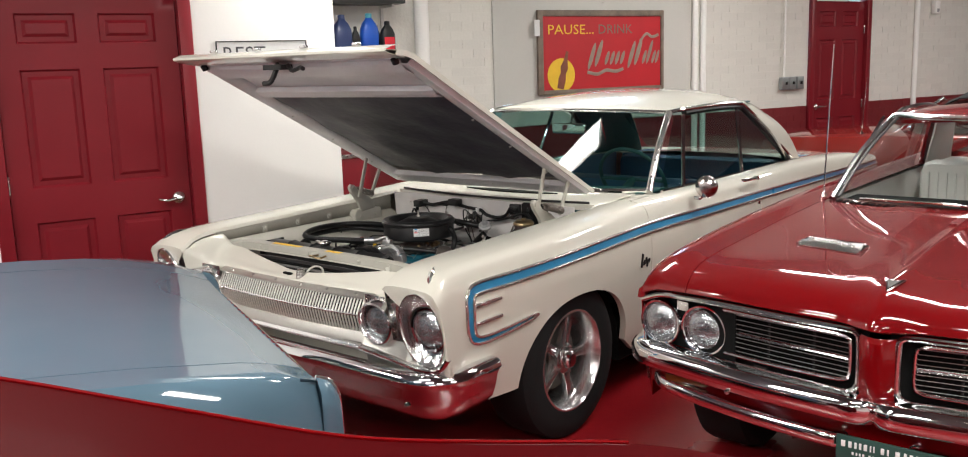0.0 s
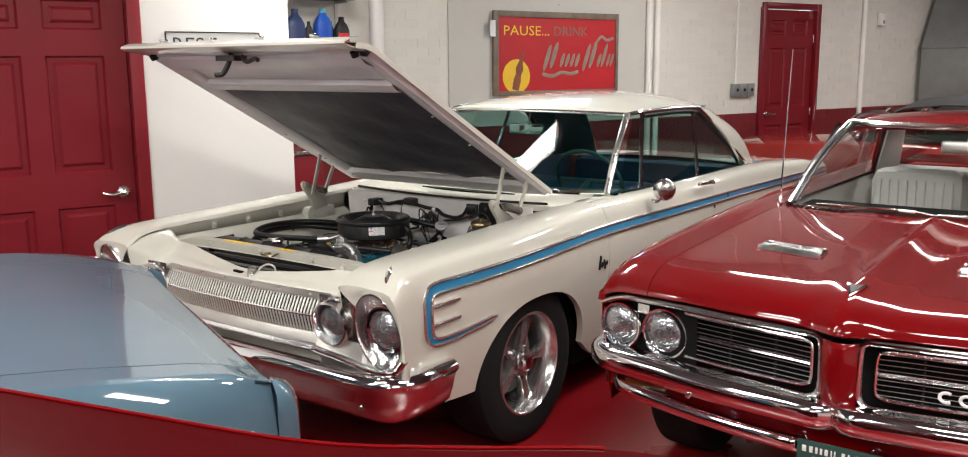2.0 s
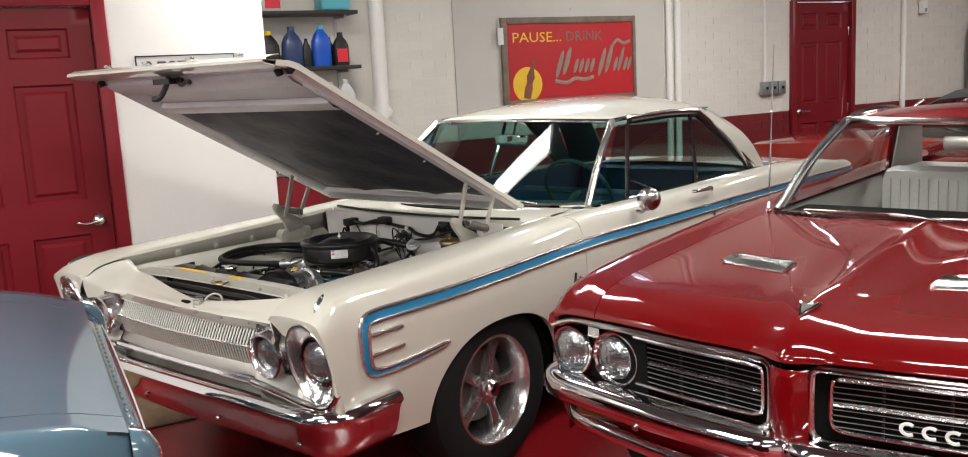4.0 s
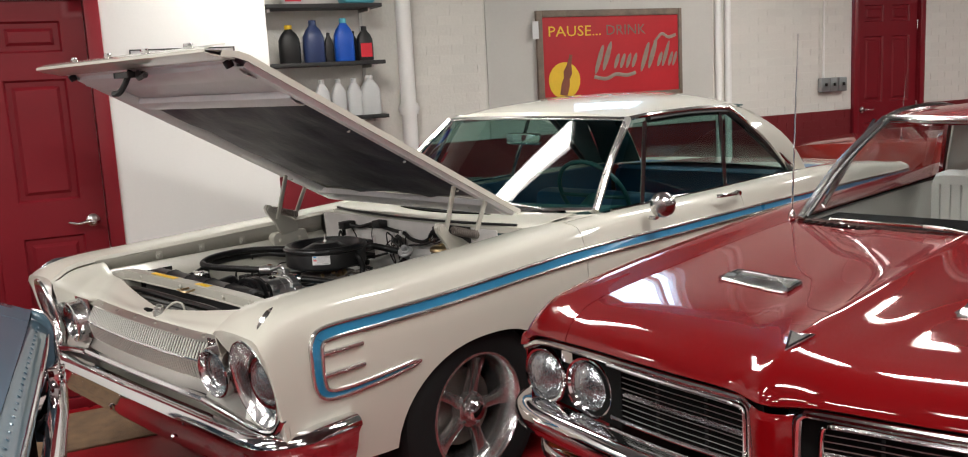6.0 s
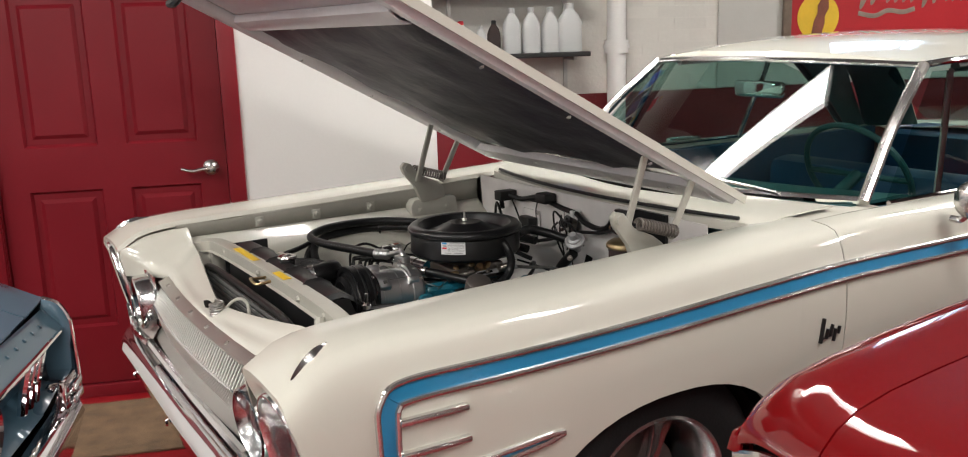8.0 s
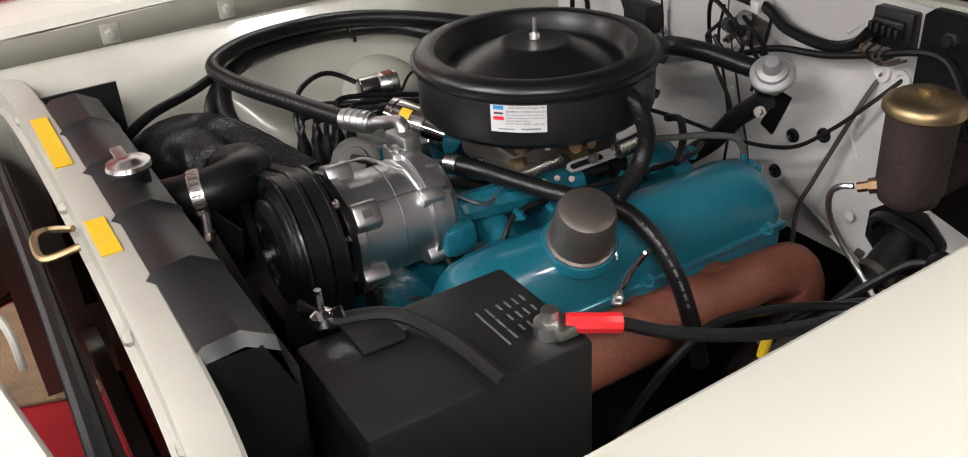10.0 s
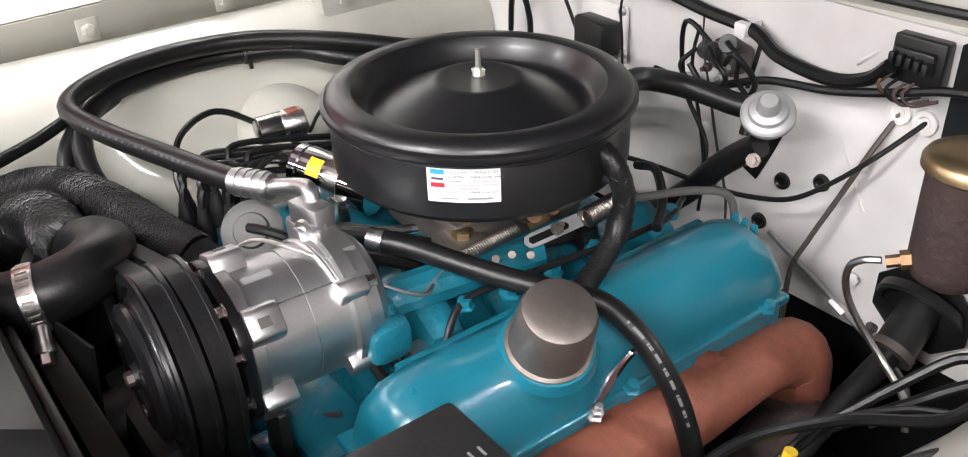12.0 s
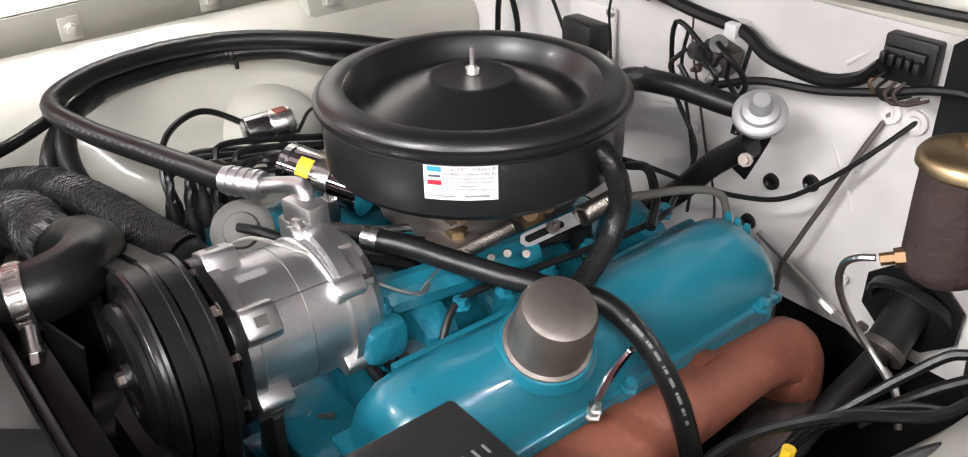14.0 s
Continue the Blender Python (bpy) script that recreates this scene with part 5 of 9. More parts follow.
LA = math.radians(-42.5)
lab = part("label", on_drum(patch(-0.037, 0, 0.037, 0.039, 12), 0.1714, LA, 0.849), "paper", cleaner, "white service label with blue and red marks")
part("label_mark", on_drum(patch(-0.0333, 0.0311, -0.0189, 0.0365), 0.1718, LA, 0.849), "labblue", lab)
part("label_mark", on_drum(patch(-0.0324, 0.0248, -0.0198, 0.0274), 0.1718, LA, 0.849), "printdark", lab)
part("label_mark", on_drum(patch(-0.0333, 0.0166, -0.0189, 0.0216), 0.1718, LA, 0.849), "labred", lab)
tx = Shape()
for line, y, size, x0 in (("DO NOT WASH OR OIL", 0.0362, 0.0058, -0.013), ("NORMAL OPERATION: Every", 0.0305, 0.0050, -0.018), ("six months clean filter with com-", 0.0258, 0.0042, -0.018),
                      ("pressed air nozzle two inches from", 0.0213, 0.0040, -0.018), ("inside. Clean housing", 0.0168, 0.0042, -0.018), ("EVERY TWO YEARS: Install new", 0.0120, 0.0042, -0.018)):
    w_ = text_shape(line, size)
    tx.add([((x + x0) * 0.9, (yy + y) * 0.9, z) for x, yy, z in w_.v], w_.f)
part("label_text", on_drum(tx, 0.1719, LA, 0.849), "printdark", lab)
part("label_text", on_drum(patch(-0.0270, 0.0036, -0.0054, 0.0052), 0.1718, LA, 0.849), "ink", lab)
part("label_text", on_drum(patch(0.0036, 0.0036, 0.0288, 0.0059), 0.1718, LA, 0.849), "ink", lab)
part("carburettor", Shape().box((-0.12, -0.09, 0.735), (0.03, 0.10, 0.79), 0.012).lathe([(0.07, 0.78), (0.07, 0.825)], 24, at(0)), "darksteel", eng, "cadmium coloured carburettor under the cleaner")
for p in ((0.03, -0.02, 0.79), (0.045, 0.03, 0.79), (0.02, -0.07, 0.785)):
    part("carburettor_screw", Shape().lathe([(0.010, 0), (0.009, 0.008), (0.004, 0.012), (0, 0.013)], 8, Matrix.Translation(p), caps=False), "brass", eng)


# cast blocks: valley, heads and ribbed intake
def cover(side):
    """Rocker cover: a rounded pressed lid leaning outwards."""
    sec = [(0.112, 0.662), (0.113, 0.684), (0.118, 0.712), (0.130, 0.731), (0.152, 0.742), (0.184, 0.742), (0.206, 0.733), (0.222, 0.710), (0.230, 0.682), (0.230, 0.655)]
    rows = []
    for y, k in ((-0.285, 0.0), (-0.282, 0.45), (-0.272, 0.75), (-0.255, 0.93), (-0.225, 1.0), (-0.1, 1.0), (0.0, 1.01), (0.1, 1.0), (0.19, 1.0), (0.218, 0.95), (0.232, 0.78), (0.239, 0.45), (0.240, 0.0)):
        c = Vector((0.171, 0, 0.662))
        row = []
        for j, (x, z) in enumerate(sec):
            f = k if 0 < j < len(sec) - 1 else 1
            g = 0.80 + 0.20 * min(1, k * 1.2)
            dent = -0.008 * math.exp(-((y - 0.03) / 0.05) ** 2) if 4 < j < 8 else 0
            row.append((side * (c.x + (x - c.x) * g), y, c.z + (z - c.z) * (f if j not in (0, len(sec) - 1) else 1) + dent))
        rows.append(row)
    s = Shape().grid(rows)
    s.box((min(side * 0.102, side * 0.236), -0.295, 0.650), (max(side * 0.102, side * 0.236), 0.243, 0.662), 0.003)
    return s


def slid(s, dx, dz):
    t = Shape()
    t.v, t.f = [(x + dx, y, z + dz) for x, y, z in s.v], s.f
    return t


for side in (1, -1):
    off = (0.0, 0.0) if side > 0 else (-0.09, -0.03)
    vc = part("valve_cover", slid(cover(side), *off), "engblue", eng, "turquoise pressed steel valve cover", sharp=60)
    part("cylinder_head", slid(Shape().box((min(side * 0.09, side * 0.232), -0.27, 0.56), (max(side * 0.09, side * 0.232), 0.238, 0.652), 0.01), *off), "engcast", eng)
    for y in (-0.24, -0.02, 0.20):
        part("cover_bolt", Shape().lathe([(0.011, 0), (0.011, 0.003), (0.007, 0.004), (0.007, 0.012), (0, 0.013)], 6, Matrix.Translation((side * 0.234 + off[0], y, 0.66 + off[1])) @ pose(0, 0, 0, 0, 25 * side, 0), caps=False), "engblue", vc)
for k in range(3):
    part("cover_tab", Shape().slab([(-0.006, 0), (0.006, 0), (0.003, 0.013), (-0.003, 0.013)], -0.0025, 0.0025, Matrix.Translation((0.150 + 0.014 * k, 0.236, 0.725 - 0.002 * k)) @ pose(0, 0, 0, 90, 0, 0), 0.001), "engblue", eng)
blk = Shape().box((-0.20, -0.32, 0.45), (0.10, 0.26, 0.63), 0.02)
blk.box((-0.16, -0.24, 0.62), (0.07, 0.24, 0.665), 0.015)
part("block", blk, "engcast", eng)
ik = Shape()
for x, y, w, h in ((0.045, -0.14, 0.05, 0.725), (0.05, -0.03, 0.055, 0.72), (0.05, 0.08, 0.055, 0.72), (0.045, 0.19, 0.05, 0.715), (-0.13, -0.14, 0.05, 0.71), (-0.13, 0.0, 0.055, 0.71), (-0.13, 0.14, 0.05, 0.71)):
    part("intake_runner", Shape().box((x - w, y - 0.024, 0.63), (x + w, y + 0.024, h), 0.018, Matrix.Translation((x, y, 0.70)) @ pose(0, 0, 0, 0, 14 if x > 0 else -14, -8) @ Matrix.Translation((-x, -y, -0.70))), "engcast", eng)
ik.box((-0.06, -0.12, 0.70), (0.03, 0.12, 0.748), 0.012)
ik.tube([(0.0, -0.25, 0.70), (0.03, -0.20, 0.735), (0.045, -0.12, 0.74), (0.06, 0.0, 0.735)], 0.022, 10)
ik.box((-0.02, -0.235, 0.70), (0.09, -0.185, 0.745), 0.012)
part("intake_manifold", ik, "engcast", eng, "turquoise cast intake manifold")
for p in ((0.085, -0.12, 0.728), (0.09, 0.0, 0.722), (0.085, 0.12, 0.722), (0.06, -0.20, 0.747), (0.0, -0.215, 0.747)):
    part("intake_bolt", Shape().lathe([(0.012, 0), (0.008, 0.002), (0.008, 0.010), (0, 0.011)], 6, Matrix.Translation(p), caps=False), "engblue", eng)
front = Shape().box((-0.13, -0.38, 0.35), (0.14, -0.32, 0.58), 0.02).box((0.00, -0.348, 0.56), (0.05, -0.272, 0.618), 0.006).box((0.05, -0.335, 0.55), (0.13, -0.29, 0.605), 0.008)
part("front_cover", front, "engcast", eng)
part("brass_plug", Shape().rod((0.005, -0.305, 0.617), (0.005, -0.305, 0.628), 0.0095, seg=6).rod((0.005, -0.305, 0.628), (0.005, -0.305, 0.645), 0.0065, seg=12), "brass", eng)
part("front_bolt", Shape().rod((0.020, -0.283, 0.620), (0.029, -0.277, 0.624), 0.0085, seg=6).rod((0.029, -0.277, 0.624), (0.050, -0.262, 0.634), 0.0042, seg=8), "steel", eng)
part("tension_arm", Shape().slab([(-0.012, 0), (0.012, 0), (0.015, 0.16), (-0.015, 0.16)], -0.003, 0.003, Matrix.Translation((-0.088, -0.498, 0.77)) @ Vector((0.085, 0.015, -0.085)).to_track_quat("Y", "Z").to_matrix().to_4x4(), 0.001), "castgrey", eng, "flat grey belt tension arm")
# breather cap
cm = Matrix.Translation((0.203, -0.105, 0.742)) @ pose(0, 0, 0, 8, 24, 0) @ Matrix.Scale(0.94, 4)
part("breather_cap", Shape().lathe([(0.047, 0.0), (0.047, 0.004), (0.043, 0.006), (0.0405, 0.058), (0.037, 0.068), (0.030, 0.072), (0.0, 0.073)], 36, cm, caps=False), "darksteel", eng, "grey metal breather cap on the valve cover")
part("cap_seat", Shape().lathe([(0.055, -0.012), (0.05, 0.001), (0.0, 0.001)], 28, cm, caps=False), "engblue", eng)
# exhaust manifold
em = Shape().tube([(0.248, -0.30, 0.598), (0.250, -0.15, 0.600), (0.250, 0.05, 0.600), (0.246, 0.17, 0.596), (0.245, 0.225, 0.588), (0.246, 0.255, 0.565), (0.246, 0.268, 0.48)], lambda t: 0.042 + 0.004 * math.sin(9 * t), 16)
xm = part("exhaust_manifold", em, "manifold", eng, "rust-brown exhaust manifold")
for y in (-0.22, -0.04, 0.10):
    part("exhaust_port", Shape().tube([(0.21, y, 0.61), (0.25, y, 0.612)], 0.034, 12), "manifold", xm)
part("heat_shield", Shape().tube([(0.246, 0.262, 0.52), (0.262, 0.24, 0.48), (0.27, 0.15, 0.42)], 0.045, 12), "rust", eng)

# air-conditioning compressor with its double pulley
CA, CB = Vector((0.0015, -0.348, 0.746)), Vector((0.006, -0.198, 0.746))
ax = (CB - CA).normalized()
cmx = Matrix.Translation(CA) @ ax.to_track_quat("Z", "Y").to_matrix().to_4x4()
LC = (CB - CA).length
comp = part("compressor", Shape().lathe([(0.035, -0.002), (0.072, 0.0), (0.0745, 0.002), (0.0745, 0.013), (0.0705, 0.016), (0.0705, 0.066), (0.069, 0.0665), (0.069, 0.068), (0.0705, 0.0685), (0.0705, 0.106), (0.077, 0.108),
                                         (0.077, 0.122), (0.0725, 0.124), (0.071, LC - 0.012), (0.060, LC), (0.0, LC)], 48, cmx, caps=False), "alu", eng, "cast aluminium air-conditioning compressor")
probe = cmx.inverted()
for k in range(5):
    turn = cmx @ pose(0, 0, 0, 0, 0, 142 + 72 * k)
    lug = part("lug", Shape().slab([(0.060, -0.020), (0.078, -0.0185), (0.085, -0.0165), (0.0885, -0.012), (0.0885, 0.012), (0.085, 0.0165), (0.078, 0.0185), (0.060, 0.020)], 0.001, 0.036, turn, 0.003), "alu", comp)
    part("lug_slot", Shape().box((0.0882, -0.005, 0.012), (0.0892, 0.005, 0.024), 0.0, turn), "castgrey", lug)
    for w in (-17, 17):
        spot = turn @ pose(0, 0, 0, 0, 0, w) @ Matrix.Translation((0.078, 0, -0.009))
        part("bolt", Shape().lathe([(0.0085, 0), (0.0085, -0.0022), (0.0062, -0.0024), (0.0062, -0.0095), (0.005, -0.0105), (0.0, -0.0105)], 6, spot, caps=False), "brushed", lug)
    rear = part("lug", Shape().slab([(0.062, -0.014), (0.080, -0.0105), (0.084, -0.006), (0.084, 0.006), (0.080, 0.0105), (0.062, 0.014)], 0.096, 0.128, turn, 0.003), "alu", comp)
    part("bolt", Shape().lathe([(0.0085, 0.0), (0.0085, 0.003), (0.0065, 0.003), (0.0065, 0.011), (0.0, 0.012)], 6, turn @ Matrix.Translation((0.074, 0, 0.127)), caps=False), "brushed", rear)
edge_ = [((0.0815 + 0.0045 * math.cos(5 * math.radians(a - 142))) * math.cos(math.radians(a)), (0.0815 + 0.0045 * math.cos(5 * math.radians(a - 142))) * math.sin(math.radians(a))) for a in range(0, 360, 6)]
part("mounting_flange", Shape().slab(edge_, -0.011, 0.0, cmx, 0.0015), "black", comp, "black mounting plate")
part("maker_plate", Shape().grid([[(0.0708 * math.cos(a), 0.0708 * math.sin(a), h) for a in [math.radians(99 + 2.0 * k) for k in range(5)]] for h in (0.020, 0.050)], m=cmx), "castlight", comp)
part("seam", Shape().box((0.0700, -0.0008, 0.016), (0.0713, 0.0008, 0.104), 0.0, cmx @ pose(0, 0, 0, 0, 0, 132)), "castgrey", comp)
part("rib", Shape().tube([cmx @ Vector((0.0712 * math.cos(a), 0.0712 * math.sin(a), 0.088 + 0.014 * (k / 12))) for k, a in enumerate([math.radians(40 + 8 * k) for k in range(13)])], 0.0032, 8), "alu", comp)
part("port", Shape().slab([(-0.055, -0.02), (0.04, -0.022), (0.045, 0.012), (-0.05, 0.016)], 0.790, 0.818, Matrix.Translation((-0.012, -0.222, 0)), 0.005), "alu", comp)
part("port_fitting", Shape().slab([(-0.026, -0.012), (0.018, -0.016), (0.022, 0.010), (-0.020, 0.014)], 0.806, 0.842, Matrix.Translation((-0.033, -0.222, 0)) @ pose(0, 0, 0, 0, 0, 18), 0.004), "alu", comp)
part("port_bolt", Shape().lathe([(0.008, 0), (0.008, 0.006), (0.0, 0.007)], 6, Matrix.Translation((-0.02, -0.240, 0.826)) @ pose(0, 0, 0, 90, 0, 20), caps=False), "steel", comp)
part("bracket", Shape().slab([(0.0, 0.0), (0.05, 0.0), (0.05, 0.09), (0.02, 0.10)], 0, 0.012, Matrix.Translation((0.02, -0.325, 0.595)) @ pose(0, 0, 0, 90), 0.003), "satin", comp)
part("bracket", Shape().box((0.065, -0.19, 0.64), (0.095, -0.165, 0.70), 0.005), "alu", comp)
part("steel_pipe", Shape().tube([(-0.072, -0.322, 0.765), (-0.058, -0.308, 0.802), (-0.030, -0.290, 0.824), (0.004, -0.268, 0.822), (0.036, -0.236, 0.806), (0.055, -0.200, 0.776), (0.072, -0.178, 0.764), (0.076, -0.160, 0.758), (0.066, -0.145, 0.757)], 0.0020, 8), "steel", comp)
pl = cmx @ Matrix.Translation((0, 0, -0.078)) @ Matrix.Diagonal((1, 1, 0.76, 1))
part("pulley", Shape().lathe([(0.060, 0.014), (0.066, 0.016), (0.067, 0.004), (0.071, 0.002), (0.074, 0.010), (0.080, 0.012), (0.084, 0.006), (0.0965, 0.006), (0.0975, 0.010), (0.086, 0.017), (0.086, 0.029), (0.0975, 0.036),
                             (0.0975, 0.043), (0.086, 0.050), (0.086, 0.062), (0.0975, 0.069), (0.0975, 0.075), (0.075, 0.077), (0.047, 0.080)], 56, pl, caps=False), "black", comp, "black double-groove clutch pulley")
part("clutch_plate", Shape().lathe([(0.0, -0.020), (0.012, -0.020), (0.014, -0.012), (0.030, -0.011), (0.032, -0.016), (0.056, -0.017), (0.060, -0.013), (0.068, -0.012), (0.070, -0.010), (0.070, -0.004), (0.067, -0.002), (0.067, 0.002), (0.073, 0.004), (0.074, 0.012)], 48, pl, caps=False), "black", comp, "black clutch plate")
for k in range(3):
    part("clutch_rivet", Shape().lathe([(0.0065, -0.019), (0.0065, -0.010)], 10, pl @ pose(0, 0, 0, 0, 0, 120 * k + 30) @ Matrix.Translation((0.042, 0, 0.0))), "satin", comp)
part("clutch_nut", Shape().lathe([(0.0, -0.030), (0.006, -0.030), (0.0075, -0.028), (0.0075, -0.018)], 6, pl, caps=False), "darksteel", comp)
# belts over compressor and crank pulley
for dz in (0.023, 0.056):
    o = pl @ Vector((0, 0, dz))
    loop = [Vector((o.x + 0.096 * math.cos(math.radians(a)), 0, o.z + 0.096 * math.sin(math.radians(a)))) for a in range(-24, 117, 10)]
    loop += [Vector((o.x - 0.12, 0, o.z + 0.062)), Vector((o.x - 0.22, 0, o.z + 0.03)), Vector((o.x - 0.20, 0, o.z - 0.06)), Vector((o.x - 0.10, 0, o.z - 0.24)), Vector((o.x - 0.02, 0, o.z - 0.29)), Vector((o.x + 0.05, 0, o.z - 0.24))]
    mid_ = sum(loop, Vector()) / len(loop)
    rows = []
    for p in loop + loop[:1]:
        inw = (mid_ - p).normalized() * 0.009
        rows.append([(p.x, o.y - 0.0085, p.z), (p.x, o.y + 0.0085, p.z), (p.x + inw.x, o.y + 0.006, p.z + inw.z), (p.x + inw.x, o.y - 0.006, p.z + inw.z)])
    part("belt", Shape().grid(rows, close=True), "rubber", eng, "black drive belt")
part("crank_pulley", Shape().lathe([(0.0, 0), (0.05, 0.004), (0.085, 0.0), (0.07, 0.014), (0.085, 0.03), (0.03, 0.034)], 36, Matrix.Translation((-0.04, -0.44, 0.49)) @ pose(0, 0, 0, -90), caps=False), "black", eng)
part("idler_pulley", Shape().lathe([(0.0, -0.004), (0.02, -0.004), (0.024, 0.004), (0.044, 0.004), (0.05, 0.0), (0.042, 0.012), (0.05, 0.026), (0.042, 0.038), (0.05, 0.05), (0.02, 0.054)], 36, Matrix.Translation((-0.015, -0.43, 0.575)) @ pose(0, 0, 0, -90), caps=False), "black", eng)
part("fan_hub", Shape().lathe([(0.0, 0), (0.04, 0.004), (0.042, 0.04), (0.02, 0.06)], 24, Matrix.Translation((-0.10, -0.47, 0.62)) @ pose(0, 0, 0, -90), caps=False), "satin", eng)
for k in range(5):
    part("fan_blade", Shape().slab([(0.03, -0.02), (0.17, -0.045), (0.18, 0.03), (0.03, 0.02)], 0, 0.003, Matrix.Translation((-0.10, -0.475, 0.62)) @ pose(0, 0, 0, -90, 72 * k, 0) @ pose(0, 0, 0, 18)), "satin", eng)
part("pump_housing", Shape().box((-0.16, -0.45, 0.45), (0.02, -0.36, 0.66), 0.02), "satin", eng)


def braid_over(pts, r, strands, pitch, wire):
    """Crossing wires wound both ways round a hose."""
    path = smooth(pts, 10)
    frames, up, run = [], None, 0.0
    for i, p in enumerate(path):
        d = (path[min(i + 1, len(path) - 1)] - path[max(i - 1, 0)]).normalized()
        up = d.orthogonal().normalized() if up is None else (up - d * up.dot(d)).normalized()
        run += (p - path[i - 1]).length if i else 0
        frames.append((p, up, d.cross(up), run))
    s = Shape()
    for way in (1, -1):
        for k in range(strands):
            s.tube([p + (u * math.cos(a) + w * math.sin(a)) * (r + 0.0006 * way * math.cos(strands * a * 0.5)) for p, u, w, l in frames
                    for a in [way * 2 * math.pi * (l / pitch) + 2 * math.pi * k / strands]], wire, 4, 1)
    return s


def print_on(pts, r, first, last, n, face, material="ink"):
    """Small bars of print along a hose, on the side that looks along face."""
    path = smooth(pts, 12)
    s = Shape()
    for k in range(n):
        i = int(len(path) * (first + (last - first) * k / n))
        p, d = path[i], (path[i + 1] - path[i]).normalized()
        out = (Vector(face) - d * d.dot(Vector(face))).normalized()
        side = d.cross(out)
        c, l, w = p + out * (r + 0.0003), 0.0026 if k % 4 else 0.0012, 0.0016
        s.add([c + d * l + side * w, c - d * l + side * w, c - d * l - side * w, c + d * l - side * w], [(0, 1, 2, 3)])
    return s


def hose(name, pts, r, material="rubber", label="", parent=None, seg=12):
    return part(name, Shape().tube(pts, r, seg), material, parent or eng, label)


# hoses
hose("ac_hose", [(-0.13, 0.33, 0.79), (-0.28, 0.27, 0.805), (-0.38, 0.15, 0.822), (-0.453, 0.055, 0.838), (-0.520, -0.035, 0.845), (-0.548, -0.115, 0.847), (-0.547, -0.205, 0.848), (-0.522, -0.290, 0.845), (-0.485, -0.340, 0.834), (-0.40, -0.328, 0.827),
                 (-0.26, -0.288, 0.828), (-0.15, -0.256, 0.830)], 0.0138, "rubber", "thick black air-conditioning hose")
hose("ac_hose", [(-0.15, 0.31, 0.76), (-0.30, 0.24, 0.78), (-0.40, 0.12, 0.80), (-0.462, 0.045, 0.815), (-0.515, 0.005, 0.820), (-0.555, -0.068, 0.820), (-0.565, -0.159, 0.820), (-0.543, -0.257, 0.818), (-0.492, -0.322, 0.805), (-0.440, -0.345, 0.77), (-0.385, -0.335, 0.725), (-0.33, -0.30, 0.65)], 0.0138, "rubber")
hose("ac_hose", [(-0.535, -0.268, 0.814), (-0.500, -0.325, 0.802), (-0.470, -0.362, 0.770), (-0.435, -0.370, 0.720), (-0.41, -0.36, 0.66)], 0.0125, "rubber")
hose("ac_hose", [(-0.543, -0.257, 0.814), (-0.512, -0.325, 0.812), (-0.474, -0.390, 0.805), (-0.440, -0.47, 0.795), (-0.42, -0.53, 0.76), (-0.42, -0.56, 0.70)], 0.0085, "rubber")
part("hose_tie", Shape().lathe([(0.0142, -0.003), (0.0152, -0.002), (0.0152, 0.002), (0.0142, 0.003)], 20, Matrix.Translation((-0.551, -0.061, 0.820)) @ pose(0, 0, 0, 90, 0, -25), caps=False).box((-0.540, -0.064, 0.800), (-0.535, -0.058, 0.812), 0.001), "plastic", eng)
fa_, fb_ = Vector((-0.153, -0.257, 0.830)), Vector((-0.110, -0.232, 0.831))
fit_ = Shape().rod(fa_, fb_, 0.0152)
for k in range(4):
    fit_.rod(fa_.lerp(fb_, 0.10 + 0.22 * k), fa_.lerp(fb_, 0.22 + 0.22 * k), 0.0166)
part("hose_crimp", fit_, "alu", eng, "crimped silver hose fitting")
hose("elbow_pipe", [(-0.112, -0.233, 0.831), (-0.085, -0.220, 0.838), (-0.060, -0.216, 0.846), (-0.043, -0.218, 0.846), (-0.036, -0.220, 0.832), (-0.035, -0.221, 0.815)], 0.0090, "alu")
tagged(part("printing", print_on([(-0.485, -0.352, 0.828), (-0.40, -0.330, 0.826), (-0.26, -0.288, 0.828), (-0.15, -0.256, 0.830)], 0.0138, 0.30, 0.80, 26, (0.5, -0.6, 0.5)), "printdark", eng, "faint print along the hose"), kind="stuff")
BR = [(-0.50, -0.50, 0.70), (-0.485, -0.44, 0.735), (-0.43, -0.387, 0.752), (-0.34, -0.352, 0.752), (-0.24, -0.325, 0.742), (-0.19, -0.306, 0.732)]
sleeve = hose("braided_hose", BR, 0.0285, "rubber", "black hose in a braided sleeve")
tagged(part("braid", braid_over(BR, 0.0290, 26, 0.11, 0.00085), "braid", sleeve, "woven black sleeve"), kind="stuff")
hose("sleeve_end", [BR[-1], (-0.165, -0.297, 0.72), (-0.13, -0.29, 0.69), (-0.10, -0.29, 0.65)], 0.0275, "rubber")
BR2 = [(-0.35, -0.515, 0.70), (-0.38, -0.47, 0.745), (-0.34, -0.432, 0.765), (-0.27, -0.425, 0.765), (-0.22, -0.42, 0.772)]
sleeve = hose("braided_hose", BR2, 0.0325, "rubber", "black hose in a braided sleeve")
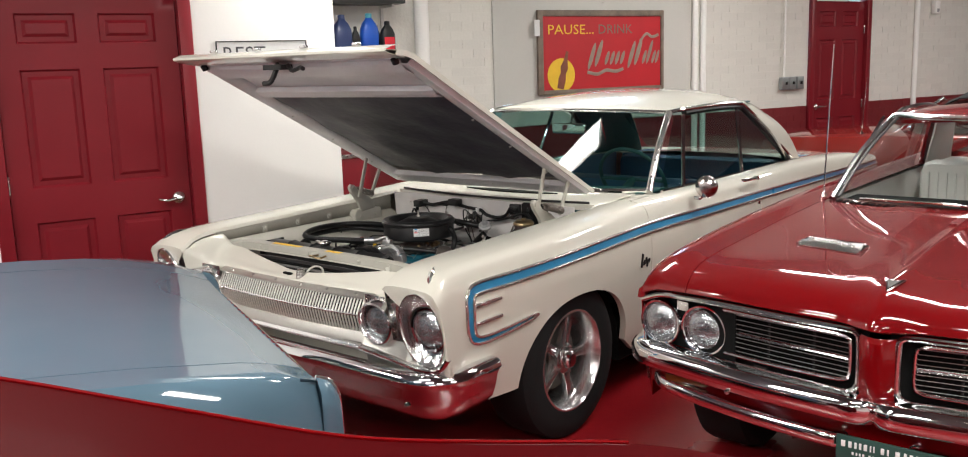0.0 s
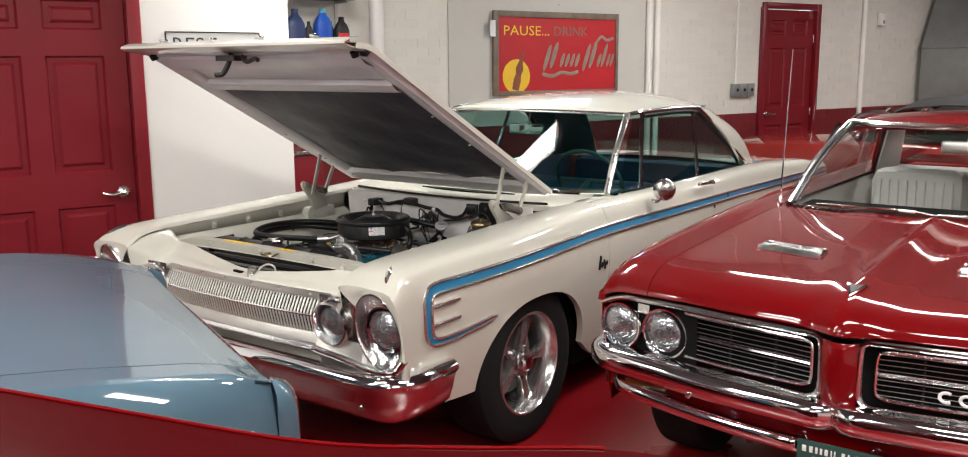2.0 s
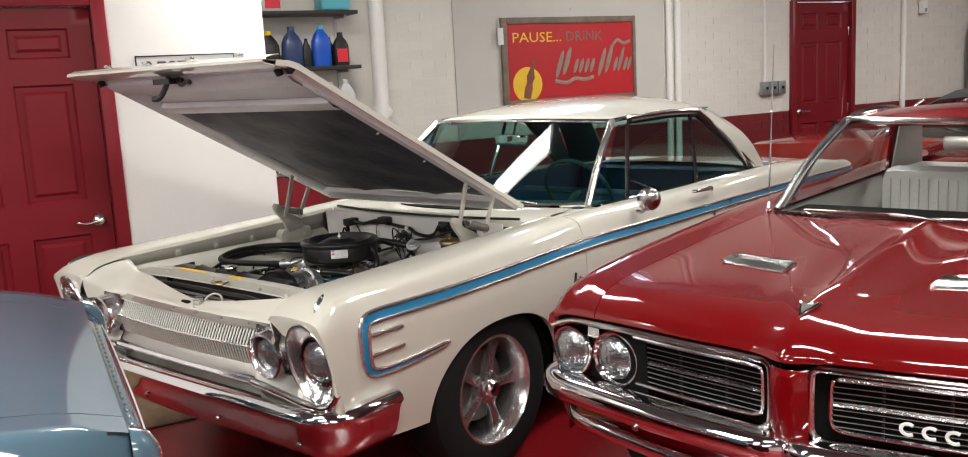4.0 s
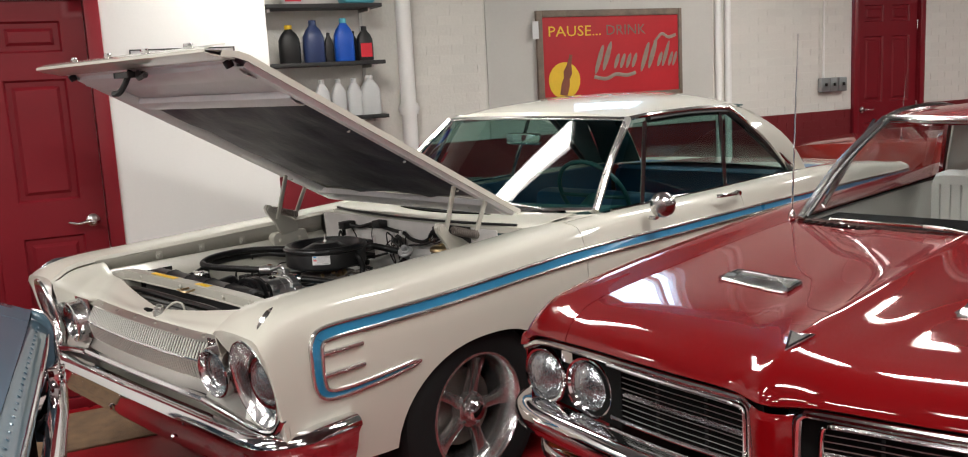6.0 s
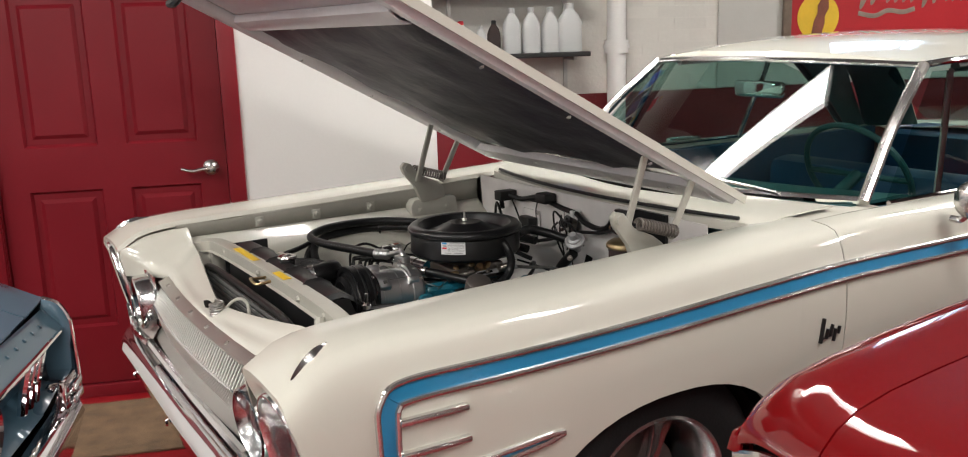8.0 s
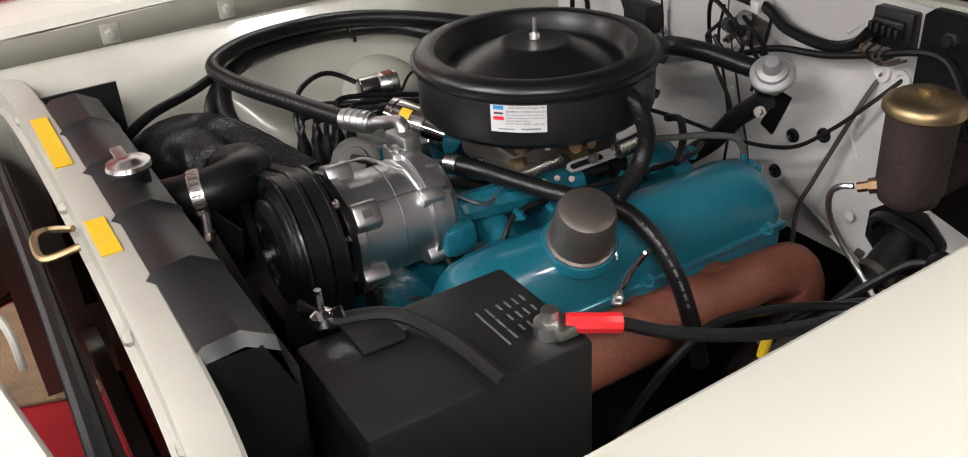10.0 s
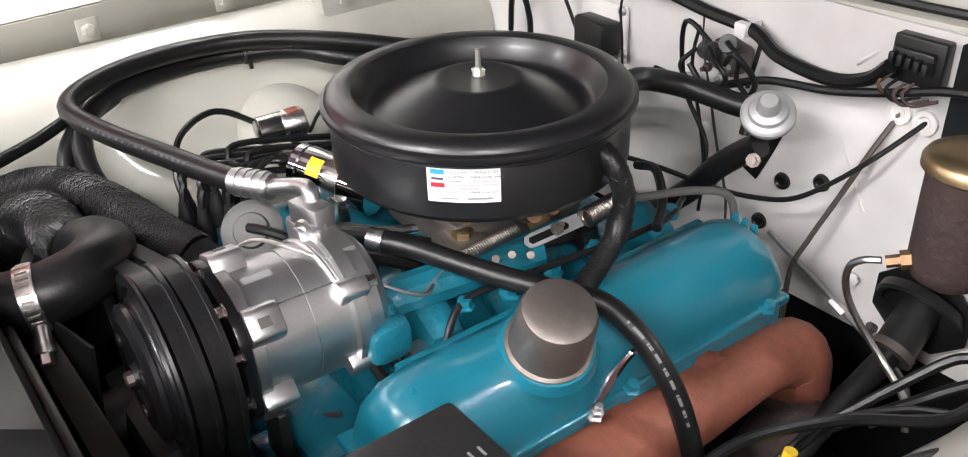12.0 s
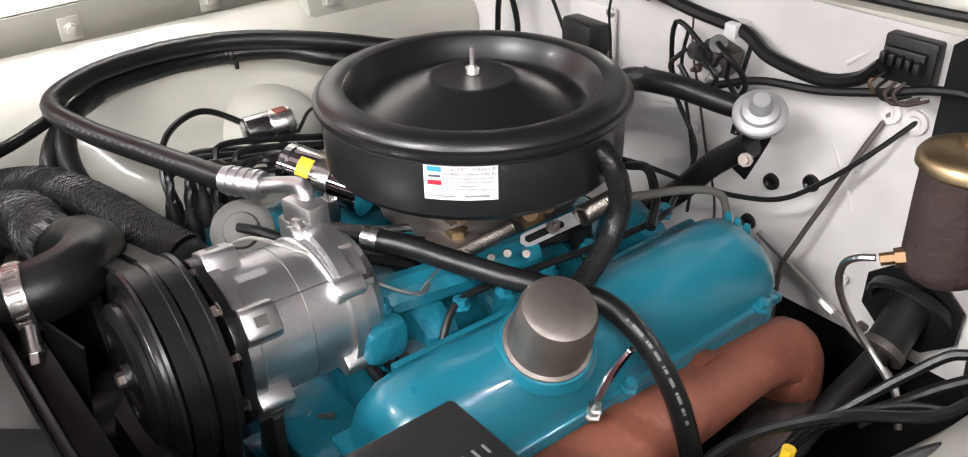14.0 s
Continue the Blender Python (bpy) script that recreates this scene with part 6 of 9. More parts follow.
tagged(part("braid", braid_over(BR2, 0.0332, 28, 0.12, 0.00085), "braid", sleeve), kind="stuff")
hose("radiator_hose", [(-0.115, -0.525, 0.80), (-0.095, -0.475, 0.808), (-0.105, -0.43, 0.812), (-0.155, -0.405, 0.80), (-0.22, -0.415, 0.775), (-0.26, -0.44, 0.73), (-0.28, -0.45, 0.66)], 0.032, "rubber", "black radiator elbow hose")
clamp_at = Matrix.Translation((-0.098, -0.489, 0.806)) @ pose(0, 0, 0, -84, 0, -14)
band = part("hose_clamp", Shape().lathe([(0.0326, -0.009), (0.0340, -0.008), (0.0343, 0.0), (0.0340, 0.008), (0.0326, 0.009)], 40, clamp_at, caps=False), "brushed", eng, "slotted steel hose clamp")
slot = Shape()
for k in range(28):
    slot.box((0.0340, -0.0012, -0.0055), (0.0348, 0.0012, 0.0055), 0.0, clamp_at @ pose(0, 0, 0, 0, 0, 360 / 28 * k))
tagged(part("clamp_slot", slot, "darksteel", band), kind="stuff")
part("clamp_screw", Shape().rod((-0.074, -0.494, 0.792), (-0.055, -0.499, 0.772), 0.0085, seg=14).rod((-0.055, -0.499, 0.772), (-0.047, -0.501, 0.764), 0.0075, seg=6).rod((-0.058, -0.498, 0.775), (-0.054, -0.499, 0.771), 0.0105, seg=16), "brushed", eng)
HH = [(-0.004, -0.176, 0.793), (0.037, -0.149, 0.790), (0.081, -0.128, 0.786), (0.136, -0.100, 0.781), (0.188, -0.067, 0.776), (0.218, -0.044, 0.768), (0.258, -0.032, 0.744), (0.290, -0.022, 0.700), (0.308, -0.012, 0.645), (0.320, 0.0, 0.57)]
hh = hose("heater_hose", HH, 0.0120, "rubber", "black heater hose across the valve cover")
tagged(part("printing", print_on(HH, 0.0120, 0.62, 0.86, 18, (0.75, -0.5, 0.5)), "printgrey", hh), kind="stuff")
part("hose_crimp", Shape().rod(HH[0], Vector(HH[0]).lerp(Vector(HH[1]), 0.35), 0.0138, seg=20), "brushed", eng)
clip_ = part("hose_clip", Shape().tube([(0.262, -0.030, 0.722), (0.250, -0.018, 0.724), (0.236, -0.020, 0.712), (0.232, -0.045, 0.686), (0.234, -0.066, 0.665)], 0.0048, 8), "chrome", eng, "chrome hook that holds the hose")
part("clip_nut", Shape().lathe([(0.011, 0), (0.011, 0.003), (0.0075, 0.004), (0.0075, 0.011), (0.004, 0.012), (0.004, 0.02), (0, 0.021)], 6, Matrix.Translation((0.234, -0.072, 0.655)) @ pose(0, 0, 0, 0, 28, 0), caps=False), "steel", clip_)
BH = [(0.098, 0.046, 0.872), (0.120, 0.044, 0.868), (0.135, 0.047, 0.852), (0.140, 0.055, 0.815), (0.143, 0.042, 0.780), (0.151, 0.006, 0.755), (0.155, -0.020, 0.742)]
bh = hose("breather_hose", BH, 0.0122, "rubber", "ribbed breather hose down to the valve cover")
tagged(part("braid", braid_over(BH, 0.0120, 10, 0.05, 0.0004), "rubber", bh), kind="stuff")
hose("breather_elbow", [(0.088, 0.052, 0.866), (0.100, 0.046, 0.874), (0.112, 0.044, 0.872)], 0.009, "rubber")
hose("vacuum_hose", [(0.02, 0.15, 0.862), (-0.01, 0.22, 0.865), (0.02, 0.28, 0.848), (0.07, 0.305, 0.836), (0.105, 0.318, 0.832)], 0.0148, "rubber")
hose("vacuum_hose", [(0.125, 0.30, 0.80), (0.075, 0.295, 0.755), (0.03, 0.29, 0.70), (-0.02, 0.26, 0.65)], 0.0165, "rubber")
part("hose_clamp", Shape().rod((0.095, 0.312, 0.834), (0.108, 0.316, 0.833), 0.0162).rod((0.102, 0.300, 0.818), (0.102, 0.297, 0.806), 0.007, seg=6), "chrome", eng)
# vacuum valve on the firewall
part("vacuum_valve", Shape().lathe([(0.012, -0.05), (0.014, -0.02), (0.033, -0.010), (0.0355, -0.005), (0.0355, 0.001), (0.033, 0.004), (0.031, 0.005), (0.026, 0.007), (0.024, 0.012), (0.0155, 0.016), (0.0135, 0.030), (0.011, 0.034), (0.0, 0.035)], 32,
                                   Matrix.Translation((0.131, 0.300, 0.842)) @ pose(0, 0, 0, 30, 22, 0) @ Matrix.Scale(0.92, 4), caps=False), "castlight", eng, "round cast vacuum valve")
# flat black patch stands for the dark of an opening
part("firewall_opening", Shape().slab([(0.021, 0.694), (0.047, 0.683), (0.079, 0.758), (0.047, 0.764)], -0.002, 0.002, Matrix.Translation((0, 0.412, 0)) @ Matrix(((1, 0, 0, 0), (0, 0, 1, 0), (0, 1, 0, 0), (0, 0, 0, 1)))), "dark", eng)
part("valve_bolt", Shape().rod((0.132, 0.285, 0.786), (0.138, 0.270, 0.792), 0.0055, seg=6).rod((0.134, 0.280, 0.788), (0.136, 0.275, 0.790), 0.009, seg=8), "darksteel", eng)
# ignition coil, canister, distributor with leads
C0, C1 = Vector((-0.272, -0.125, 0.761)), Vector((-0.165, -0.075, 0.745))
cq = Matrix.Translation(C0) @ (C1 - C0).to_track_quat("Z", "Y").to_matrix().to_4x4() @ Matrix.Diagonal((1.13, 1.13, 1, 1))
coil_ = part("ignition_coil", Shape().lathe([(0.012, -0.004), (0.022, -0.003), (0.0265, 0.002), (0.0265, 0.012), (0.0250, 0.014), (0.0265, 0.016), (0.0265, 0.12)], 32, cq), "chrome", eng, "chrome ignition coil with a yellow band")
part("coil_tower", Shape().lathe([(0.015, 0.0), (0.012, -0.022), (0.009, -0.03), (0.0, -0.03)], 16, cq, caps=False), "plastic", coil_)
face_ = cq.inverted().to_3x3() @ Vector((0.72, -0.40, 0.56))
band_at = math.atan2(face_.y, face_.x)
part("coil_band", Shape().grid([[(0.0269 * math.cos(a), 0.0269 * math.sin(a), h) for a in [band_at + math.radians(-24 + 4 * k) for k in range(13)]] for h in (0.030, 0.050)], m=cq), "yellow", coil_, "yellow label")
part("coil_clamp", Shape().lathe([(0.0272, 0.056), (0.0285, 0.057), (0.0285, 0.078), (0.0272, 0.079)], 28, cq, caps=False), "brushed", coil_)
part("clamp_foot", Shape().box((-0.205, -0.125, 0.712), (-0.175, -0.108, 0.745), 0.003), "brushed", coil_)
can = part("ballast_canister", Shape().lathe([(0.0, -0.002), (0.016, 0.0), (0.0205, 0.004), (0.0205, 0.034), (0.0195, 0.036), (0.0205, 0.038), (0.0205, 0.066), (0.016, 0.070), (0.0, 0.071)], 28,
           Matrix.Translation((-0.368, -0.138, 0.776)) @ Vector((0.012, 0.072, 0.004)).to_track_quat("Z", "Y").to_matrix().to_4x4(), caps=False), "brushed", eng, "small chromed canister")
part("canister_tag", Shape().box((-0.364, -0.096, 0.7970), (-0.350, -0.078, 0.8005), 0.001), "manifold", can)
ds = Shape().lathe([(0.05, 0.60), (0.056, 0.65), (0.056, 0.69), (0.048, 0.70), (0.0, 0.702)], 28, Matrix.Translation((-0.29, -0.235, 0)), caps=False)
dist = part("distributor", ds, "plastic", eng, "black distributor cap with plug leads")
for k in range(9):
    a = 2 * math.pi * k / 8
    c = (-0.29 + 0.042 * math.cos(a), -0.235 + 0.042 * math.sin(a)) if k < 8 else (-0.29, -0.235)
    part("lead_boot", Shape().lathe([(0.0125, 0.690), (0.0115, 0.728), (0.0085, 0.738), (0.006, 0.752), (0.0, 0.753)], 12, Matrix.Translation((c[0], c[1], 0)), caps=False), "plastic", dist)
    p = Vector((c[0], c[1], 0.75))
    e = Vector((-0.24 - 0.018 * k, 0.03 + 0.03 * k, 0.70))
    if k == 8:
        e = C0 + Vector((-0.02, -0.02, 0.004))
    rise, bend = 0.016 + 0.005 * (k % 4), Vector((-0.055 + 0.012 * k, 0.05 - 0.006 * k, 0.0))
    hose("plug_lead", [p, p + Vector((-0.004, 0.006, 0.02)), p + Vector((-0.012, 0.03, 0.02 + rise * 0.5)), p.lerp(e, 0.45) + bend * 0.6 + Vector((0, 0, rise)), p.lerp(e, 0.75) + bend * 0.5 + Vector((0, 0, 0.02)), e], 0.0046, "rubber", seg=7)
hose("plug_lead", [(-0.325, -0.255, 0.70), (-0.345, -0.262, 0.755), (-0.385, -0.235, 0.795), (-0.42, -0.17, 0.80), (-0.39, -0.12, 0.775), (-0.33, -0.10, 0.765), (-0.30, -0.12, 0.765)], 0.0046, "rubber", seg=7)
adv = Vector((-0.168, -0.241, 0.752))
part("vacuum_advance", Shape().lathe([(0.0, -0.010), (0.030, -0.008), (0.0375, -0.002), (0.0375, 0.001), (0.031, 0.004), (0.022, 0.004), (0.020, 0.009), (0.012, 0.010), (0.0, 0.012)], 32, Matrix.Translation(adv) @ pose(0, 0, 0, 28, 44, 0), caps=False), "castgrey", eng, "round vacuum advance unit")
hose("lead", [adv + Vector((0.006, -0.006, 0.01)), (-0.13, -0.232, 0.764), (-0.10, -0.205, 0.752), (-0.07, -0.17, 0.735)], 0.0058, "rubber", seg=8)
hose("lead", [(-0.345, -0.07, 0.765), (-0.33, -0.05, 0.80), (-0.28, -0.02, 0.805), (-0.23, 0.0, 0.79)], 0.0025, "rubber", seg=6)
# hoses and wires crossing the valley below the cleaner
for pts, r, m_ in ((((-0.14, -0.16, 0.735), (-0.06, -0.13, 0.752), (0.0, -0.09, 0.752), (0.05, -0.03, 0.748), (0.07, 0.06, 0.742)), 0.008, "rubber"),
                   (((-0.20, -0.20, 0.70), (-0.12, -0.17, 0.722), (-0.05, -0.15, 0.738), (0.01, -0.12, 0.742)), 0.009, "rubber"),
                   (((-0.16, -0.13, 0.72), (-0.08, -0.11, 0.742), (-0.02, -0.06, 0.758), (0.02, -0.05, 0.755)), 0.006, "rubber"),
                   (((0.10, -0.16, 0.70), (0.085, -0.12, 0.735), (0.10, -0.04, 0.745), (0.115, 0.06, 0.748), (0.11, 0.16, 0.742), (0.08, 0.22, 0.735)), 0.0042, "rubber"),
                   (((0.06, -0.21, 0.70), (0.08, -0.19, 0.66), (0.085, -0.19, 0.60)), 0.007, "rubber"), (((0.075, -0.23, 0.70), (0.10, -0.215, 0.655), (0.105, -0.21, 0.58)), 0.006, "rubber"),
                   (((0.13, 0.12, 0.752), (0.10, 0.16, 0.762), (0.05, 0.20, 0.77), (0.0, 0.22, 0.75)), 0.006, "rubber"), (((-0.20, 0.08, 0.73), (-0.24, 0.16, 0.75), (-0.20, 0.25, 0.76), (-0.10, 0.29, 0.74)), 0.008, "rubber")):
    hose("vacuum_line", pts, r, m_, seg=8)
for p in ((0.055, -0.11, 0.746), (0.105, -0.075, 0.735), (0.10, 0.05, 0.735), (0.095, 0.18, 0.733)):
    part("manifold_bolt", Shape().lathe([(0.0125, 0), (0.0125, 0.003), (0.0085, 0.004), (0.0085, 0.012), (0, 0.013)], 6, Matrix.Translation(p) @ pose(0, 0, 0, 0, 16, 0), caps=False), "engblue", eng)
part("gasket_rail", Shape().box((0.098, -0.22, 0.700), (0.109, 0.23, 0.711), 0.003), "engcast", eng)
# heater fitting and bolts on the front cover
# throttle linkage and springs
part("throttle_spring", Shape().coil((0.060, -0.121, 0.768), (0.064, -0.031, 0.780), 0.0066, 0.0012, 30), "springsteel", eng, "long coiled throttle spring")
part("spring_hook", Shape().tube([(0.060, -0.121, 0.768), (0.062, -0.145, 0.757), (0.066, -0.16, 0.748)], 0.0014, 6), "steel", eng)
lk = Shape()
la, lb = Vector((0.094, -0.045, 0.780)), Vector((0.096, 0.105, 0.782))
dl = (lb - la).normalized()
wv = Vector((0.65, 0, 0.76)).cross(dl).normalized()
nv = dl.cross(wv).normalized()
fr_ = Matrix((dl, wv, nv)).transposed().to_4x4()
lk.slab([(0, 0), (0.004, 0.0065), (0.012, 0.0082), (0.15, 0.0075), (0.15, -0.0075), (0.012, -0.0082), (0.004, -0.0065)], -0.0012, 0.0012, Matrix.Translation(la) @ fr_)
link = part("throttle_link", lk, "castlight", eng, "slotted steel throttle link")
part("link_slot", Shape().slab([(0.008, -0.004), (0.058, -0.004), (0.061, 0), (0.058, 0.004), (0.008, 0.004), (0.005, 0)], 0.0014, 0.0018, Matrix.Translation(la) @ fr_), "dark", link)
part("link_screw", Shape().rod(la + dl * 0.042 - nv * 0.012, la + dl * 0.042 + nv * 0.018, 0.0035, seg=8).rod(la + dl * 0.042 + nv * 0.003, la + dl * 0.042 + nv * 0.009, 0.0075, seg=6), "darksteel", link)
part("throttle_spring", Shape().coil(la + dl * 0.075 + nv * 0.014 - wv * 0.004, la + dl * 0.125 + nv * 0.014, 0.0105, 0.0017, 13), "springsteel", eng, "short fat throttle spring")
lev = part("throttle_lever", Shape().slab([(-0.014, -0.014), (0.016, -0.012), (0.02, 0.010), (0.004, 0.016), (-0.012, 0.012)], -0.002, 0.002, Matrix.Translation((0.060, -0.004, 0.784)) @ fr_), "brass", eng)
part("lever_roller", Shape().rod((0.052, -0.012, 0.786), (0.078, -0.018, 0.800), 0.010, seg=16), "oldbrass", lev)
part("lever_roller", Shape().rod((0.050, 0.014, 0.786), (0.078, 0.010, 0.796), 0.007, seg=14), "brass", lev)
for p in ((0.036, -0.035, 0.788), (0.072, -0.045, 0.758), (0.060, -0.058, 0.752), (0.083, -0.028, 0.756)):
    part("linkage_screw", Shape().rod(p, Vector(p) + Vector((0.010, -0.008, 0.006)), 0.0045, seg=8), "darksteel", lev)
part("fuel_boss", Shape().box((0.000, -0.105, 0.742), (0.050, -0.055, 0.772), 0.006), "darksteel", eng)
part("fuel_union", Shape().lathe([(0.013, 0), (0.013, 0.007), (0.009, 0.010), (0.0, 0.011)], 6, Matrix.Translation((0.026, -0.078, 0.772)), caps=False), "brass", eng, "brass hexagon union")
hose("throttle_rod", [lb, (0.10, 0.14, 0.775), (0.118, 0.20, 0.768), (0.135, 0.24, 0.752), (0.142, 0.25, 0.70)], 0.0052, "castgrey", seg=8)
hose("throttle_arm", [(0.085, 0.05, 0.765), (0.08, 0.06, 0.735), (0.085, 0.08, 0.71)], 0.014, "rubber")
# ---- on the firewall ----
# black sheet stands for the unlit void below the firewall
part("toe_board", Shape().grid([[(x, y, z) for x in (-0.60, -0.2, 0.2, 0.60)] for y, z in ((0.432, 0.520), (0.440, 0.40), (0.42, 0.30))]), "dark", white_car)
for a, b in (((-0.10, 0.795), (0.07, 0.775)), ((0.171, 0.89), (0.235, 0.945)), ((0.16, 0.80), (0.21, 0.70)), ((-0.30, 0.77), (-0.12, 0.76))):
    part("firewall_bead", Shape().rod((a[0], 0.4135 if a[1] < 0.85 else 0.405, a[1]), (b[0], 0.4165 if b[1] < 0.85 else 0.408, b[1]), 0.0035, seg=8), "fire", white_car)
for pts, r in ((((-0.055, 0.385, 0.885), (-0.058, 0.38, 0.83), (-0.04, 0.385, 0.75), (-0.02, 0.38, 0.68), (-0.015, 0.37, 0.62)), 0.0026), (((-0.19, 0.39, 0.93), (-0.205, 0.385, 0.88), (-0.20, 0.385, 0.83), (-0.195, 0.385, 0.76)), 0.002),
               (((-0.03, 0.352, 0.868), (-0.045, 0.34, 0.845), (-0.03, 0.345, 0.825), (0.0, 0.35, 0.822), (0.03, 0.35, 0.83)), 0.0034), (((0.02, 0.35, 0.89), (0.045, 0.345, 0.875), (0.042, 0.35, 0.845), (0.06, 0.365, 0.815), (0.08, 0.375, 0.805)), 0.0034),
               (((-0.01, 0.352, 0.875), (0.012, 0.338, 0.868), (0.03, 0.342, 0.848), (0.02, 0.35, 0.832)), 0.0034), (((0.055, 0.375, 0.895), (0.05, 0.372, 0.86), (0.045, 0.37, 0.83)), 0.003),
               (((-0.37, 0.39, 0.90), (-0.33, 0.375, 0.885), (-0.31, 0.38, 0.845), (-0.29, 0.385, 0.80)), 0.003)):
    part("wire", Shape().tube(pts, r, 7), "rubber", white_car)
part("wire", Shape().tube([(-0.065, 0.405, 0.895), (-0.064, 0.408, 0.85), (-0.049, 0.41, 0.79), (-0.026, 0.41, 0.711), (0.003, 0.405, 0.642), (0.02, 0.39, 0.60)], 0.002, 6), "rust", white_car)
for x, z in ((0.34, 0.925), (0.40, 0.93)):
    part("pad_bolt", Shape().lathe([(0.013, 0), (0.012, 0.004), (0.008, 0.005), (0.008, 0.012), (0, 0.013)], 6, Matrix.Translation((x, 0.386, z)) @ pose(0, 0, 0, 90), caps=False), "satin", white_car)

part("voltage_regulator", Shape().slab([(-0.295, 0.372), (-0.222, 0.362), (-0.214, 0.402), (-0.29, 0.404)], 0.795, 0.848, None, 0.006), "plastic", white_car, "black voltage regulator box")
part("regulator_plate", Shape().box((-0.305, 0.399, 0.786), (-0.205, 0.404, 0.872), 0.003), "fire", white_car)
for x, z in ((-0.215, 0.865), (-0.21, 0.80), (-0.285, 0.79)):
    part("plate_bolt", Shape().lathe([(0.008, 0), (0.007, 0.004), (0.004, 0.006), (0, 0.007)], 8, Matrix.Translation((x, 0.399, z)) @ pose(0, 0, 0, 90), caps=False), "steel", white_car)
relay = part("relay", Shape().box((-0.022, 0.366, 0.838), (0.026, 0.404, 0.878), 0.008, Matrix.Translation((0, 0.39, 0.86)) @ pose(0, 0, 0, 0, 14, 0) @ Matrix.Translation((0, -0.39, -0.86))), "darksteel", white_car, "small starter relay with looped wires")
part("relay_cap", Shape().rod((-0.028, 0.37, 0.862), (-0.004, 0.352, 0.87), 0.013, seg=14), "plastic", relay)
part("relay_cap", Shape().rod((0.012, 0.37, 0.878), (0.020, 0.352, 0.888), 0.012, seg=14), "plastic", relay)
for p in ((-0.012, 0.36, 0.845), (0.012, 0.36, 0.838), (0.018, 0.36, 0.852)):
    part("terminal", Shape().lathe([(0.006, 0), (0.006, 0.008), (0.003, 0.009), (0.003, 0.016)], 6, Matrix.Translation(p) @ pose(0, 0, 0, 90)), "rust" if p[2] == 0.845 else "steel", relay)
plug_ = part("connector_block", Shape().box((0.222, 0.384, 0.892), (0.284, 0.405, 0.946), 0.003).box((0.226, 0.376, 0.908), (0.276, 0.386, 0.934), 0.003), "plastic", white_car, "black bulkhead connector with ribs")
for k in range(5):
    part("connector_rib", Shape().box((0.228 + 0.0100 * k, 0.366, 0.916 - 0.001 * k), (0.235 + 0.0100 * k, 0.380, 0.930 - 0.001 * k), 0.002), "plastic", plug_)
for k, (x, z) in enumerate(((0.232, 0.905), (0.242, 0.900), (0.252, 0.898), (0.262, 0.900))):
    part("connector_wire", Shape().tube([(x, 0.372, z), (x - 0.006, 0.362, z - 0.012), (x + 0.004, 0.368, z - 0.024), (x + 0.03, 0.372, z - 0.012)], 0.0022, 6), ("oldbrass", "rubber", "rust", "rust")[k], plug_)
part("bulkhead_box", Shape().box((-0.39, 0.33, 0.895), (-0.345, 0.40, 0.93), 0.004), "plastic", white_car)
part("wiper_motor", Shape().box((-0.16, 0.35, 0.915), (-0.10, 0.40, 0.95), 0.006), "plastic", white_car)
part("wiper_bracket", Shape().box((-0.27, 0.385, 0.905), (-0.20, 0.40, 0.913), 0.002), "satin", white_car)
part("pedal_plate", Shape().slab([(0.298, 0.70), (0.298, 0.95), (0.31, 0.96), (0.45, 0.96), (0.45, 0.66)], -0.006, 0.006, Matrix.Translation((0, 0.392, 0)) @ Matrix(((1, 0, 0, 0), (0, 0, 1, 0), (0, 1, 0, 0), (0, 0, 0, 1)))), "rubber", white_car, "black rubber pad on the firewall")
for x, z in ((0.088, 0.695), (0.147, 0.716), (0.06, 0.62)):
    part("firewall_plug", Shape().lathe([(0.0125, 0), (0.0115, 0.004), (0.009, 0.005), (0.006, 0.002), (0, 0.002)], 16, Matrix.Translation((x, 0.4145, z)) @ pose(0, 0, 0, 90), caps=False), "rubber", white_car)
for x, z in ((0.235, 0.848), (0.268, 0.845)):
    part("grommet", Shape().lathe([(0.0155, 0), (0.0150, 0.004), (0.009, 0.005), (0.006, 0.002), (0, 0.002)], 18, Matrix.Translation((x, 0.4065, z)) @ pose(0, 0, 0, 90), caps=False), "fire", white_car)
for x, z in ((0.215, 0.60), (0.20, 0.76), (-0.05, 0.73), (-0.48, 0.90)):
    part("firewall_bolt", Shape().lathe([(0.010, 0), (0.009, 0.004), (0.005, 0.005), (0, 0.010)], 8, Matrix.Translation((x, 0.4135 if z < 0.8 else 0.4025, z)) @ pose(0, 0, 0, 90), caps=False), "fire", white_car)
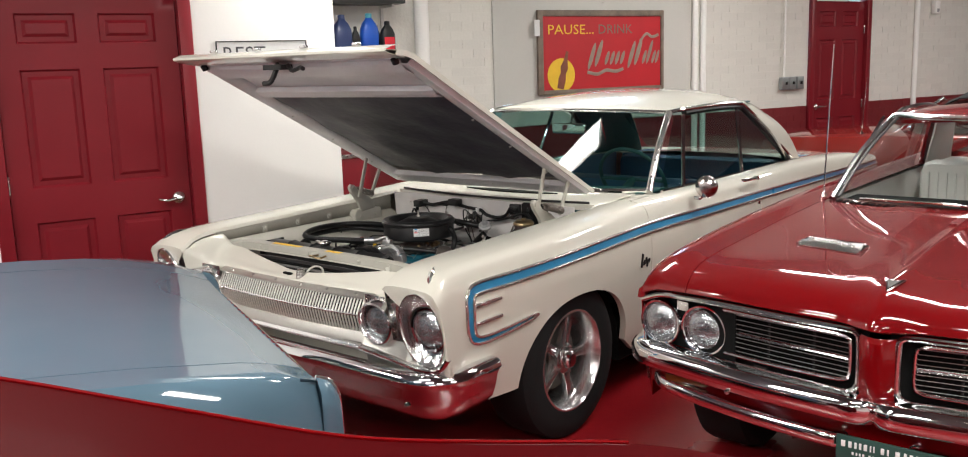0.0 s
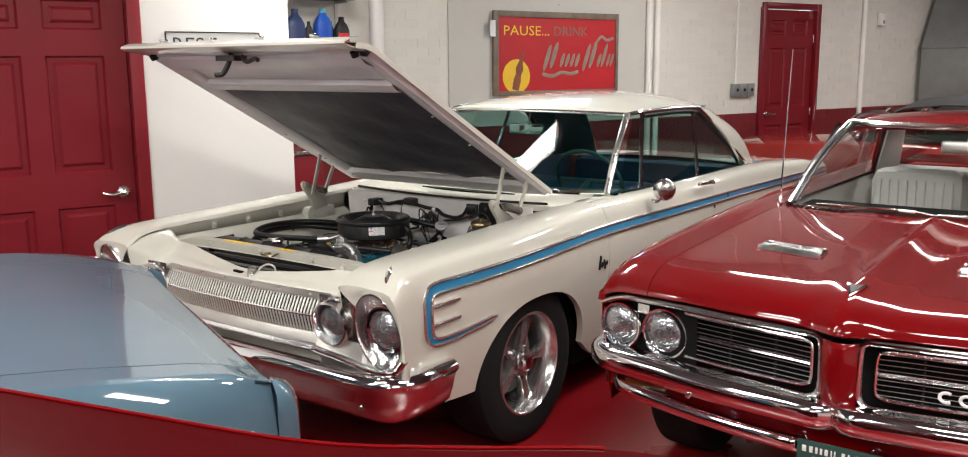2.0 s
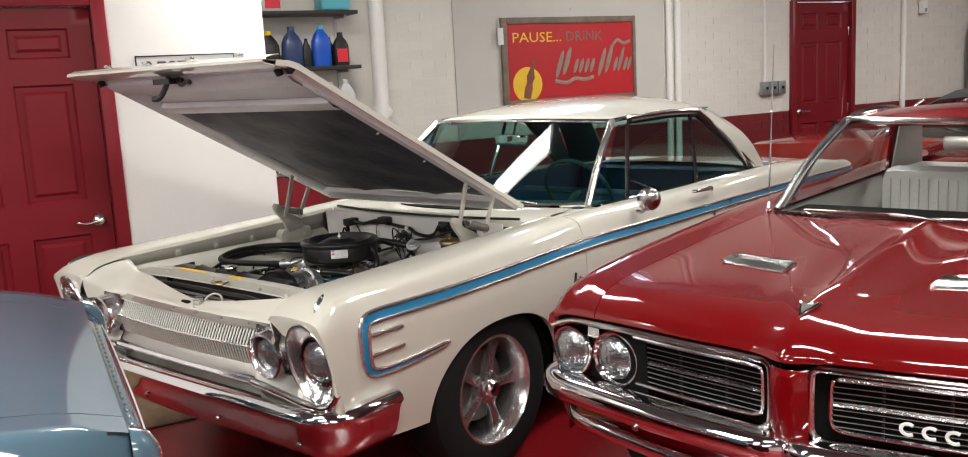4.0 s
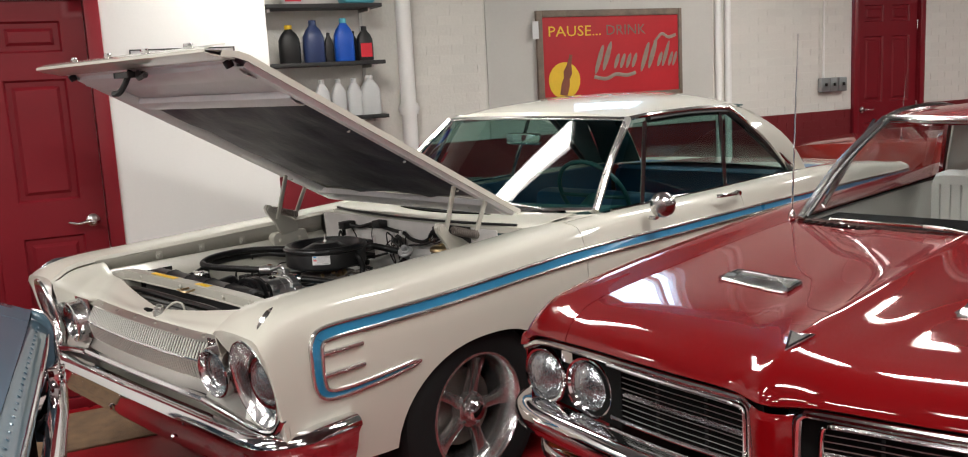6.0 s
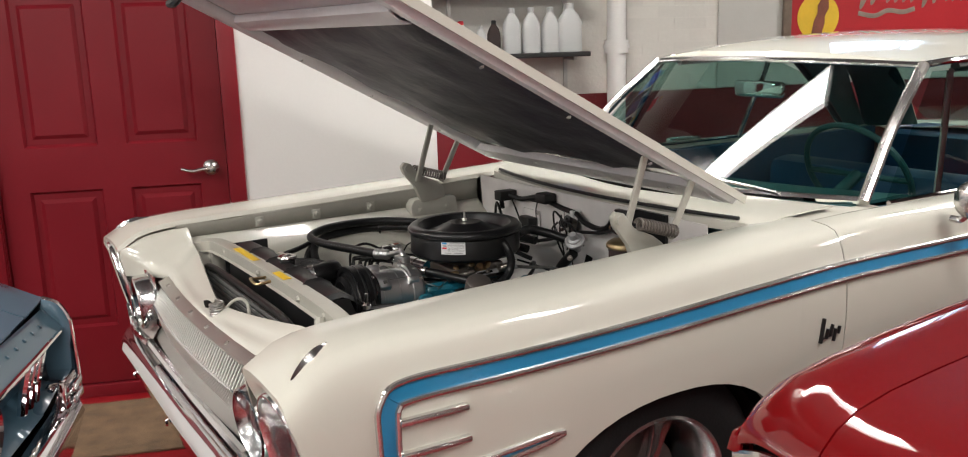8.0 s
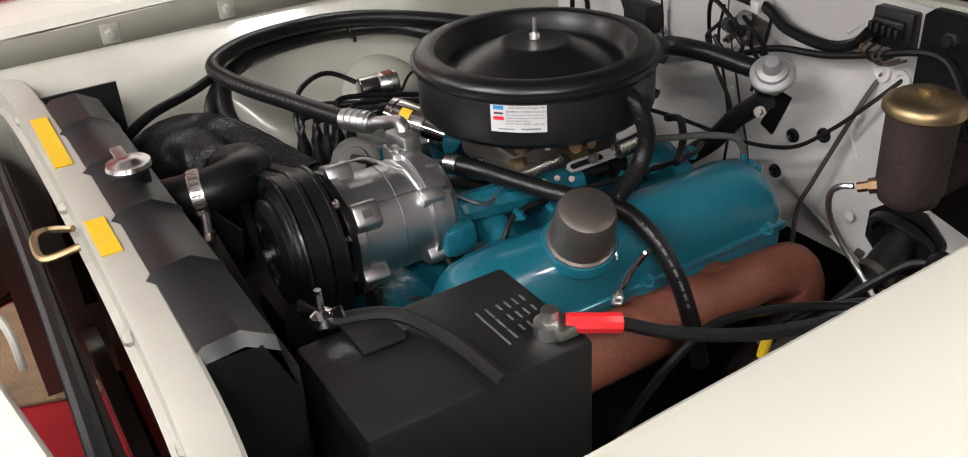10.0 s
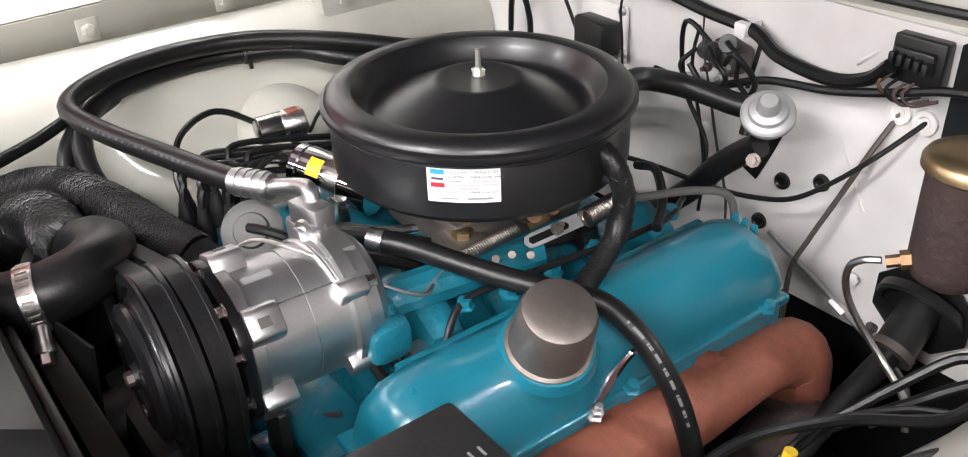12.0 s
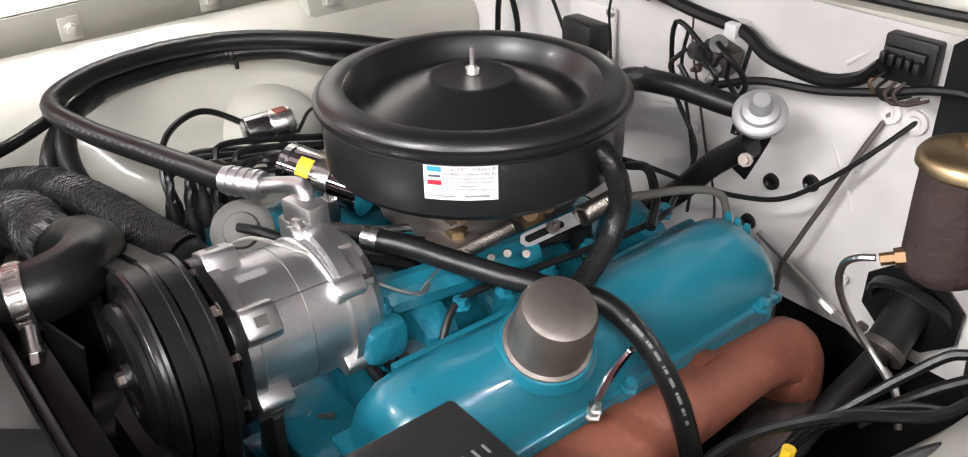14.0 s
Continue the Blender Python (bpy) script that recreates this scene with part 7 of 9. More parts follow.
for pts, r in ((((-0.40, 0.37, 0.86), (-0.38, 0.36, 0.92), (-0.30, 0.385, 0.905), (-0.20, 0.39, 0.925), (-0.114, 0.385, 0.918), (-0.046, 0.385, 0.908), (0.037, 0.38, 0.902), (0.079, 0.38, 0.880), (0.153, 0.38, 0.872), (0.205, 0.375, 0.888), (0.235, 0.365, 0.915)), 0.009),
               (((-0.10, 0.35, 0.82), (-0.026, 0.365, 0.812), (0.072, 0.37, 0.848), (0.162, 0.372, 0.861), (0.239, 0.372, 0.882), (0.30, 0.372, 0.902), (0.345, 0.37, 0.905), (0.38, 0.36, 0.88), (0.42, 0.34, 0.83)), 0.0055),
               (((0.0, 0.36, 0.87), (-0.05, 0.35, 0.90), (-0.06, 0.37, 0.80), (-0.02, 0.38, 0.72), (-0.02, 0.36, 0.66)), 0.0035),
               (((0.02, 0.35, 0.86), (0.05, 0.33, 0.885), (0.07, 0.35, 0.85), (0.05, 0.355, 0.82), (0.0, 0.345, 0.82), (-0.03, 0.34, 0.85)), 0.004),
               (((0.270, 0.408, 0.847), (0.235, 0.38, 0.80), (0.195, 0.36, 0.755), (0.15, 0.345, 0.718), (0.10, 0.325, 0.708), (0.054, 0.30, 0.714), (0.0, 0.25, 0.74), (-0.05, 0.2, 0.76)), 0.0034),
               (((-0.29, 0.39, 0.80), (-0.32, 0.37, 0.77), (-0.25, 0.37, 0.76), (-0.12, 0.385, 0.79), (-0.06, 0.39, 0.81)), 0.006),
               (((-0.46, 0.38, 0.78), (-0.43, 0.36, 0.85), (-0.40, 0.35, 0.88), (-0.385, 0.36, 0.82), (-0.40, 0.37, 0.76)), 0.005)):
    part("wiring_harness", Shape().tube(pts, r, 8), "rubber", white_car)
part("speedometer_cable", Shape().tube([(0.236, 0.408, 0.847), (0.215, 0.395, 0.79), (0.19, 0.385, 0.72), (0.163, 0.38, 0.65), (0.150, 0.37, 0.60), (0.155, 0.36, 0.52)], 0.0038, 8), "darksteel", white_car)
part("harness_clip", Shape().box((0.015, 0.366, 0.893), (0.034, 0.40, 0.912), 0.003), "paper", white_car)
part("harness_clip", Shape().box((-0.06, 0.355, 0.803), (-0.046, 0.375, 0.822), 0.003), "paper", white_car)
part("brake_pipe", Shape().tube([(0.088, 0.40, 0.62), (0.215, 0.40, 0.558), (0.319, 0.40, 0.500), (0.325, 0.39, 0.46), (0.30, 0.38, 0.42)], 0.004, 8), "steel", white_car)
part("pipe_union", Shape().rod((0.20, 0.398, 0.565), (0.222, 0.398, 0.555), 0.007, seg=6), "steel", white_car)
mc = thing("brake_cylinder", "rusty brake master cylinder with a brass-coloured lid", "brake part")
part("reservoir", Shape().lathe([(0.0, 0.736), (0.022, 0.738), (0.036, 0.748), (0.042, 0.765), (0.043, 0.83), (0.043, 0.86), (0.046, 0.872)], 32, Matrix.Translation((0.385, 0.285, 0))), "rust", mc)
part("lid", Shape().lathe([(0.045, 0.868), (0.050, 0.872), (0.050, 0.880), (0.046, 0.886), (0.034, 0.893), (0.012, 0.896), (0.012, 0.902), (0.0, 0.903)], 36, Matrix.Translation((0.385, 0.285, 0)), caps=False), "brass", mc, "brass-coloured screw lid")
part("cylinder", Shape().rod((0.385, 0.30, 0.765), (0.385, 0.40, 0.768), 0.030, seg=24), "rust", mc)
part("union", Shape().rod((0.358, 0.257, 0.766), (0.339, 0.243, 0.759), 0.0068, seg=6).rod((0.362, 0.260, 0.767), (0.350, 0.251, 0.763), 0.0105, seg=6), "oldbrass", mc)
part("brake_pipe", Shape().tube([(0.335, 0.241, 0.760), (0.318, 0.235, 0.754), (0.302, 0.240, 0.735), (0.298, 0.250, 0.700), (0.312, 0.262, 0.660), (0.345, 0.270, 0.620), (0.385, 0.262, 0.590), (0.40, 0.25, 0.56)], 0.0042, 8), "steel", mc)
oct_ = [(0.064 * math.cos(math.radians(a)), 0.056 * math.sin(math.radians(a))) for a in range(22, 382, 45)]
down = Vector((0.0, -0.054, -0.038)).normalized()
tilt = Matrix.Translation((0.313, 0.413, 0.608)) @ down.to_track_quat("Z", "Y").to_matrix().to_4x4()
part("column_plate", Shape().slab([(x * 1.06, y * 1.06) for x, y in oct_], -0.002, 0.003, Matrix.Translation((0.313, 0.411, 0.606)) @ Matrix(((1, 0, 0, 0), (0, 0, 1, 0), (0, 1, 0, 0), (0, 0, 0, 1))), 0.001), "rubber", white_car)
boot = part("column_boot", Shape().lathe([(0.056, -0.004), (0.057, 0.008), (0.054, 0.011), (0.049, 0.010), (0.047, 0.000), (0.034, -0.004), (0.027, 0.002)], 32, tilt, caps=False), "satin", white_car, "black rubber boot round the steering column")
sc = Shape().rod((0.313, 0.42, 0.612), (0.316, 0.352, 0.566), 0.026, seg=24).rod((0.316, 0.356, 0.568), (0.306, 0.274, 0.522), 0.0155, seg=16).rod((0.306, 0.274, 0.522), (0.300, 0.12, 0.43), 0.015, seg=16)
part("steering_column", sc, "satin", white_car, "black steering column through the firewall")
part("column_clamp", Shape().rod((0.3165, 0.360, 0.5715), (0.3160, 0.351, 0.5655), 0.0285, seg=24).rod((0.290, 0.352, 0.590), (0.285, 0.345, 0.596), 0.006, seg=6), "darksteel", white_car)
for pts, r in ((((0.345, -0.16, 0.55), (0.345, -0.07, 0.625), (0.357, 0.0, 0.662), (0.399, 0.099, 0.664), (0.465, 0.151, 0.68), (0.488, 0.177, 0.70)), 0.0062), (((0.36, 0.16, 0.60), (0.40, 0.21, 0.65), (0.43, 0.24, 0.685), (0.450, 0.25, 0.695)), 0.006),
               (((0.345, 0.14, 0.58), (0.40, 0.19, 0.625), (0.44, 0.225, 0.66), (0.460, 0.24, 0.675)), 0.006), (((0.36, 0.06, 0.60), (0.38, 0.11, 0.64), (0.43, 0.16, 0.665), (0.48, 0.18, 0.68)), 0.004), (((0.36, 0.05, 0.57), (0.37, 0.10, 0.61), (0.40, 0.15, 0.645), (0.46, 0.18, 0.665)), 0.003)):
    part("wiring_harness", Shape().tube(pts, r, 8), "rubber", white_car)
part("corner_cover", Shape().lathe([(0.020, -0.035), (0.022, 0.0), (0.018, 0.016), (0.010, 0.023), (0, 0.025)], 18, Matrix.Translation((0.468, 0.255, 0.69))), "rubber", white_car)

# ---- battery ----
bat = thing("battery", "black battery with a hold-down strap beside the engine", "battery")
part("case", Shape().box((0.238, -0.50, 0.55), (0.41, -0.245, 0.775), 0.006), "plastic", bat)
part("strap", Shape().tube([(0.225, -0.47, 0.783), (0.26, -0.40, 0.787), (0.33, -0.37, 0.785), (0.42, -0.36, 0.783)], 0.008, 8).box((0.235, -0.45, 0.777), (0.30, -0.40, 0.784), 0.003), "satin", bat)
part("hold_down", Shape().rod((0.228, -0.462, 0.60), (0.228, -0.462, 0.825), 0.0045, seg=8).lathe([(0.015, 0.785), (0.014, 0.795), (0.008, 0.80), (0, 0.801)], 12, Matrix.Translation((0.228, -0.462, 0)), caps=False)
     .slab([(-0.028, 0), (0.028, 0), (0.024, 0.014), (0.01, 0.006), (-0.01, 0.006), (-0.024, 0.014)], -0.002, 0.002, Matrix.Translation((0.228, -0.462, 0.795)) @ pose(0, 0, 0, 90, 0, 40)), "chrome", bat, "wing nut hold-down")
part("terminal", Shape().lathe([(0.017, 0.775), (0.017, 0.79), (0.010, 0.792), (0.009, 0.805), (0.0, 0.806)], 16, Matrix.Translation((0.375, -0.275, 0)), caps=False).box((0.36, -0.28, 0.778), (0.40, -0.255, 0.792), 0.003), "steel", bat)
part("cable_boot", Shape().tube([(0.385, -0.262, 0.788), (0.405, -0.235, 0.788), (0.415, -0.215, 0.785)], 0.011, 10), "redplastic", bat, "red cable boot")
part("cable", Shape().tube([(0.415, -0.215, 0.785), (0.44, -0.17, 0.768), (0.475, -0.10, 0.755), (0.50, -0.03, 0.75), (0.52, 0.03, 0.75), (0.53, 0.10, 0.72)], 0.0075, 8), "rubber", bat)
for w, y in ((0.030, -0.262), (0.034, -0.272), (0.036, -0.282), (0.030, -0.292), (0.05, -0.306), (0.065, -0.318)):
    for j in range(3):
        part("print", Shape().box((0.30 + 0.022 * j, y - 0.0014, 0.775), (0.30 + 0.022 * j + w * 0.36, y + 0.0010, 0.7755)), "printgrey", bat)
part("yellow_cap", Shape().rod((0.381, 0.045, 0.60), (0.383, 0.053, 0.640), 0.007, seg=10), "yellow", white_car)
part("shock_tower", Shape().lathe([(0.082, -0.04), (0.078, 0.005), (0.062, 0.030), (0.038, 0.043), (0.0, 0.048)], 32, Matrix.Translation((-0.485, -0.045, 0.712)) @ pose(0, 0, 0, 0, 42, -15), caps=False), "creambay", white_car, "rounded shock tower bump")
# added black sheet closes the bay below, as shade over the red floor
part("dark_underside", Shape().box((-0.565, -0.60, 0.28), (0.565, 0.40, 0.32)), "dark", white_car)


# ---- the red two-door with the split grille ----
GX = 2.245
red_car = thing("car", "glossy red coupe with stacked chrome grilles and quad headlamps", "car", "parked cars", Matrix.Translation((GX, 0, 0)))


def gpart(name, s, material, label="", sharp=35, thick=0.0, parent=None):
    ob = part(name, s, material, None, label, sharp, thick)
    ob.parent = parent or red_car
    return ob


HOOD_Z = ((0.0, 0.806), (0.004, 0.820), (0.018, 0.841), (0.05, 0.868), (0.10, 0.890), (0.18, 0.906), (0.30, 0.919), (0.50, 0.935), (0.80, 0.950), (1.2, 0.966), (1.55, 0.974), (5.0, 0.974))


def red_lip(x):
    """Leading edge of hood and fenders in plan: a point in the middle, swept back to the sides."""
    a = abs(x)
    return -0.425 + 0.150 * (a / 0.88) ** 1.7 - 0.040 * math.exp(-(a / 0.07) ** 2)


def red_z(x, run):
    """Height of hood and fenders at a distance behind the leading edge."""
    a = abs(x)
    z = lerp(HOOD_Z, run)
    front_ = max(0.0, 1 - run / 0.5)
    z += 0.022 * (1 - min(1.0, max(0.0, (a - 0.45) / 0.42)) ** 2) * front_                        # brow arched over each grille
    z -= 0.004 * math.exp(-(a / 0.10) ** 2) * front_
    z += (0.008 + 0.010 * min(1, run / 0.15)) * math.exp(-(a / 0.045)) * min(1, run / 0.03)   # sharp centre crease
    w = 0.10 + 0.26 * min(1, run / 1.4)
    z += 0.011 / (1 + math.exp((a - w) / 0.016)) * min(1, run / 0.3)                     # raised middle, wider to the rear
    z += 0.016 * math.exp(-((a - 0.81) / 0.085) ** 2) * min(1, run / 0.10) - 0.040 * max(0, (a - 0.81) / 0.10) ** 2
    return z


def red_top(x, y):
    return red_z(x, max(0.0, y - red_lip(x)))


runs = [0.0, 0.004, 0.010, 0.018, 0.032, 0.05, 0.075, 0.10, 0.14, 0.18, 0.24, 0.30, 0.4, 0.5, 0.65, 0.8, 1.0, 1.2, 1.35]
rows = [[(x, red_lip(x) + 0.014, red_z(x, 0) - 0.008) for x in [-0.684 + 1.368 * i / 72 for i in range(73)]]]
for r_ in runs:
    rows.append([(x, min(red_lip(x) + r_, 1.08), red_z(x, r_)) for x in [-0.684 + 1.368 * i / 72 for i in range(73)]])
ghood = gpart("hood", Shape().grid(rows), "redpaint", "glossy red hood with a sharp centre crease and two scoops", thick=0.005, sharp=60)
for side in (1, -1):
    fl = (lambda q: q) if side > 0 else mirror_x
    rows = []
    fx = (0.688, 0.72, 0.75, 0.78, 0.81, 0.835, 0.86, 0.878, 0.892)
    rows.append([(x, red_lip(x) + 0.014, red_z(x, 0) - 0.008) for x in fx] + [(0.897, red_lip(0.89) + 0.02, 0.795)] * 6)
    for r_ in runs + [1.55, 1.8, 2.2, 2.6, 3.0, 3.4, 3.8, 4.2, 4.6]:
        row = [(x, red_lip(x) + r_, red_z(x, r_)) for x in fx]
        y = red_lip(0.892) + r_
        low = 0.795 if y < -0.20 else body_low(y - 0.42)
        top_ = red_z(0.892, r_)
        for z, w in ((0.87, 0.904), (0.80, 0.920), (0.72, 0.93), (0.6, 0.925), (0.48, 0.915), (0.36, 0.90)):
            row.append((w - 0.02 * max(0, 1 - r_ / 0.12), y, min(max(z, low), top_ - 0.010)))
        rows.append(row)
    gpart("fender", fl(Shape().grid(rows)), "redpaint", "glossy red front fender", thick=0.005, sharp=50)
    # paired lamps, each in its own bright ring, the inner one in a wider ring
    for x, r_ in ((0.812, 0.083), (0.630, 0.091)):
        c = Matrix.Translation((x, -0.262 - 0.10 * (0.83 - x), 0.685)) @ pose(0, 0, 0, 91, 0, 6)
        gpart("headlamp_bezel", fl(Shape().lathe([(r_ - 0.004, -0.07), (r_ + 0.003, -0.01), (r_ + 0.004, 0.010), (r_ - 0.001, 0.018), (r_ - 0.007, 0.016), (0.074, 0.002)], 40, c, caps=False)), "chrome", "bright headlamp ring")
        gpart("headlamp", fl(Shape().lathe([(0.077, -0.002), (0.065, 0.016), (0.04, 0.028), (0, 0.032)], 32, c, caps=False)), "lampglass", "round sealed-beam headlamp")
    gpart("lamp_housing", fl(Shape().grid([[(x, red_lip(x) + 0.05, z) for x in (0.50, 0.60, 0.70, 0.80, 0.90)] for z in (0.80, 0.72, 0.60)])), "dark", thick=0.004)
    gpart("lamp_plate", fl(Shape().grid([[(x, red_lip(x) + 0.036, z) for x in (0.695, 0.72, 0.745)] for z in (0.775, 0.742)])), "trim", thick=0.004)
    gpart("fender_cheek", fl(Shape().grid([[(0.897, -0.268, 0.80), (0.920, -0.20, 0.81)], [(0.902, -0.255, 0.68), (0.93, -0.20, 0.68)], [(0.897, -0.245, 0.60), (0.925, -0.20, 0.56)], [(0.885, -0.22, 0.44), (0.915, -0.19, 0.42)]])), "redpaint", thick=0.004)
    # grille opening: a bright rim that runs on over the lamps, a second rim inside, black pocket and bars
    top_z = lambda x: red_z(x, 0) - 0.020
    rim_y = lambda x: red_lip(x) + 0.045 * math.exp(-(x / 0.07) ** 2) + 0.006
    ring = [(x, rim_y(x), top_z(x)) for x in (0.895, 0.80, 0.68, 0.54, 0.40, 0.26, 0.15, 0.095, 0.078)] + [(x, rim_y(x), z) for x, z in ((0.064, 0.796), (0.057, 0.780), (0.055, 0.72), (0.055, 0.66), (0.060, 0.628), (0.080, 0.608), (0.12, 0.603), (0.30, 0.604), (0.55, 0.603))]
    gpart("grille_rim", fl(Shape().tube(ring, 0.0105, 10, 5)), "trim", "bright rim round the grille and over the lamps")
    inner_ = [(x, red_lip(x) + 0.040, top_z(x) - d) for x, d in ((0.545, 0.028), (0.40, 0.030), (0.26, 0.030), (0.16, 0.030), (0.125, 0.031))] + [(x, red_lip(x) + 0.052, z) for x, z in ((0.104, 0.766), (0.096, 0.750), (0.094, 0.69), (0.096, 0.648), (0.112, 0.630), (0.16, 0.624), (0.35, 0.622), (0.545, 0.622))]
    gpart("inner_rim", fl(Shape().tube(inner_, 0.0062, 8, 5)), "trim", "thin inner rim of the grille")
    gpart("grille_pocket", fl(Shape().grid([[(x, red_lip(x) + 0.105 - 0.05 * (x < 0.06), z) for x in (0.03, 0.15, 0.35, 0.55, 0.72)] for z in (0.815, 0.70, 0.585)])), "dark")
    for k in range(9):
        t = (k + 0.5) / 9
        pts_ = [(x, red_lip(x) + 0.058, 0.628 + (top_z(x) - 0.036 - 0.628) * t) for x in (0.10, 0.2, 0.3, 0.42, 0.54)]
        mid_bar = k == 4
        bar = gpart("grille_bar", fl(Shape().tube(pts_, 0.0075 if mid_bar else 0.0042, 6, 3)), "trim" if mid_bar else "dark")
        if not mid_bar:
            gpart("bar_edge", fl(Shape().tube([(x, y - 0.0052, zz + 0.0022) for x, y, zz in pts_], 0.0011, 4, 3)), "steel", parent=bar)
    for x in (0.22, 0.38):
        gpart("grille_stay", fl(Shape().box((x - 0.003, red_lip(x) + 0.064, 0.62), (x + 0.003, red_lip(x) + 0.072, 0.775))), "satin")
    # bright sill between grille and bumper
    gpart("grille_sill", fl(Shape().grid([[(x, red_lip(x) + 0.04 * math.exp(-(x / 0.07) ** 2) + dy, z) for x in (0.06, 0.15, 0.3, 0.45, 0.6, 0.75, 0.88)] for dy, z in ((0.030, 0.604), (0.004, 0.602), (-0.006, 0.598), (0.000, 0.592), (0.030, 0.590))])), "trim")
    # bumper half with its rounded inner end
    prof = ((0.03, 0.040), (-0.018, 0.045), (-0.040, 0.036), (-0.050, 0.016), (-0.050, -0.012), (-0.040, -0.036), (-0.010, -0.048), (0.02, -0.048))
    sp_ = smooth([(0.028, -0.400, 0.562), (0.032, -0.425, 0.565), (0.055, -0.442, 0.568), (0.12, -0.442, 0.570), (0.4, -0.415, 0.572), (0.7, -0.350, 0.572), (0.83, -0.310, 0.570), (0.890, -0.255, 0.568), (0.905, -0.15, 0.568)], 5)
    rows = []
    for i, p in enumerate(sp_):
        d = (sp_[min(i + 1, len(sp_) - 1)] - sp_[max(i - 1, 0)]).normalized()
        out = Vector((d.y, -d.x, 0))
        rows.append([p - out * a + Vector((0, 0, b)) for a, b in prof])
    gpart("bumper", fl(Shape().grid(rows)), "chrome", "chrome front bumper half", thick=0.004, sharp=50)
    gpart("bumper_bolt", fl(Shape().lathe([(0.010, 0), (0.008, 0.005), (0, 0.006)], 12, Matrix.Translation((0.47, -0.447, 0.535)) @ pose(0, 0, 0, 90), caps=False)), "chrome")
    prof = ((0.01, 0.026), (-0.020, 0.027), (-0.032, 0.018), (-0.034, 0.0), (-0.030, -0.018), (-0.014, -0.028), (0.01, -0.028))
    sp_ = smooth([(0.125, -0.372, 0.436), (0.15, -0.392, 0.437), (0.4, -0.375, 0.445), (0.68, -0.330, 0.460), (0.79, -0.285, 0.468), (0.825, -0.21, 0.472)], 5)
    rows = []
    for i, p in enumerate(sp_):
        d = (sp_[min(i + 1, len(sp_) - 1)] - sp_[max(i - 1, 0)]).normalized()
        out = Vector((d.y, -d.x, 0))
        rows.append([p - out * a + Vector((0, 0, b)) for a, b in prof])
    gpart("lower_bumper_bar", fl(Shape().grid(rows)), "chrome", "lower chrome bumper bar", thick=0.003, sharp=50)
    gpart("valance", fl(Shape().grid([[(x, -0.375 + 0.13 * (x / 0.90) ** 2, z + 0.02 * x) for x in (0, 0.3, 0.6, 0.86)] for z in (0.535, 0.48, 0.43)])), "redpaint", thick=0.004)
    gpart("parking_lamp", fl(Shape().box((0.60, -0.338, 0.488), (0.76, -0.30, 0.514), 0.006)), "amber", "amber parking lamp under the bumper")
    # hood scoop: a bright frame, a polished ramp in front and fine louvres behind
    def on_hood(u, v, h=0.0, fl=fl):
        x = 0.222 + 0.248 * u + 0.014 * (1 - 2 * u) * v
        y = 0.083 + 0.069 * u + (0.122 - 0.022 * u) * v
        return (x, y, red_top(x, y) + h)
    gpart("hood_scoop", fl(Shape().grid([[on_hood(u / 8, v, h) for u in range(9)] for v, h in ((0.0, 0.001), (0.06, 0.007), (0.40, 0.014), (0.46, 0.004))])), "brushed", "bright hood scoop ornament", thick=0.002, parent=ghood)
    gpart("scoop_throat", fl(Shape().grid([[on_hood(u / 8, v, 0.003) for u in range(9)] for v in (0.40, 0.7, 0.95)])), "dark", parent=ghood)
    for k in range(22):
        u = 0.05 + 0.90 * k / 21
        gpart("scoop_fin", fl(Shape().grid([[on_hood(u - 0.008, v, 0.003), on_hood(u - 0.008, v, 0.012), on_hood(u + 0.008, v, 0.012), on_hood(u + 0.008, v, 0.003)] for v in (0.44, 0.93)])), "brushed", parent=ghood)
    rim_ = [on_hood(u, v, 0.006) for u, v in ((0, 0), (-0.01, 0.5), (0.0, 0.96), (0.5, 1.0), (1.0, 0.96), (1.01, 0.5), (1, 0))]
    gpart("scoop_rim", fl(Shape().tube(rim_, 0.0055, 8, 3)), "chrome", parent=ghood)
    # windshield pillar, roof side
    A, B = (0.66, 1.08, 0.975), (0.545, 1.60, 1.325)
    gpart("windshield_pillar", fl(Shape().tube([A, (0.612, 1.33, 1.170), B], 0.017, 10)), "trim", "bright windshield pillar")
    gpart("pillar_seal", fl(Shape().tube([(0.632, 1.075, 0.985), (0.590, 1.322, 1.168), (0.527, 1.582, 1.322)], 0.008, 8)), "satin")
    gpart("drip_rail", fl(Shape().tube([B, (0.575, 1.9, 1.345), (0.575, 2.4, 1.335), (0.60, 2.75, 1.25), (0.70, 3.2, 0.98)], 0.014, 8)), "trim")
    gpart("rear_pillar", fl(Shape().grid([[(0.57, 2.45, 1.33), (0.70, 2.75, 0.96)], [(0.56, 2.75, 1.27), (0.70, 3.4, 0.95)]])), "redpaint", thick=0.02)
    gpart("pillar_lining", fl(Shape().grid([[(0.535, 2.42, 1.30), (0.665, 2.70, 0.96)], [(0.525, 2.75, 1.25), (0.665, 3.3, 0.95)]])), "seatwhite", thick=0.01)
    gpart("vent_post", fl(Shape().tube([(0.735, 1.42, 0.965), (0.62, 1.68, 1.315)], 0.010, 8)), "chrome")
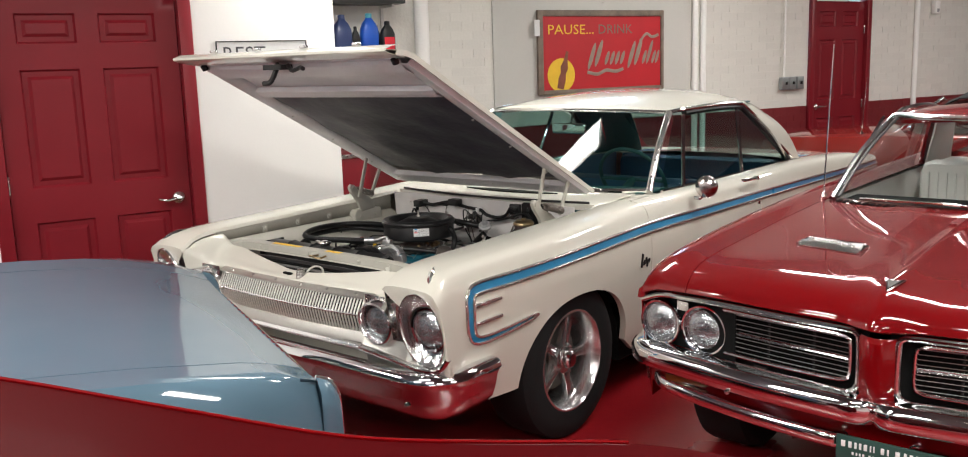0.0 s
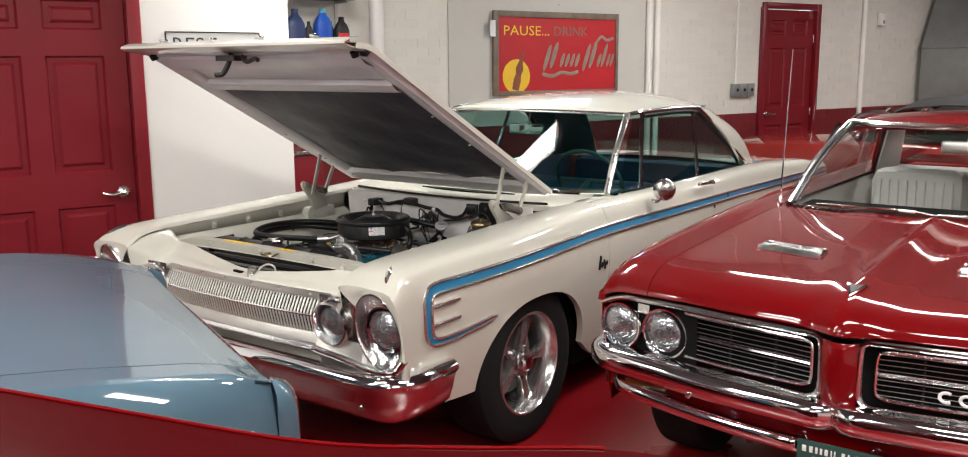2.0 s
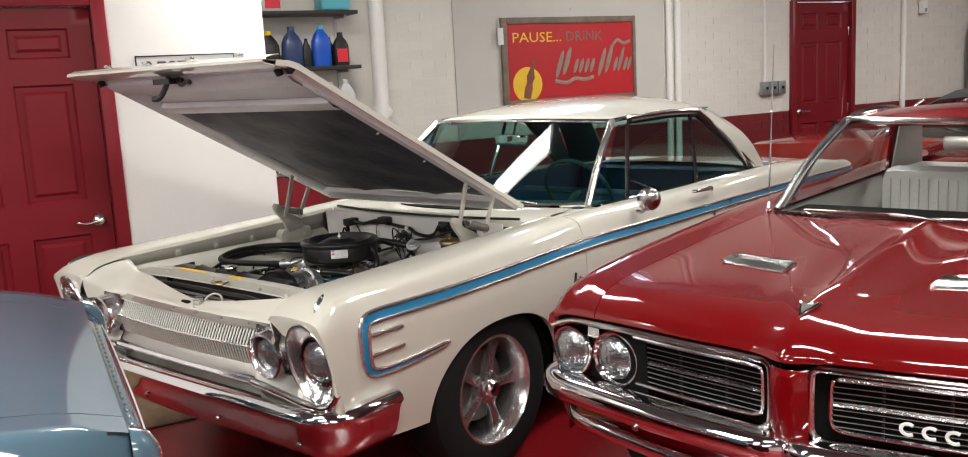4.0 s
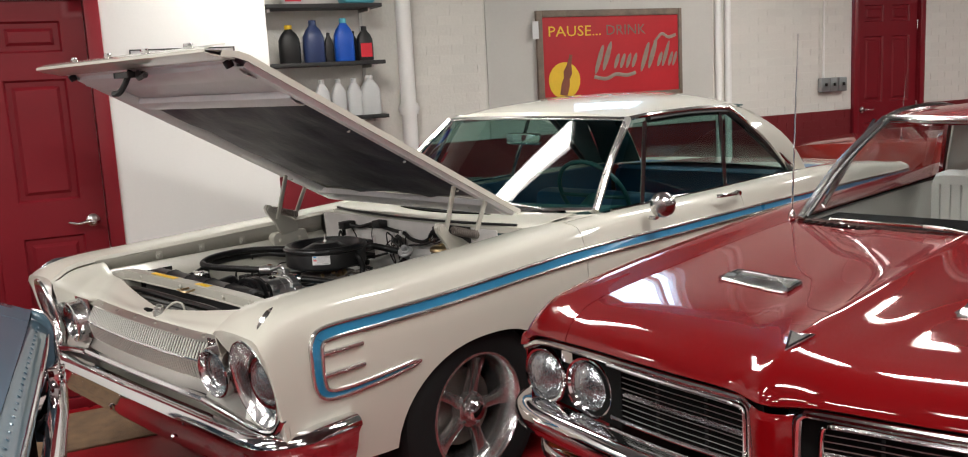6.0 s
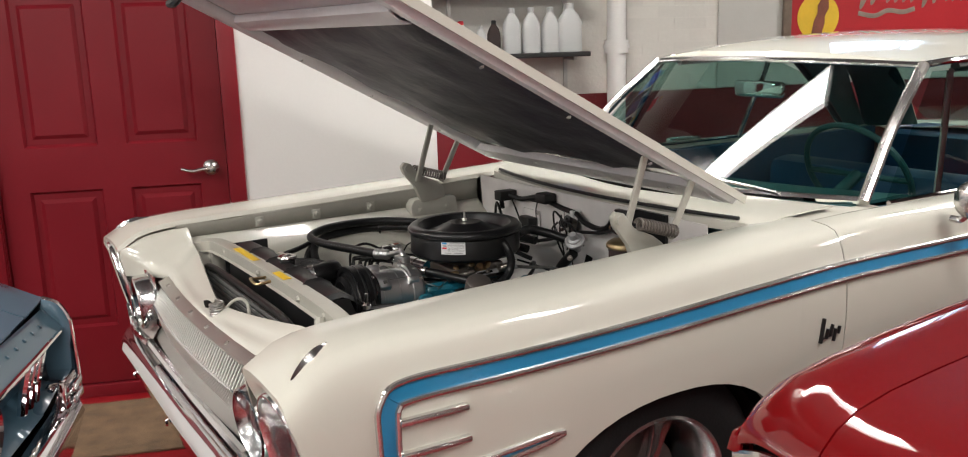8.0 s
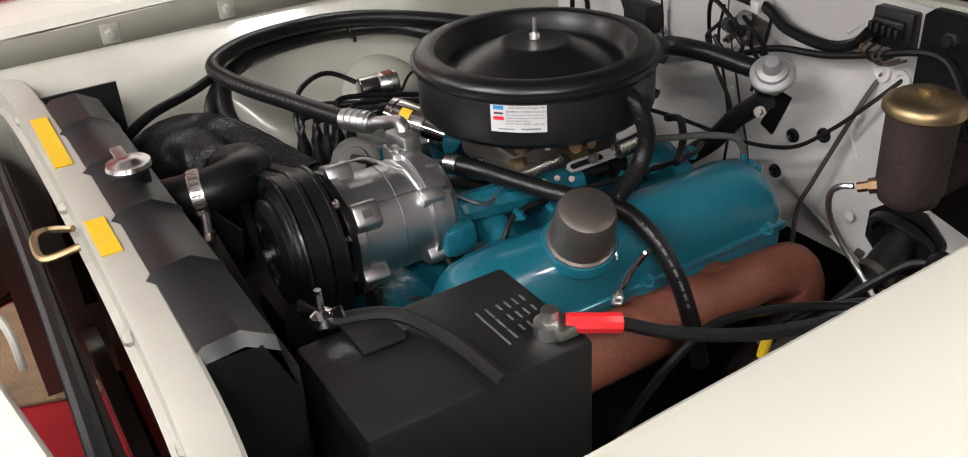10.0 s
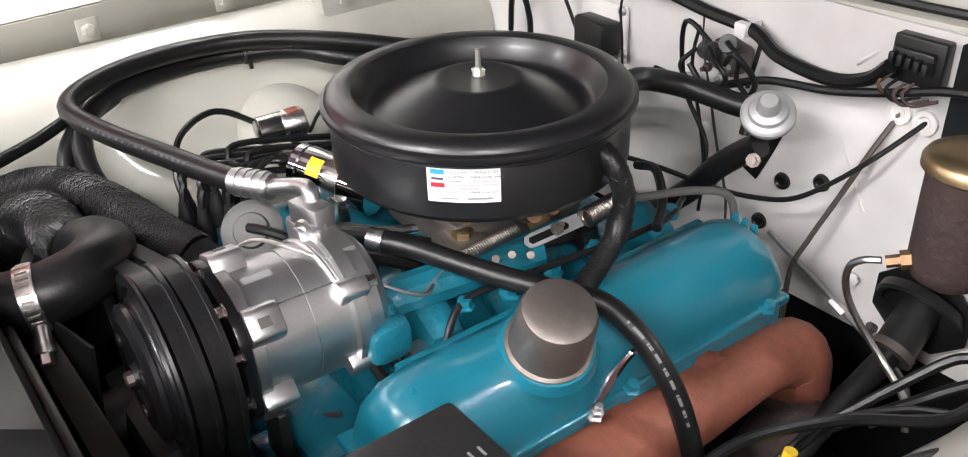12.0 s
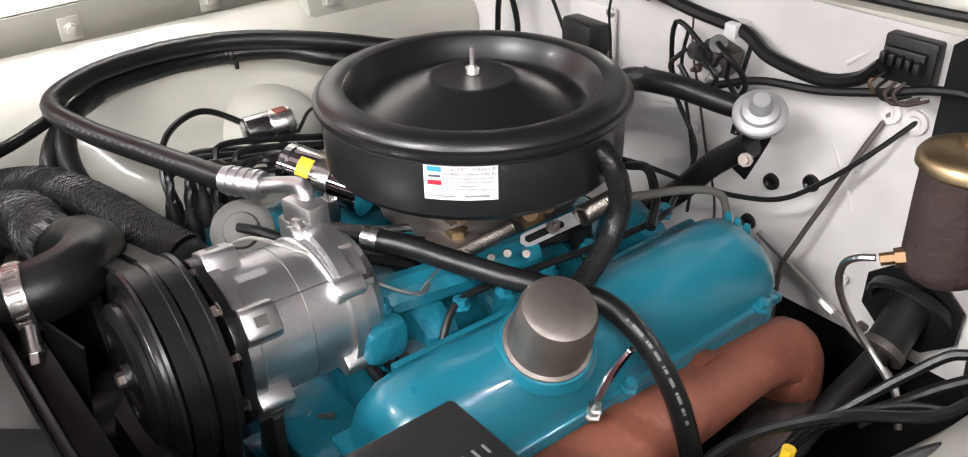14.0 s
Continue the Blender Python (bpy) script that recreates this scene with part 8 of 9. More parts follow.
    gpart("side_glass", fl(Shape().grid([[(0.735, 1.15, 0.965), (0.58, 1.62, 1.32)], [(0.735, 2.7, 0.96), (0.585, 2.5, 1.325)]])), "clear")
    gpart("door_card", fl(Shape().box((0.70, 1.2, 0.4), (0.735, 3.0, 0.95), 0.01)), "seatwhite")
    wheel(red_car, (side * 0.77, 0.42, 0.332), side)
    wheel(red_car, (side * 0.77, 3.34, 0.332), side)
gpart("roof", Shape().grid([roof_row(1.53, 1.325, 0.545, 0.02), roof_row(1.6, 1.35, 0.56, 0.03), roof_row(2.0, 1.375, 0.575, 0.04), roof_row(2.5, 1.36, 0.575, 0.045), roof_row(2.75, 1.30, 0.57, 0.04)]), "redpaint", "red steel roof", thick=0.02)
rows = [[((0.64 - 0.10 * t) * q, 0.93 + 0.50 * t + 0.17 * q * q, 0.975 + 0.345 * t) for q in [-1 + 0.2 * i for i in range(11)]] for t in (0, 0.33, 0.66, 1)]
gpart("windshield", Shape().grid(rows), "clear", "clear windshield")
gpart("header_trim", Shape().tube([(0.54 * q, 1.43 + 0.17 * q * q, 1.328) for q in [-1 + 0.2 * i for i in range(11)]], 0.014, 8), "trim")
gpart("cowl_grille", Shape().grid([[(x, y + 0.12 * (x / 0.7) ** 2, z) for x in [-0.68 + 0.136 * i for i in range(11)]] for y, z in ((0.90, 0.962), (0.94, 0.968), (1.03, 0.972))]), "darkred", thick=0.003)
gpart("nose", Shape().grid([[(x, -0.462 + 0.030 * (abs(x) / 0.052) ** 2 + d, z) for x in (-0.052, -0.042, -0.025, 0, 0.025, 0.042, 0.052)] for z, d in ((0.800, 0.012), (0.785, 0.0), (0.70, 0.004), (0.62, 0.010), (0.60, 0.020))]), "redpaint", "red centre post of the nose", thick=0.006)
gpart("nose_clip", Shape().tube([(-0.045, -0.452, 0.598), (0.0, -0.465, 0.592), (0.045, -0.452, 0.598)], 0.008, 8), "chrome")
gpart("dash", Shape().box((-0.68, 1.12, 0.65), (0.68, 1.38, 0.955), 0.04), "redpaint")
gpart("cabin_floor", Shape().box((-0.72, 1.1, 0.30), (0.72, 3.0, 0.36)), "dark")
for x0, x1 in ((-0.60, -0.06), (0.06, 0.60)):
    gpart("front_seat", Shape().box((x0 + 0.03, 1.75, 0.42), (x1 - 0.03, 2.25, 0.62), 0.05).box((x0 + 0.03, 2.15, 0.55), (x1 - 0.03, 2.30, 1.05), 0.07), "seatwhite", "white vinyl bucket seat")
    for k in range(9):
        gpart("seat_pleat", Shape().rod((x0 + 0.09 + 0.045 * k, 2.150, 0.64), (x0 + 0.09 + 0.045 * k, 2.150, 0.99), 0.0045, seg=8), "seatwhite")
gpart("rear_seat", Shape().box((-0.62, 2.75, 0.5), (0.62, 2.95, 1.0), 0.05), "seatwhite")
gpart("underbody", Shape().box((-0.70, 0.15, 0.2), (0.70, 4.2, 0.32)), "dark")
gpart("tail", Shape().box((-0.85, 3.4, 0.4), (0.85, 4.4, 0.94), 0.08), "redpaint")
pl8 = gpart("plate", Shape().box((-0.105, -0.452, 0.372), (0.215, -0.442, 0.478), 0.004), "plate", "dark front plate with pale print")
for z, h, bars in ((0.452, 0.020, ((-0.088, 0.018), (-0.066, 0.014), (-0.048, 0.010), (-0.034, 0.010), (-0.020, 0.014), (-0.002, 0.006), (0.008, 0.006), (0.030, 0.014), (0.048, 0.008), (0.072, 0.018), (0.096, 0.012), (0.112, 0.014), (0.130, 0.010), (0.146, 0.014))),
                   (0.425, 0.010, ((-0.055, 0.008), (-0.043, 0.007), (-0.033, 0.007), (-0.023, 0.008), (-0.005, 0.009), (0.007, 0.007), (0.018, 0.008)))):
    for x0, w in bars:
        gpart("print", Shape().box((x0, -0.4545, z - h / 2), (x0 + w * 0.72, -0.4525, z + h / 2), 0.0008), "paper", parent=pl8)
for k in range(3):
    gpart("grille_badge", Shape().tube([(0.285 + 0.055 * k + 0.018 * math.cos(a), red_lip(0.3) + 0.046, 0.662 + 0.015 * math.sin(a)) for a in [math.radians(50 + 32 * j) for j in range(9)]], 0.005, 6, 2), "paper", "pale badge on the grille")
em_ = Matrix.Translation((0, -0.310, red_top(0.02, -0.310) + 0.006)) @ pose(0, 0, 0, 14)
emb = gpart("hood_emblem", Shape().slab([(0, -0.055), (0.032, 0.038), (0.0, 0.028), (-0.032, 0.038)], -0.006, 0.004, em_, 0.002), "chrome", "chrome arrowhead hood emblem", parent=ghood)
gpart("emblem_inlay", Shape().slab([(0, -0.035), (0.021, 0.028), (0.0, 0.020), (-0.021, 0.028)], 0.0042, 0.0055, em_), "castgrey", parent=emb)
an = Shape().lathe([(0.018, 0), (0.014, 0.02), (0.008, 0.04), (0.0, 0.045)], 14, Matrix.Translation((-0.717, 1.125, 0.962)), caps=False).rod((-0.717, 1.125, 1.0), (-0.690, 1.115, 1.68), 0.004, 0.0022, 8)
gpart("antenna", an, "chrome", "thin chrome whip antenna")

gpart("wiper", Shape().tube([(0.02, 0.95, 0.985), (-0.12, 0.93, 1.005), (-0.33, 0.965, 1.0), (-0.52, 1.03, 0.99)], 0.007, 6), "brushed", "satin wiper arm")
gpart("wiper", Shape().tube([(0.50, 1.00, 0.985), (0.36, 0.97, 1.005), (0.18, 0.94, 1.0), (0.0, 0.935, 0.995)], 0.007, 6), "brushed", "satin wiper arm")
for k in range(40):
    x = -0.62 + 0.0318 * k
    gpart("cowl_slot", Shape().box((x - 0.008, 0.935 + 0.12 * (x / 0.7) ** 2, 0.969), (x + 0.008, 0.985 + 0.12 * (x / 0.7) ** 2, 0.9735)), "dark")
gpart("dash_top", Shape().box((-0.64, 1.05, 0.94), (0.64, 1.36, 0.965), 0.01), "dark")
sw = Shape()
c, tilt = Vector((0.34, 1.56, 0.96)), pose(0, 0, 0, -62, 0, 0)
sw.tube([c + tilt @ Vector((0.195 * math.cos(a), 0.195 * math.sin(a), 0)) for a in [2 * math.pi * k / 24 for k in range(25)]], 0.012, 8, 2)
sw.rod(c + tilt @ Vector((-0.19, 0, 0)), c + tilt @ Vector((0.19, 0, 0)), 0.012)
gpart("steering_wheel", sw, "satin")
gpart("rear_view_mirror", Shape().box((-0.11, 1.50, 1.20), (0.11, 1.53, 1.26), 0.012).rod((0, 1.52, 1.25), (0, 1.58, 1.32), 0.006), "satinmetal")


# ---- the light blue car, nose towards the white one ----
NOSE = Matrix.Translation((0.617, -1.473, 0)) @ pose(0, 0, 0, 0, 0, 70.3 - 90) @ pose(-0.68, 0, 0, 0, 0, -3.5) @ pose(0.68, 0, 0)
blue = thing("car", "light blue car with a recessed chrome-trimmed nose", "car", "parked cars", NOSE)


def bpart(name, s, material, label="", sharp=35, thick=0.0):
    # the front tapers in plan over its last quarter metre
    s.v = [(x * (1 - 0.085 * max(0.0, min(1.0, (y + 0.25) / 0.25))), y, z) for x, y, z in s.v]
    ob = part(name, s, material, None, label, sharp, thick)
    ob.parent = blue
    return ob


# local: +y is the nose, x to its right
def blue_top(x, y):
    z = soft(((-5, 0.99), (-1.2, 0.99), (-0.5, 0.962), (-0.20, 0.925), (-0.08, 0.895), (-0.02, 0.872), (0.03, 0.85)), y)
    return z + 0.012 * (abs(x) / 0.75) ** 4 - 0.06 * max(0, (abs(x) - 0.80) / 0.12) ** 2


bys = [-4.6, -3.6, -2.6, -1.8, -1.3, -0.9, -0.6, -0.4, -0.25, -0.15, -0.08, -0.03, 0.0, 0.015]
bpart("hood", Shape().grid([[(x, y, blue_top(x, y)) for x in [-0.66 + 0.11 * i for i in range(13)]] for y in bys]), "bluepaint", "light blue hood", thick=0.006)
for side in (1, -1):
    fl = (lambda q: q) if side > 0 else mirror_x
    rows = []
    for y in bys:
        row = [(x, y, blue_top(x, y)) for x in (0.666, 0.72, 0.77, 0.82)]
        for x, z in ((0.855, 0.93), (0.885, 0.86), (0.90, 0.78), (0.905, 0.68), (0.895, 0.55), (0.87, 0.40)):
            row.append((x - 0.055 * max(0, (y + 0.25) / 0.27) ** 2, y, min(z, blue_top(0.82, y) - 0.01 - (0.93 - z) * 0.7)))
        rows.append(row)
    bpart("fender", fl(Shape().grid(rows)), "bluepaint", "light blue front fender", thick=0.006)
    rows = []
    for k in range(9):
        t = math.radians(11.2 * k)
        y, q = 0.0165 + 0.060 * math.sin(t), 1 - math.cos(t)
        zt, xo = 0.878 - 0.09 * q, 0.850 - 0.03 * q
        rows.append([(0.786, y - 0.010, 0.60), (0.786, y - 0.004, zt - 0.03), (0.790, y, zt - 0.006), (0.800, y, zt), (0.815, y, zt - 0.006), (xo - 0.004, y, zt - 0.03), (xo, y, zt - 0.07), (xo + 0.004, y, 0.66), (xo - 0.01, y - 0.01, 0.54)])
    bpart("fender_cap", fl(Shape().grid(rows)), "bluepaint", "rounded front end of the fender", sharp=60)
    bpart("cap_trim", fl(Shape().tube([rows[k][3] for k in (0, 3, 5, 6, 7)] + [(0.800, 0.080, 0.70), (0.800, 0.080, 0.62)], 0.006, 8, 4)), "trim")
    # chrome corner lamp, slats and round lamp inside the recess
    bpart("corner_lamp", fl(Shape().box((0.66, 0.0, 0.615), (0.775, 0.085, 0.70), 0.012).box((0.68, 0.08, 0.635), (0.76, 0.10, 0.655), 0.004).box((0.68, 0.08, 0.665), (0.76, 0.10, 0.685), 0.004)), "chrome", "chrome corner lamp")
    for k in range(3):
        bpart("nose_slat", fl(Shape().tube([(0.60 - 0.045 * k, 0.06, 0.80), (0.59 - 0.045 * k, 0.045, 0.74), (0.60 - 0.045 * k, 0.03, 0.68)], 0.012, 8)), "chrome")
    for x in (0.36, 0.20):
        c = Matrix.Translation((x, -0.005, 0.70)) @ pose(0, 0, 0, -90)
        bpart("lamp_ring", fl(Shape().lathe([(0.072, -0.02), (0.075, 0.012), (0.068, 0.022), (0.06, 0.01)], 28, c, caps=False)), "chrome")
        bpart("headlamp", fl(Shape().lathe([(0.064, 0.004), (0.05, 0.016), (0.0, 0.024)], 24, c, caps=False)), "lampglass")
bpart("nose_panel", Shape().grid([[(x, y, z) for x in (-0.78, -0.4, 0, 0.4, 0.78)] for y, z in ((0.05, 0.797), (0.0, 0.785), (-0.045, 0.72), (-0.05, 0.66), (0.02, 0.61))]), "bluedark", "recessed blue nose panel", thick=0.004)
bpart("top_lip", Shape().grid([[(x, y, z) for x in (-0.785, -0.4, 0, 0.4, 0.785)] for y, z in ((0.014, 0.852), (0.022, 0.848), (0.052, 0.815), (0.062, 0.802), (0.050, 0.796))]), "bluepaint", thick=0.003)
bpart("lip_trim", Shape().tube([(-0.785, 0.058, 0.798), (-0.4, 0.066, 0.799), (0.4, 0.066, 0.799), (0.785, 0.058, 0.798)], 0.007, 8, 3), "chrome")
for k in range(24):
    x = -0.69 + 0.06 * k
    bpart("lip_rivet", Shape().lathe([(0.006, 0), (0.004, 0.003), (0, 0.004)], 8, Matrix.Translation((x, 0.036, 0.834)) @ pose(0, 0, 0, -45), caps=False), "bluedark")
prof = ((0.0, 0.045), (0.03, 0.05), (0.05, 0.04), (0.055, 0.02), (0.045, -0.01), (0.015, -0.09), (-0.03, -0.13))
rows = [[(x, y + a, 0.575 + b) for a, b in prof] for x, y in ((-0.86, -0.25), (-0.85, -0.10), (-0.815, 0.005), (-0.74, 0.042), (-0.4, 0.055), (0, 0.058), (0.4, 0.055), (0.74, 0.042), (0.815, 0.005), (0.85, -0.10), (0.86, -0.25))]
bpart("front_bumper", Shape().grid(rows), "chrome", "chrome bumper with a sharp upper edge", thick=0.004, sharp=50)
bpart("underbody", Shape().box((-0.76, -4.4, 0.22), (0.76, -0.02, 0.55)), "dark")
bpart("cabin", Shape().box((-0.66, -3.4, 0.95), (0.66, -1.9, 1.36), 0.16), "bluepaint")
for side in (1, -1):
    for y in (-0.75, -3.6):
        wheel(blue, (side * 0.76, y, 0.332), side)

# ---- dark red panel of a car, right before the camera's first place; a stand-in shape ----
fg = thing("car", "dark red car panel with a thin lighter edge", "car", "parked cars")
crest = smooth([(1.20, -2.61, 1.115), (1.36, -2.50, 1.085), (1.60, -2.35, 1.04), (1.85, -2.19, 0.995), (2.05, -2.05, 0.985), (2.26, -1.905, 0.985), (2.40, -1.83, 0.972), (2.55, -1.77, 0.955), (2.66, -1.76, 0.90)], 5)
d0 = Vector((0.50, -0.86, 0))
rows = []
for i, p in enumerate(crest):
    rows.append([p - d0 * 0.10 + Vector((0, 0, -0.70)), p - d0 * 0.09 + Vector((0, 0, -0.30)), p - d0 * 0.06 + Vector((0, 0, -0.08)), p - d0 * 0.015 + Vector((0, 0, -0.012)), p, p + d0 * 0.02 + Vector((0, 0, -0.006)),
                 p + d0 * 0.10 + Vector((0, 0, -0.05)), p + d0 * 0.25 + Vector((0, 0, -0.10)), p + d0 * 0.42 + Vector((0, 0, -0.16)), p + d0 * 0.45 + Vector((0, 0, -0.40)), p + d0 * 0.45 + Vector((0, 0, -0.70))])
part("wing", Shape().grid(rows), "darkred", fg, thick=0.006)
# lighter red line painted along the crest as its highlight
part("edge_trim", Shape().tube([p + Vector((0, 0, 0.002)) for p in crest[:26]], 0.004, 6, 1), "redpaint", fg)
# unseen legs and base added to carry the panel
part("inner_frame", Shape().rod((1.7, -2.5, 0.0), (1.7, -2.5, 0.62), 0.06).rod((2.2, -2.2, 0.0), (2.2, -2.2, 0.50), 0.06), "dark", fg)
part("sill", Shape().box((-0.6, -0.12, 0.12), (0.6, 0.12, 0.36), 0.02, pose(1.90, -2.36, 0, 0, 0, 32)), "dark", fg)

# ---- orange-red convertible with a black top, behind the two coupes ----
rc = thing("car", "orange-red convertible with a closed black fabric top", "car", "parked cars", pose(1.75, 5.75, 0, 0, 0, -5))


def rpart(name, s, material, label="", thick=0.0):
    ob = part(name, s, material, None, label, 35, thick)
    ob.parent = rc
    return ob


rows = []
for x in (-2.25, -2.2, -2.0, -1.6, -1.0, -0.4, 0.4, 1.2, 1.8, 2.15, 2.25):
    top = lerp(((-2.25, 0.78), (-2.2, 0.86), (-2.0, 0.90), (-0.9, 0.95), (1.2, 0.95), (2.0, 0.90), (2.25, 0.75)), x)
    half = lerp(((-2.25, 0.70), (-2.0, 0.84), (0, 0.88), (2.0, 0.84), (2.25, 0.72)), x)
    rows.append([(x, -half + 0.04, 0.25), (x, -half, 0.5), (x, -half + 0.01, top - 0.12), (x, -half + 0.05, top - 0.02), (x, -half + 0.16, top), (x, 0, top + 0.02), (x, half - 0.16, top), (x, half - 0.05, top - 0.02), (x, half - 0.01, top - 0.12), (x, half, 0.5), (x, half - 0.04, 0.25)])
rpart("body", Shape().grid(rows), "orange", "orange-red body", thick=0.01)
rows = [[(x, 0.62 * q, z - 0.06 * abs(q) ** 3) for q in (-1, -0.8, -0.4, 0, 0.4, 0.8, 1)] for x, z in ((-0.62, 1.24), (-0.5, 1.30), (-0.2, 1.33), (0.4, 1.33), (0.8, 1.29), (1.15, 1.10), (1.35, 0.97))]
rpart("soft_top", Shape().grid(rows), "fabric", "black fabric top", thick=0.01)
rpart("windshield", Shape().grid([[(-0.98, y, 0.96) for y in (-0.66, 0, 0.66)], [(-0.62, y, 1.23) for y in (-0.58, 0, 0.58)]]), "clear")
for side in (1, -1):
    rpart("windshield_pillar", Shape().rod((-0.98, side * 0.68, 0.95), (-0.62, side * 0.60, 1.24), 0.02), "chrome")
    rpart("side_glass", Shape().grid([[(-0.9, side * 0.74, 0.95), (0.9, side * 0.74, 0.95)], [(-0.55, side * 0.62, 1.22), (0.7, side * 0.62, 1.24)]]), "glass")
    rpart("mirror", Shape().lathe([(0.0, -0.04), (0.04, -0.03), (0.05, 0), (0, 0.005)], 16, Matrix.Translation((-0.75, side * 0.92, 1.0)) @ pose(0, 0, 0, 0, 90, 0), caps=False).rod((-0.75, side * 0.86, 0.92), (-0.75, side * 0.91, 0.98), 0.01), "chrome")
    for x in (-1.35, 1.35):
        wheel(rc, (x, side * 0.76, 0.332), side).rotation_euler.z = radians(90 * side)
rpart("antenna", Shape().lathe([(0.015, 0), (0.006, 0.03)], 10, Matrix.Translation((-1.25, -0.72, 0.93))).rod((-1.25, -0.72, 0.95), (-1.22, -0.72, 1.42), 0.0035, 0.002, 8), "chrome")


# ---- on the walls ----
def wbox(a, b, bevel=0.0):
    return Shape().box(a, b, bevel)


# enamel advertising sign
sg = thing("advertising_sign", "red enamel soda sign in a worn brown frame", "sign")
S0, S1, Z0, Z1 = 2.66, 4.11, 1.345, 2.085
part("board", wbox((S0 + 0.03, WALL - 0.02, Z0 + 0.03), (S1 - 0.03, WALL - 0.004, Z1 - 0.03)), "signred", sg, "faded red board", m=ROOM)
for nm, a, b in (("frame", (S0, Z0), (S0 + 0.055, Z1)), ("frame", (S1 - 0.035, Z0), (S1, Z1)), ("frame", (S0 + 0.055, Z1 - 0.055), (S1 - 0.035, Z1)), ("frame", (S0 + 0.055, Z0), (S1 - 0.035, Z0 + 0.04))):
    part(nm, wbox((a[0], WALL - 0.035, a[1]), (b[0], WALL - 0.003, b[1]), 0.005), "signframe", sg, m=ROOM)
FACE = ROOM @ Matrix.Translation((0, WALL - 0.0215, 0)) @ pose(0, 0, 0, 90)
part("lettering", text_shape("PAUSE...", 0.12), "signyellow", sg, "yellow lettering", m=FACE @ Matrix.Translation((2.765, 1.875, 0)) @ Matrix.Diagonal((1.24, 1, 1, 1)))
part("lettering", text_shape("DRINK", 0.12), "signframe", sg, "worn grey lettering", m=FACE @ Matrix.Translation((3.325, 1.875, 0)) @ Matrix.Diagonal((1.12, 1, 1, 1)))
part("disc", Shape().lathe([(0.15, 0.0), (0.15, 0.0015)], 40), "signyellow", sg, "yellow disc", m=FACE @ Matrix.Translation((2.91, 1.515, 0)))
bt = Shape().slab([(-0.035, -0.14), (0.035, -0.14), (0.04, -0.05), (0.028, 0.0), (0.042, 0.05), (0.02, 0.12), (0.014, 0.20), (-0.014, 0.20), (-0.02, 0.12), (-0.042, 0.05), (-0.028, 0.0), (-0.04, -0.05)], 0.002, 0.0035)
part("painted_bottle", bt, "manifold", sg, m=FACE @ Matrix.Translation((2.93, 1.53, 0)) @ pose(0, 0, 0, 0, 0, -14))
# plain leaning bars and a swash in place of the trade name


def leaning(cx, cz, w, h, lean=0.35):
    """Flat leaning bar with rounded ends."""
    return Shape().slab([(cx + w * math.cos(a) + lean * h * math.sin(a), cz + h * math.sin(a)) for a in [2 * math.pi * k / 20 for k in range(20)]], 0.001, 0.003)


for cx, cz, w, h in ((3.255, 1.675, 0.024, 0.120), (3.335, 1.70, 0.026, 0.120), (3.43, 1.655, 0.020, 0.062), (3.49, 1.655, 0.020, 0.062), (3.55, 1.655, 0.020, 0.062), (3.61, 1.655, 0.020, 0.062), (3.72, 1.68, 0.024, 0.125), (3.80, 1.705, 0.026, 0.125),
                     (3.875, 1.655, 0.020, 0.062), (3.94, 1.70, 0.020, 0.110), (3.99, 1.655, 0.018, 0.062), (4.035, 1.655, 0.016, 0.062)):
    part("painted_bar", leaning(cx, cz, w, h), "signgrey", sg, "worn silver leaning bar", m=FACE)
for pts, r in ((((3.82, 1.80), (3.90, 1.87), (3.97, 1.84), (4.05, 1.86)), 0.014), (((3.20, 1.532), (3.32, 1.512), (3.42, 1.545), (3.53, 1.532), (3.62, 1.552)), 0.016)):
    q = Shape().tube([(x, y, 0.0) for x, y in pts], r, 6, 5)
    fl_ = Shape()
    fl_.add([(x, y, 0.002 + z * 0.12) for x, y, z in q.v], q.f)
    part("painted_swash", fl_, "signgrey", sg, "worn silver swash", m=FACE)
part("tag", wbox((S0 - 0.045, WALL - 0.045, 1.86), (S0 + 0.01, WALL - 0.042, 2.0)), "paper", sg, "paper tag on a string", m=ROOM)
part("nail", Shape().rod((3.40, WALL + 0.02, 2.15), (3.40, WALL - 0.02, 2.155), 0.004), "steel", sg, m=ROOM)
# shelves with bottles in the alcove beside the closet
shelf_z = (2.145, 1.742, 1.352)
for z in shelf_z:
    sh = thing("wall_shelf", "black wall shelf on brackets in the alcove", "shelf", "alcove shelves")
    part("board", wbox((0.12, WALL - 0.26, z - 0.028), (1.27, WALL + 0.015, z), 0.003), "shelf", sh, m=ROOM)
    part("bracket", wbox((1.18, WALL - 0.20, z - 0.05), (1.20, WALL + 0.01, z - 0.029)), "steel", sh, m=ROOM)
    part("bracket", wbox((0.45, WALL - 0.20, z - 0.05), (0.47, WALL + 0.01, z - 0.029)), "steel", sh, m=ROOM)
for u in (0.46, 1.19):
    tagged(part("shelf_upright", wbox((u - 0.012, WALL + 0.004, 1.1), (u + 0.012, WALL + 0.018, 2.5)), "steel", None, "", 35, 0, ROOM), "slotted steel shelf upright on the wall", "shelf rail", "alcove shelves")


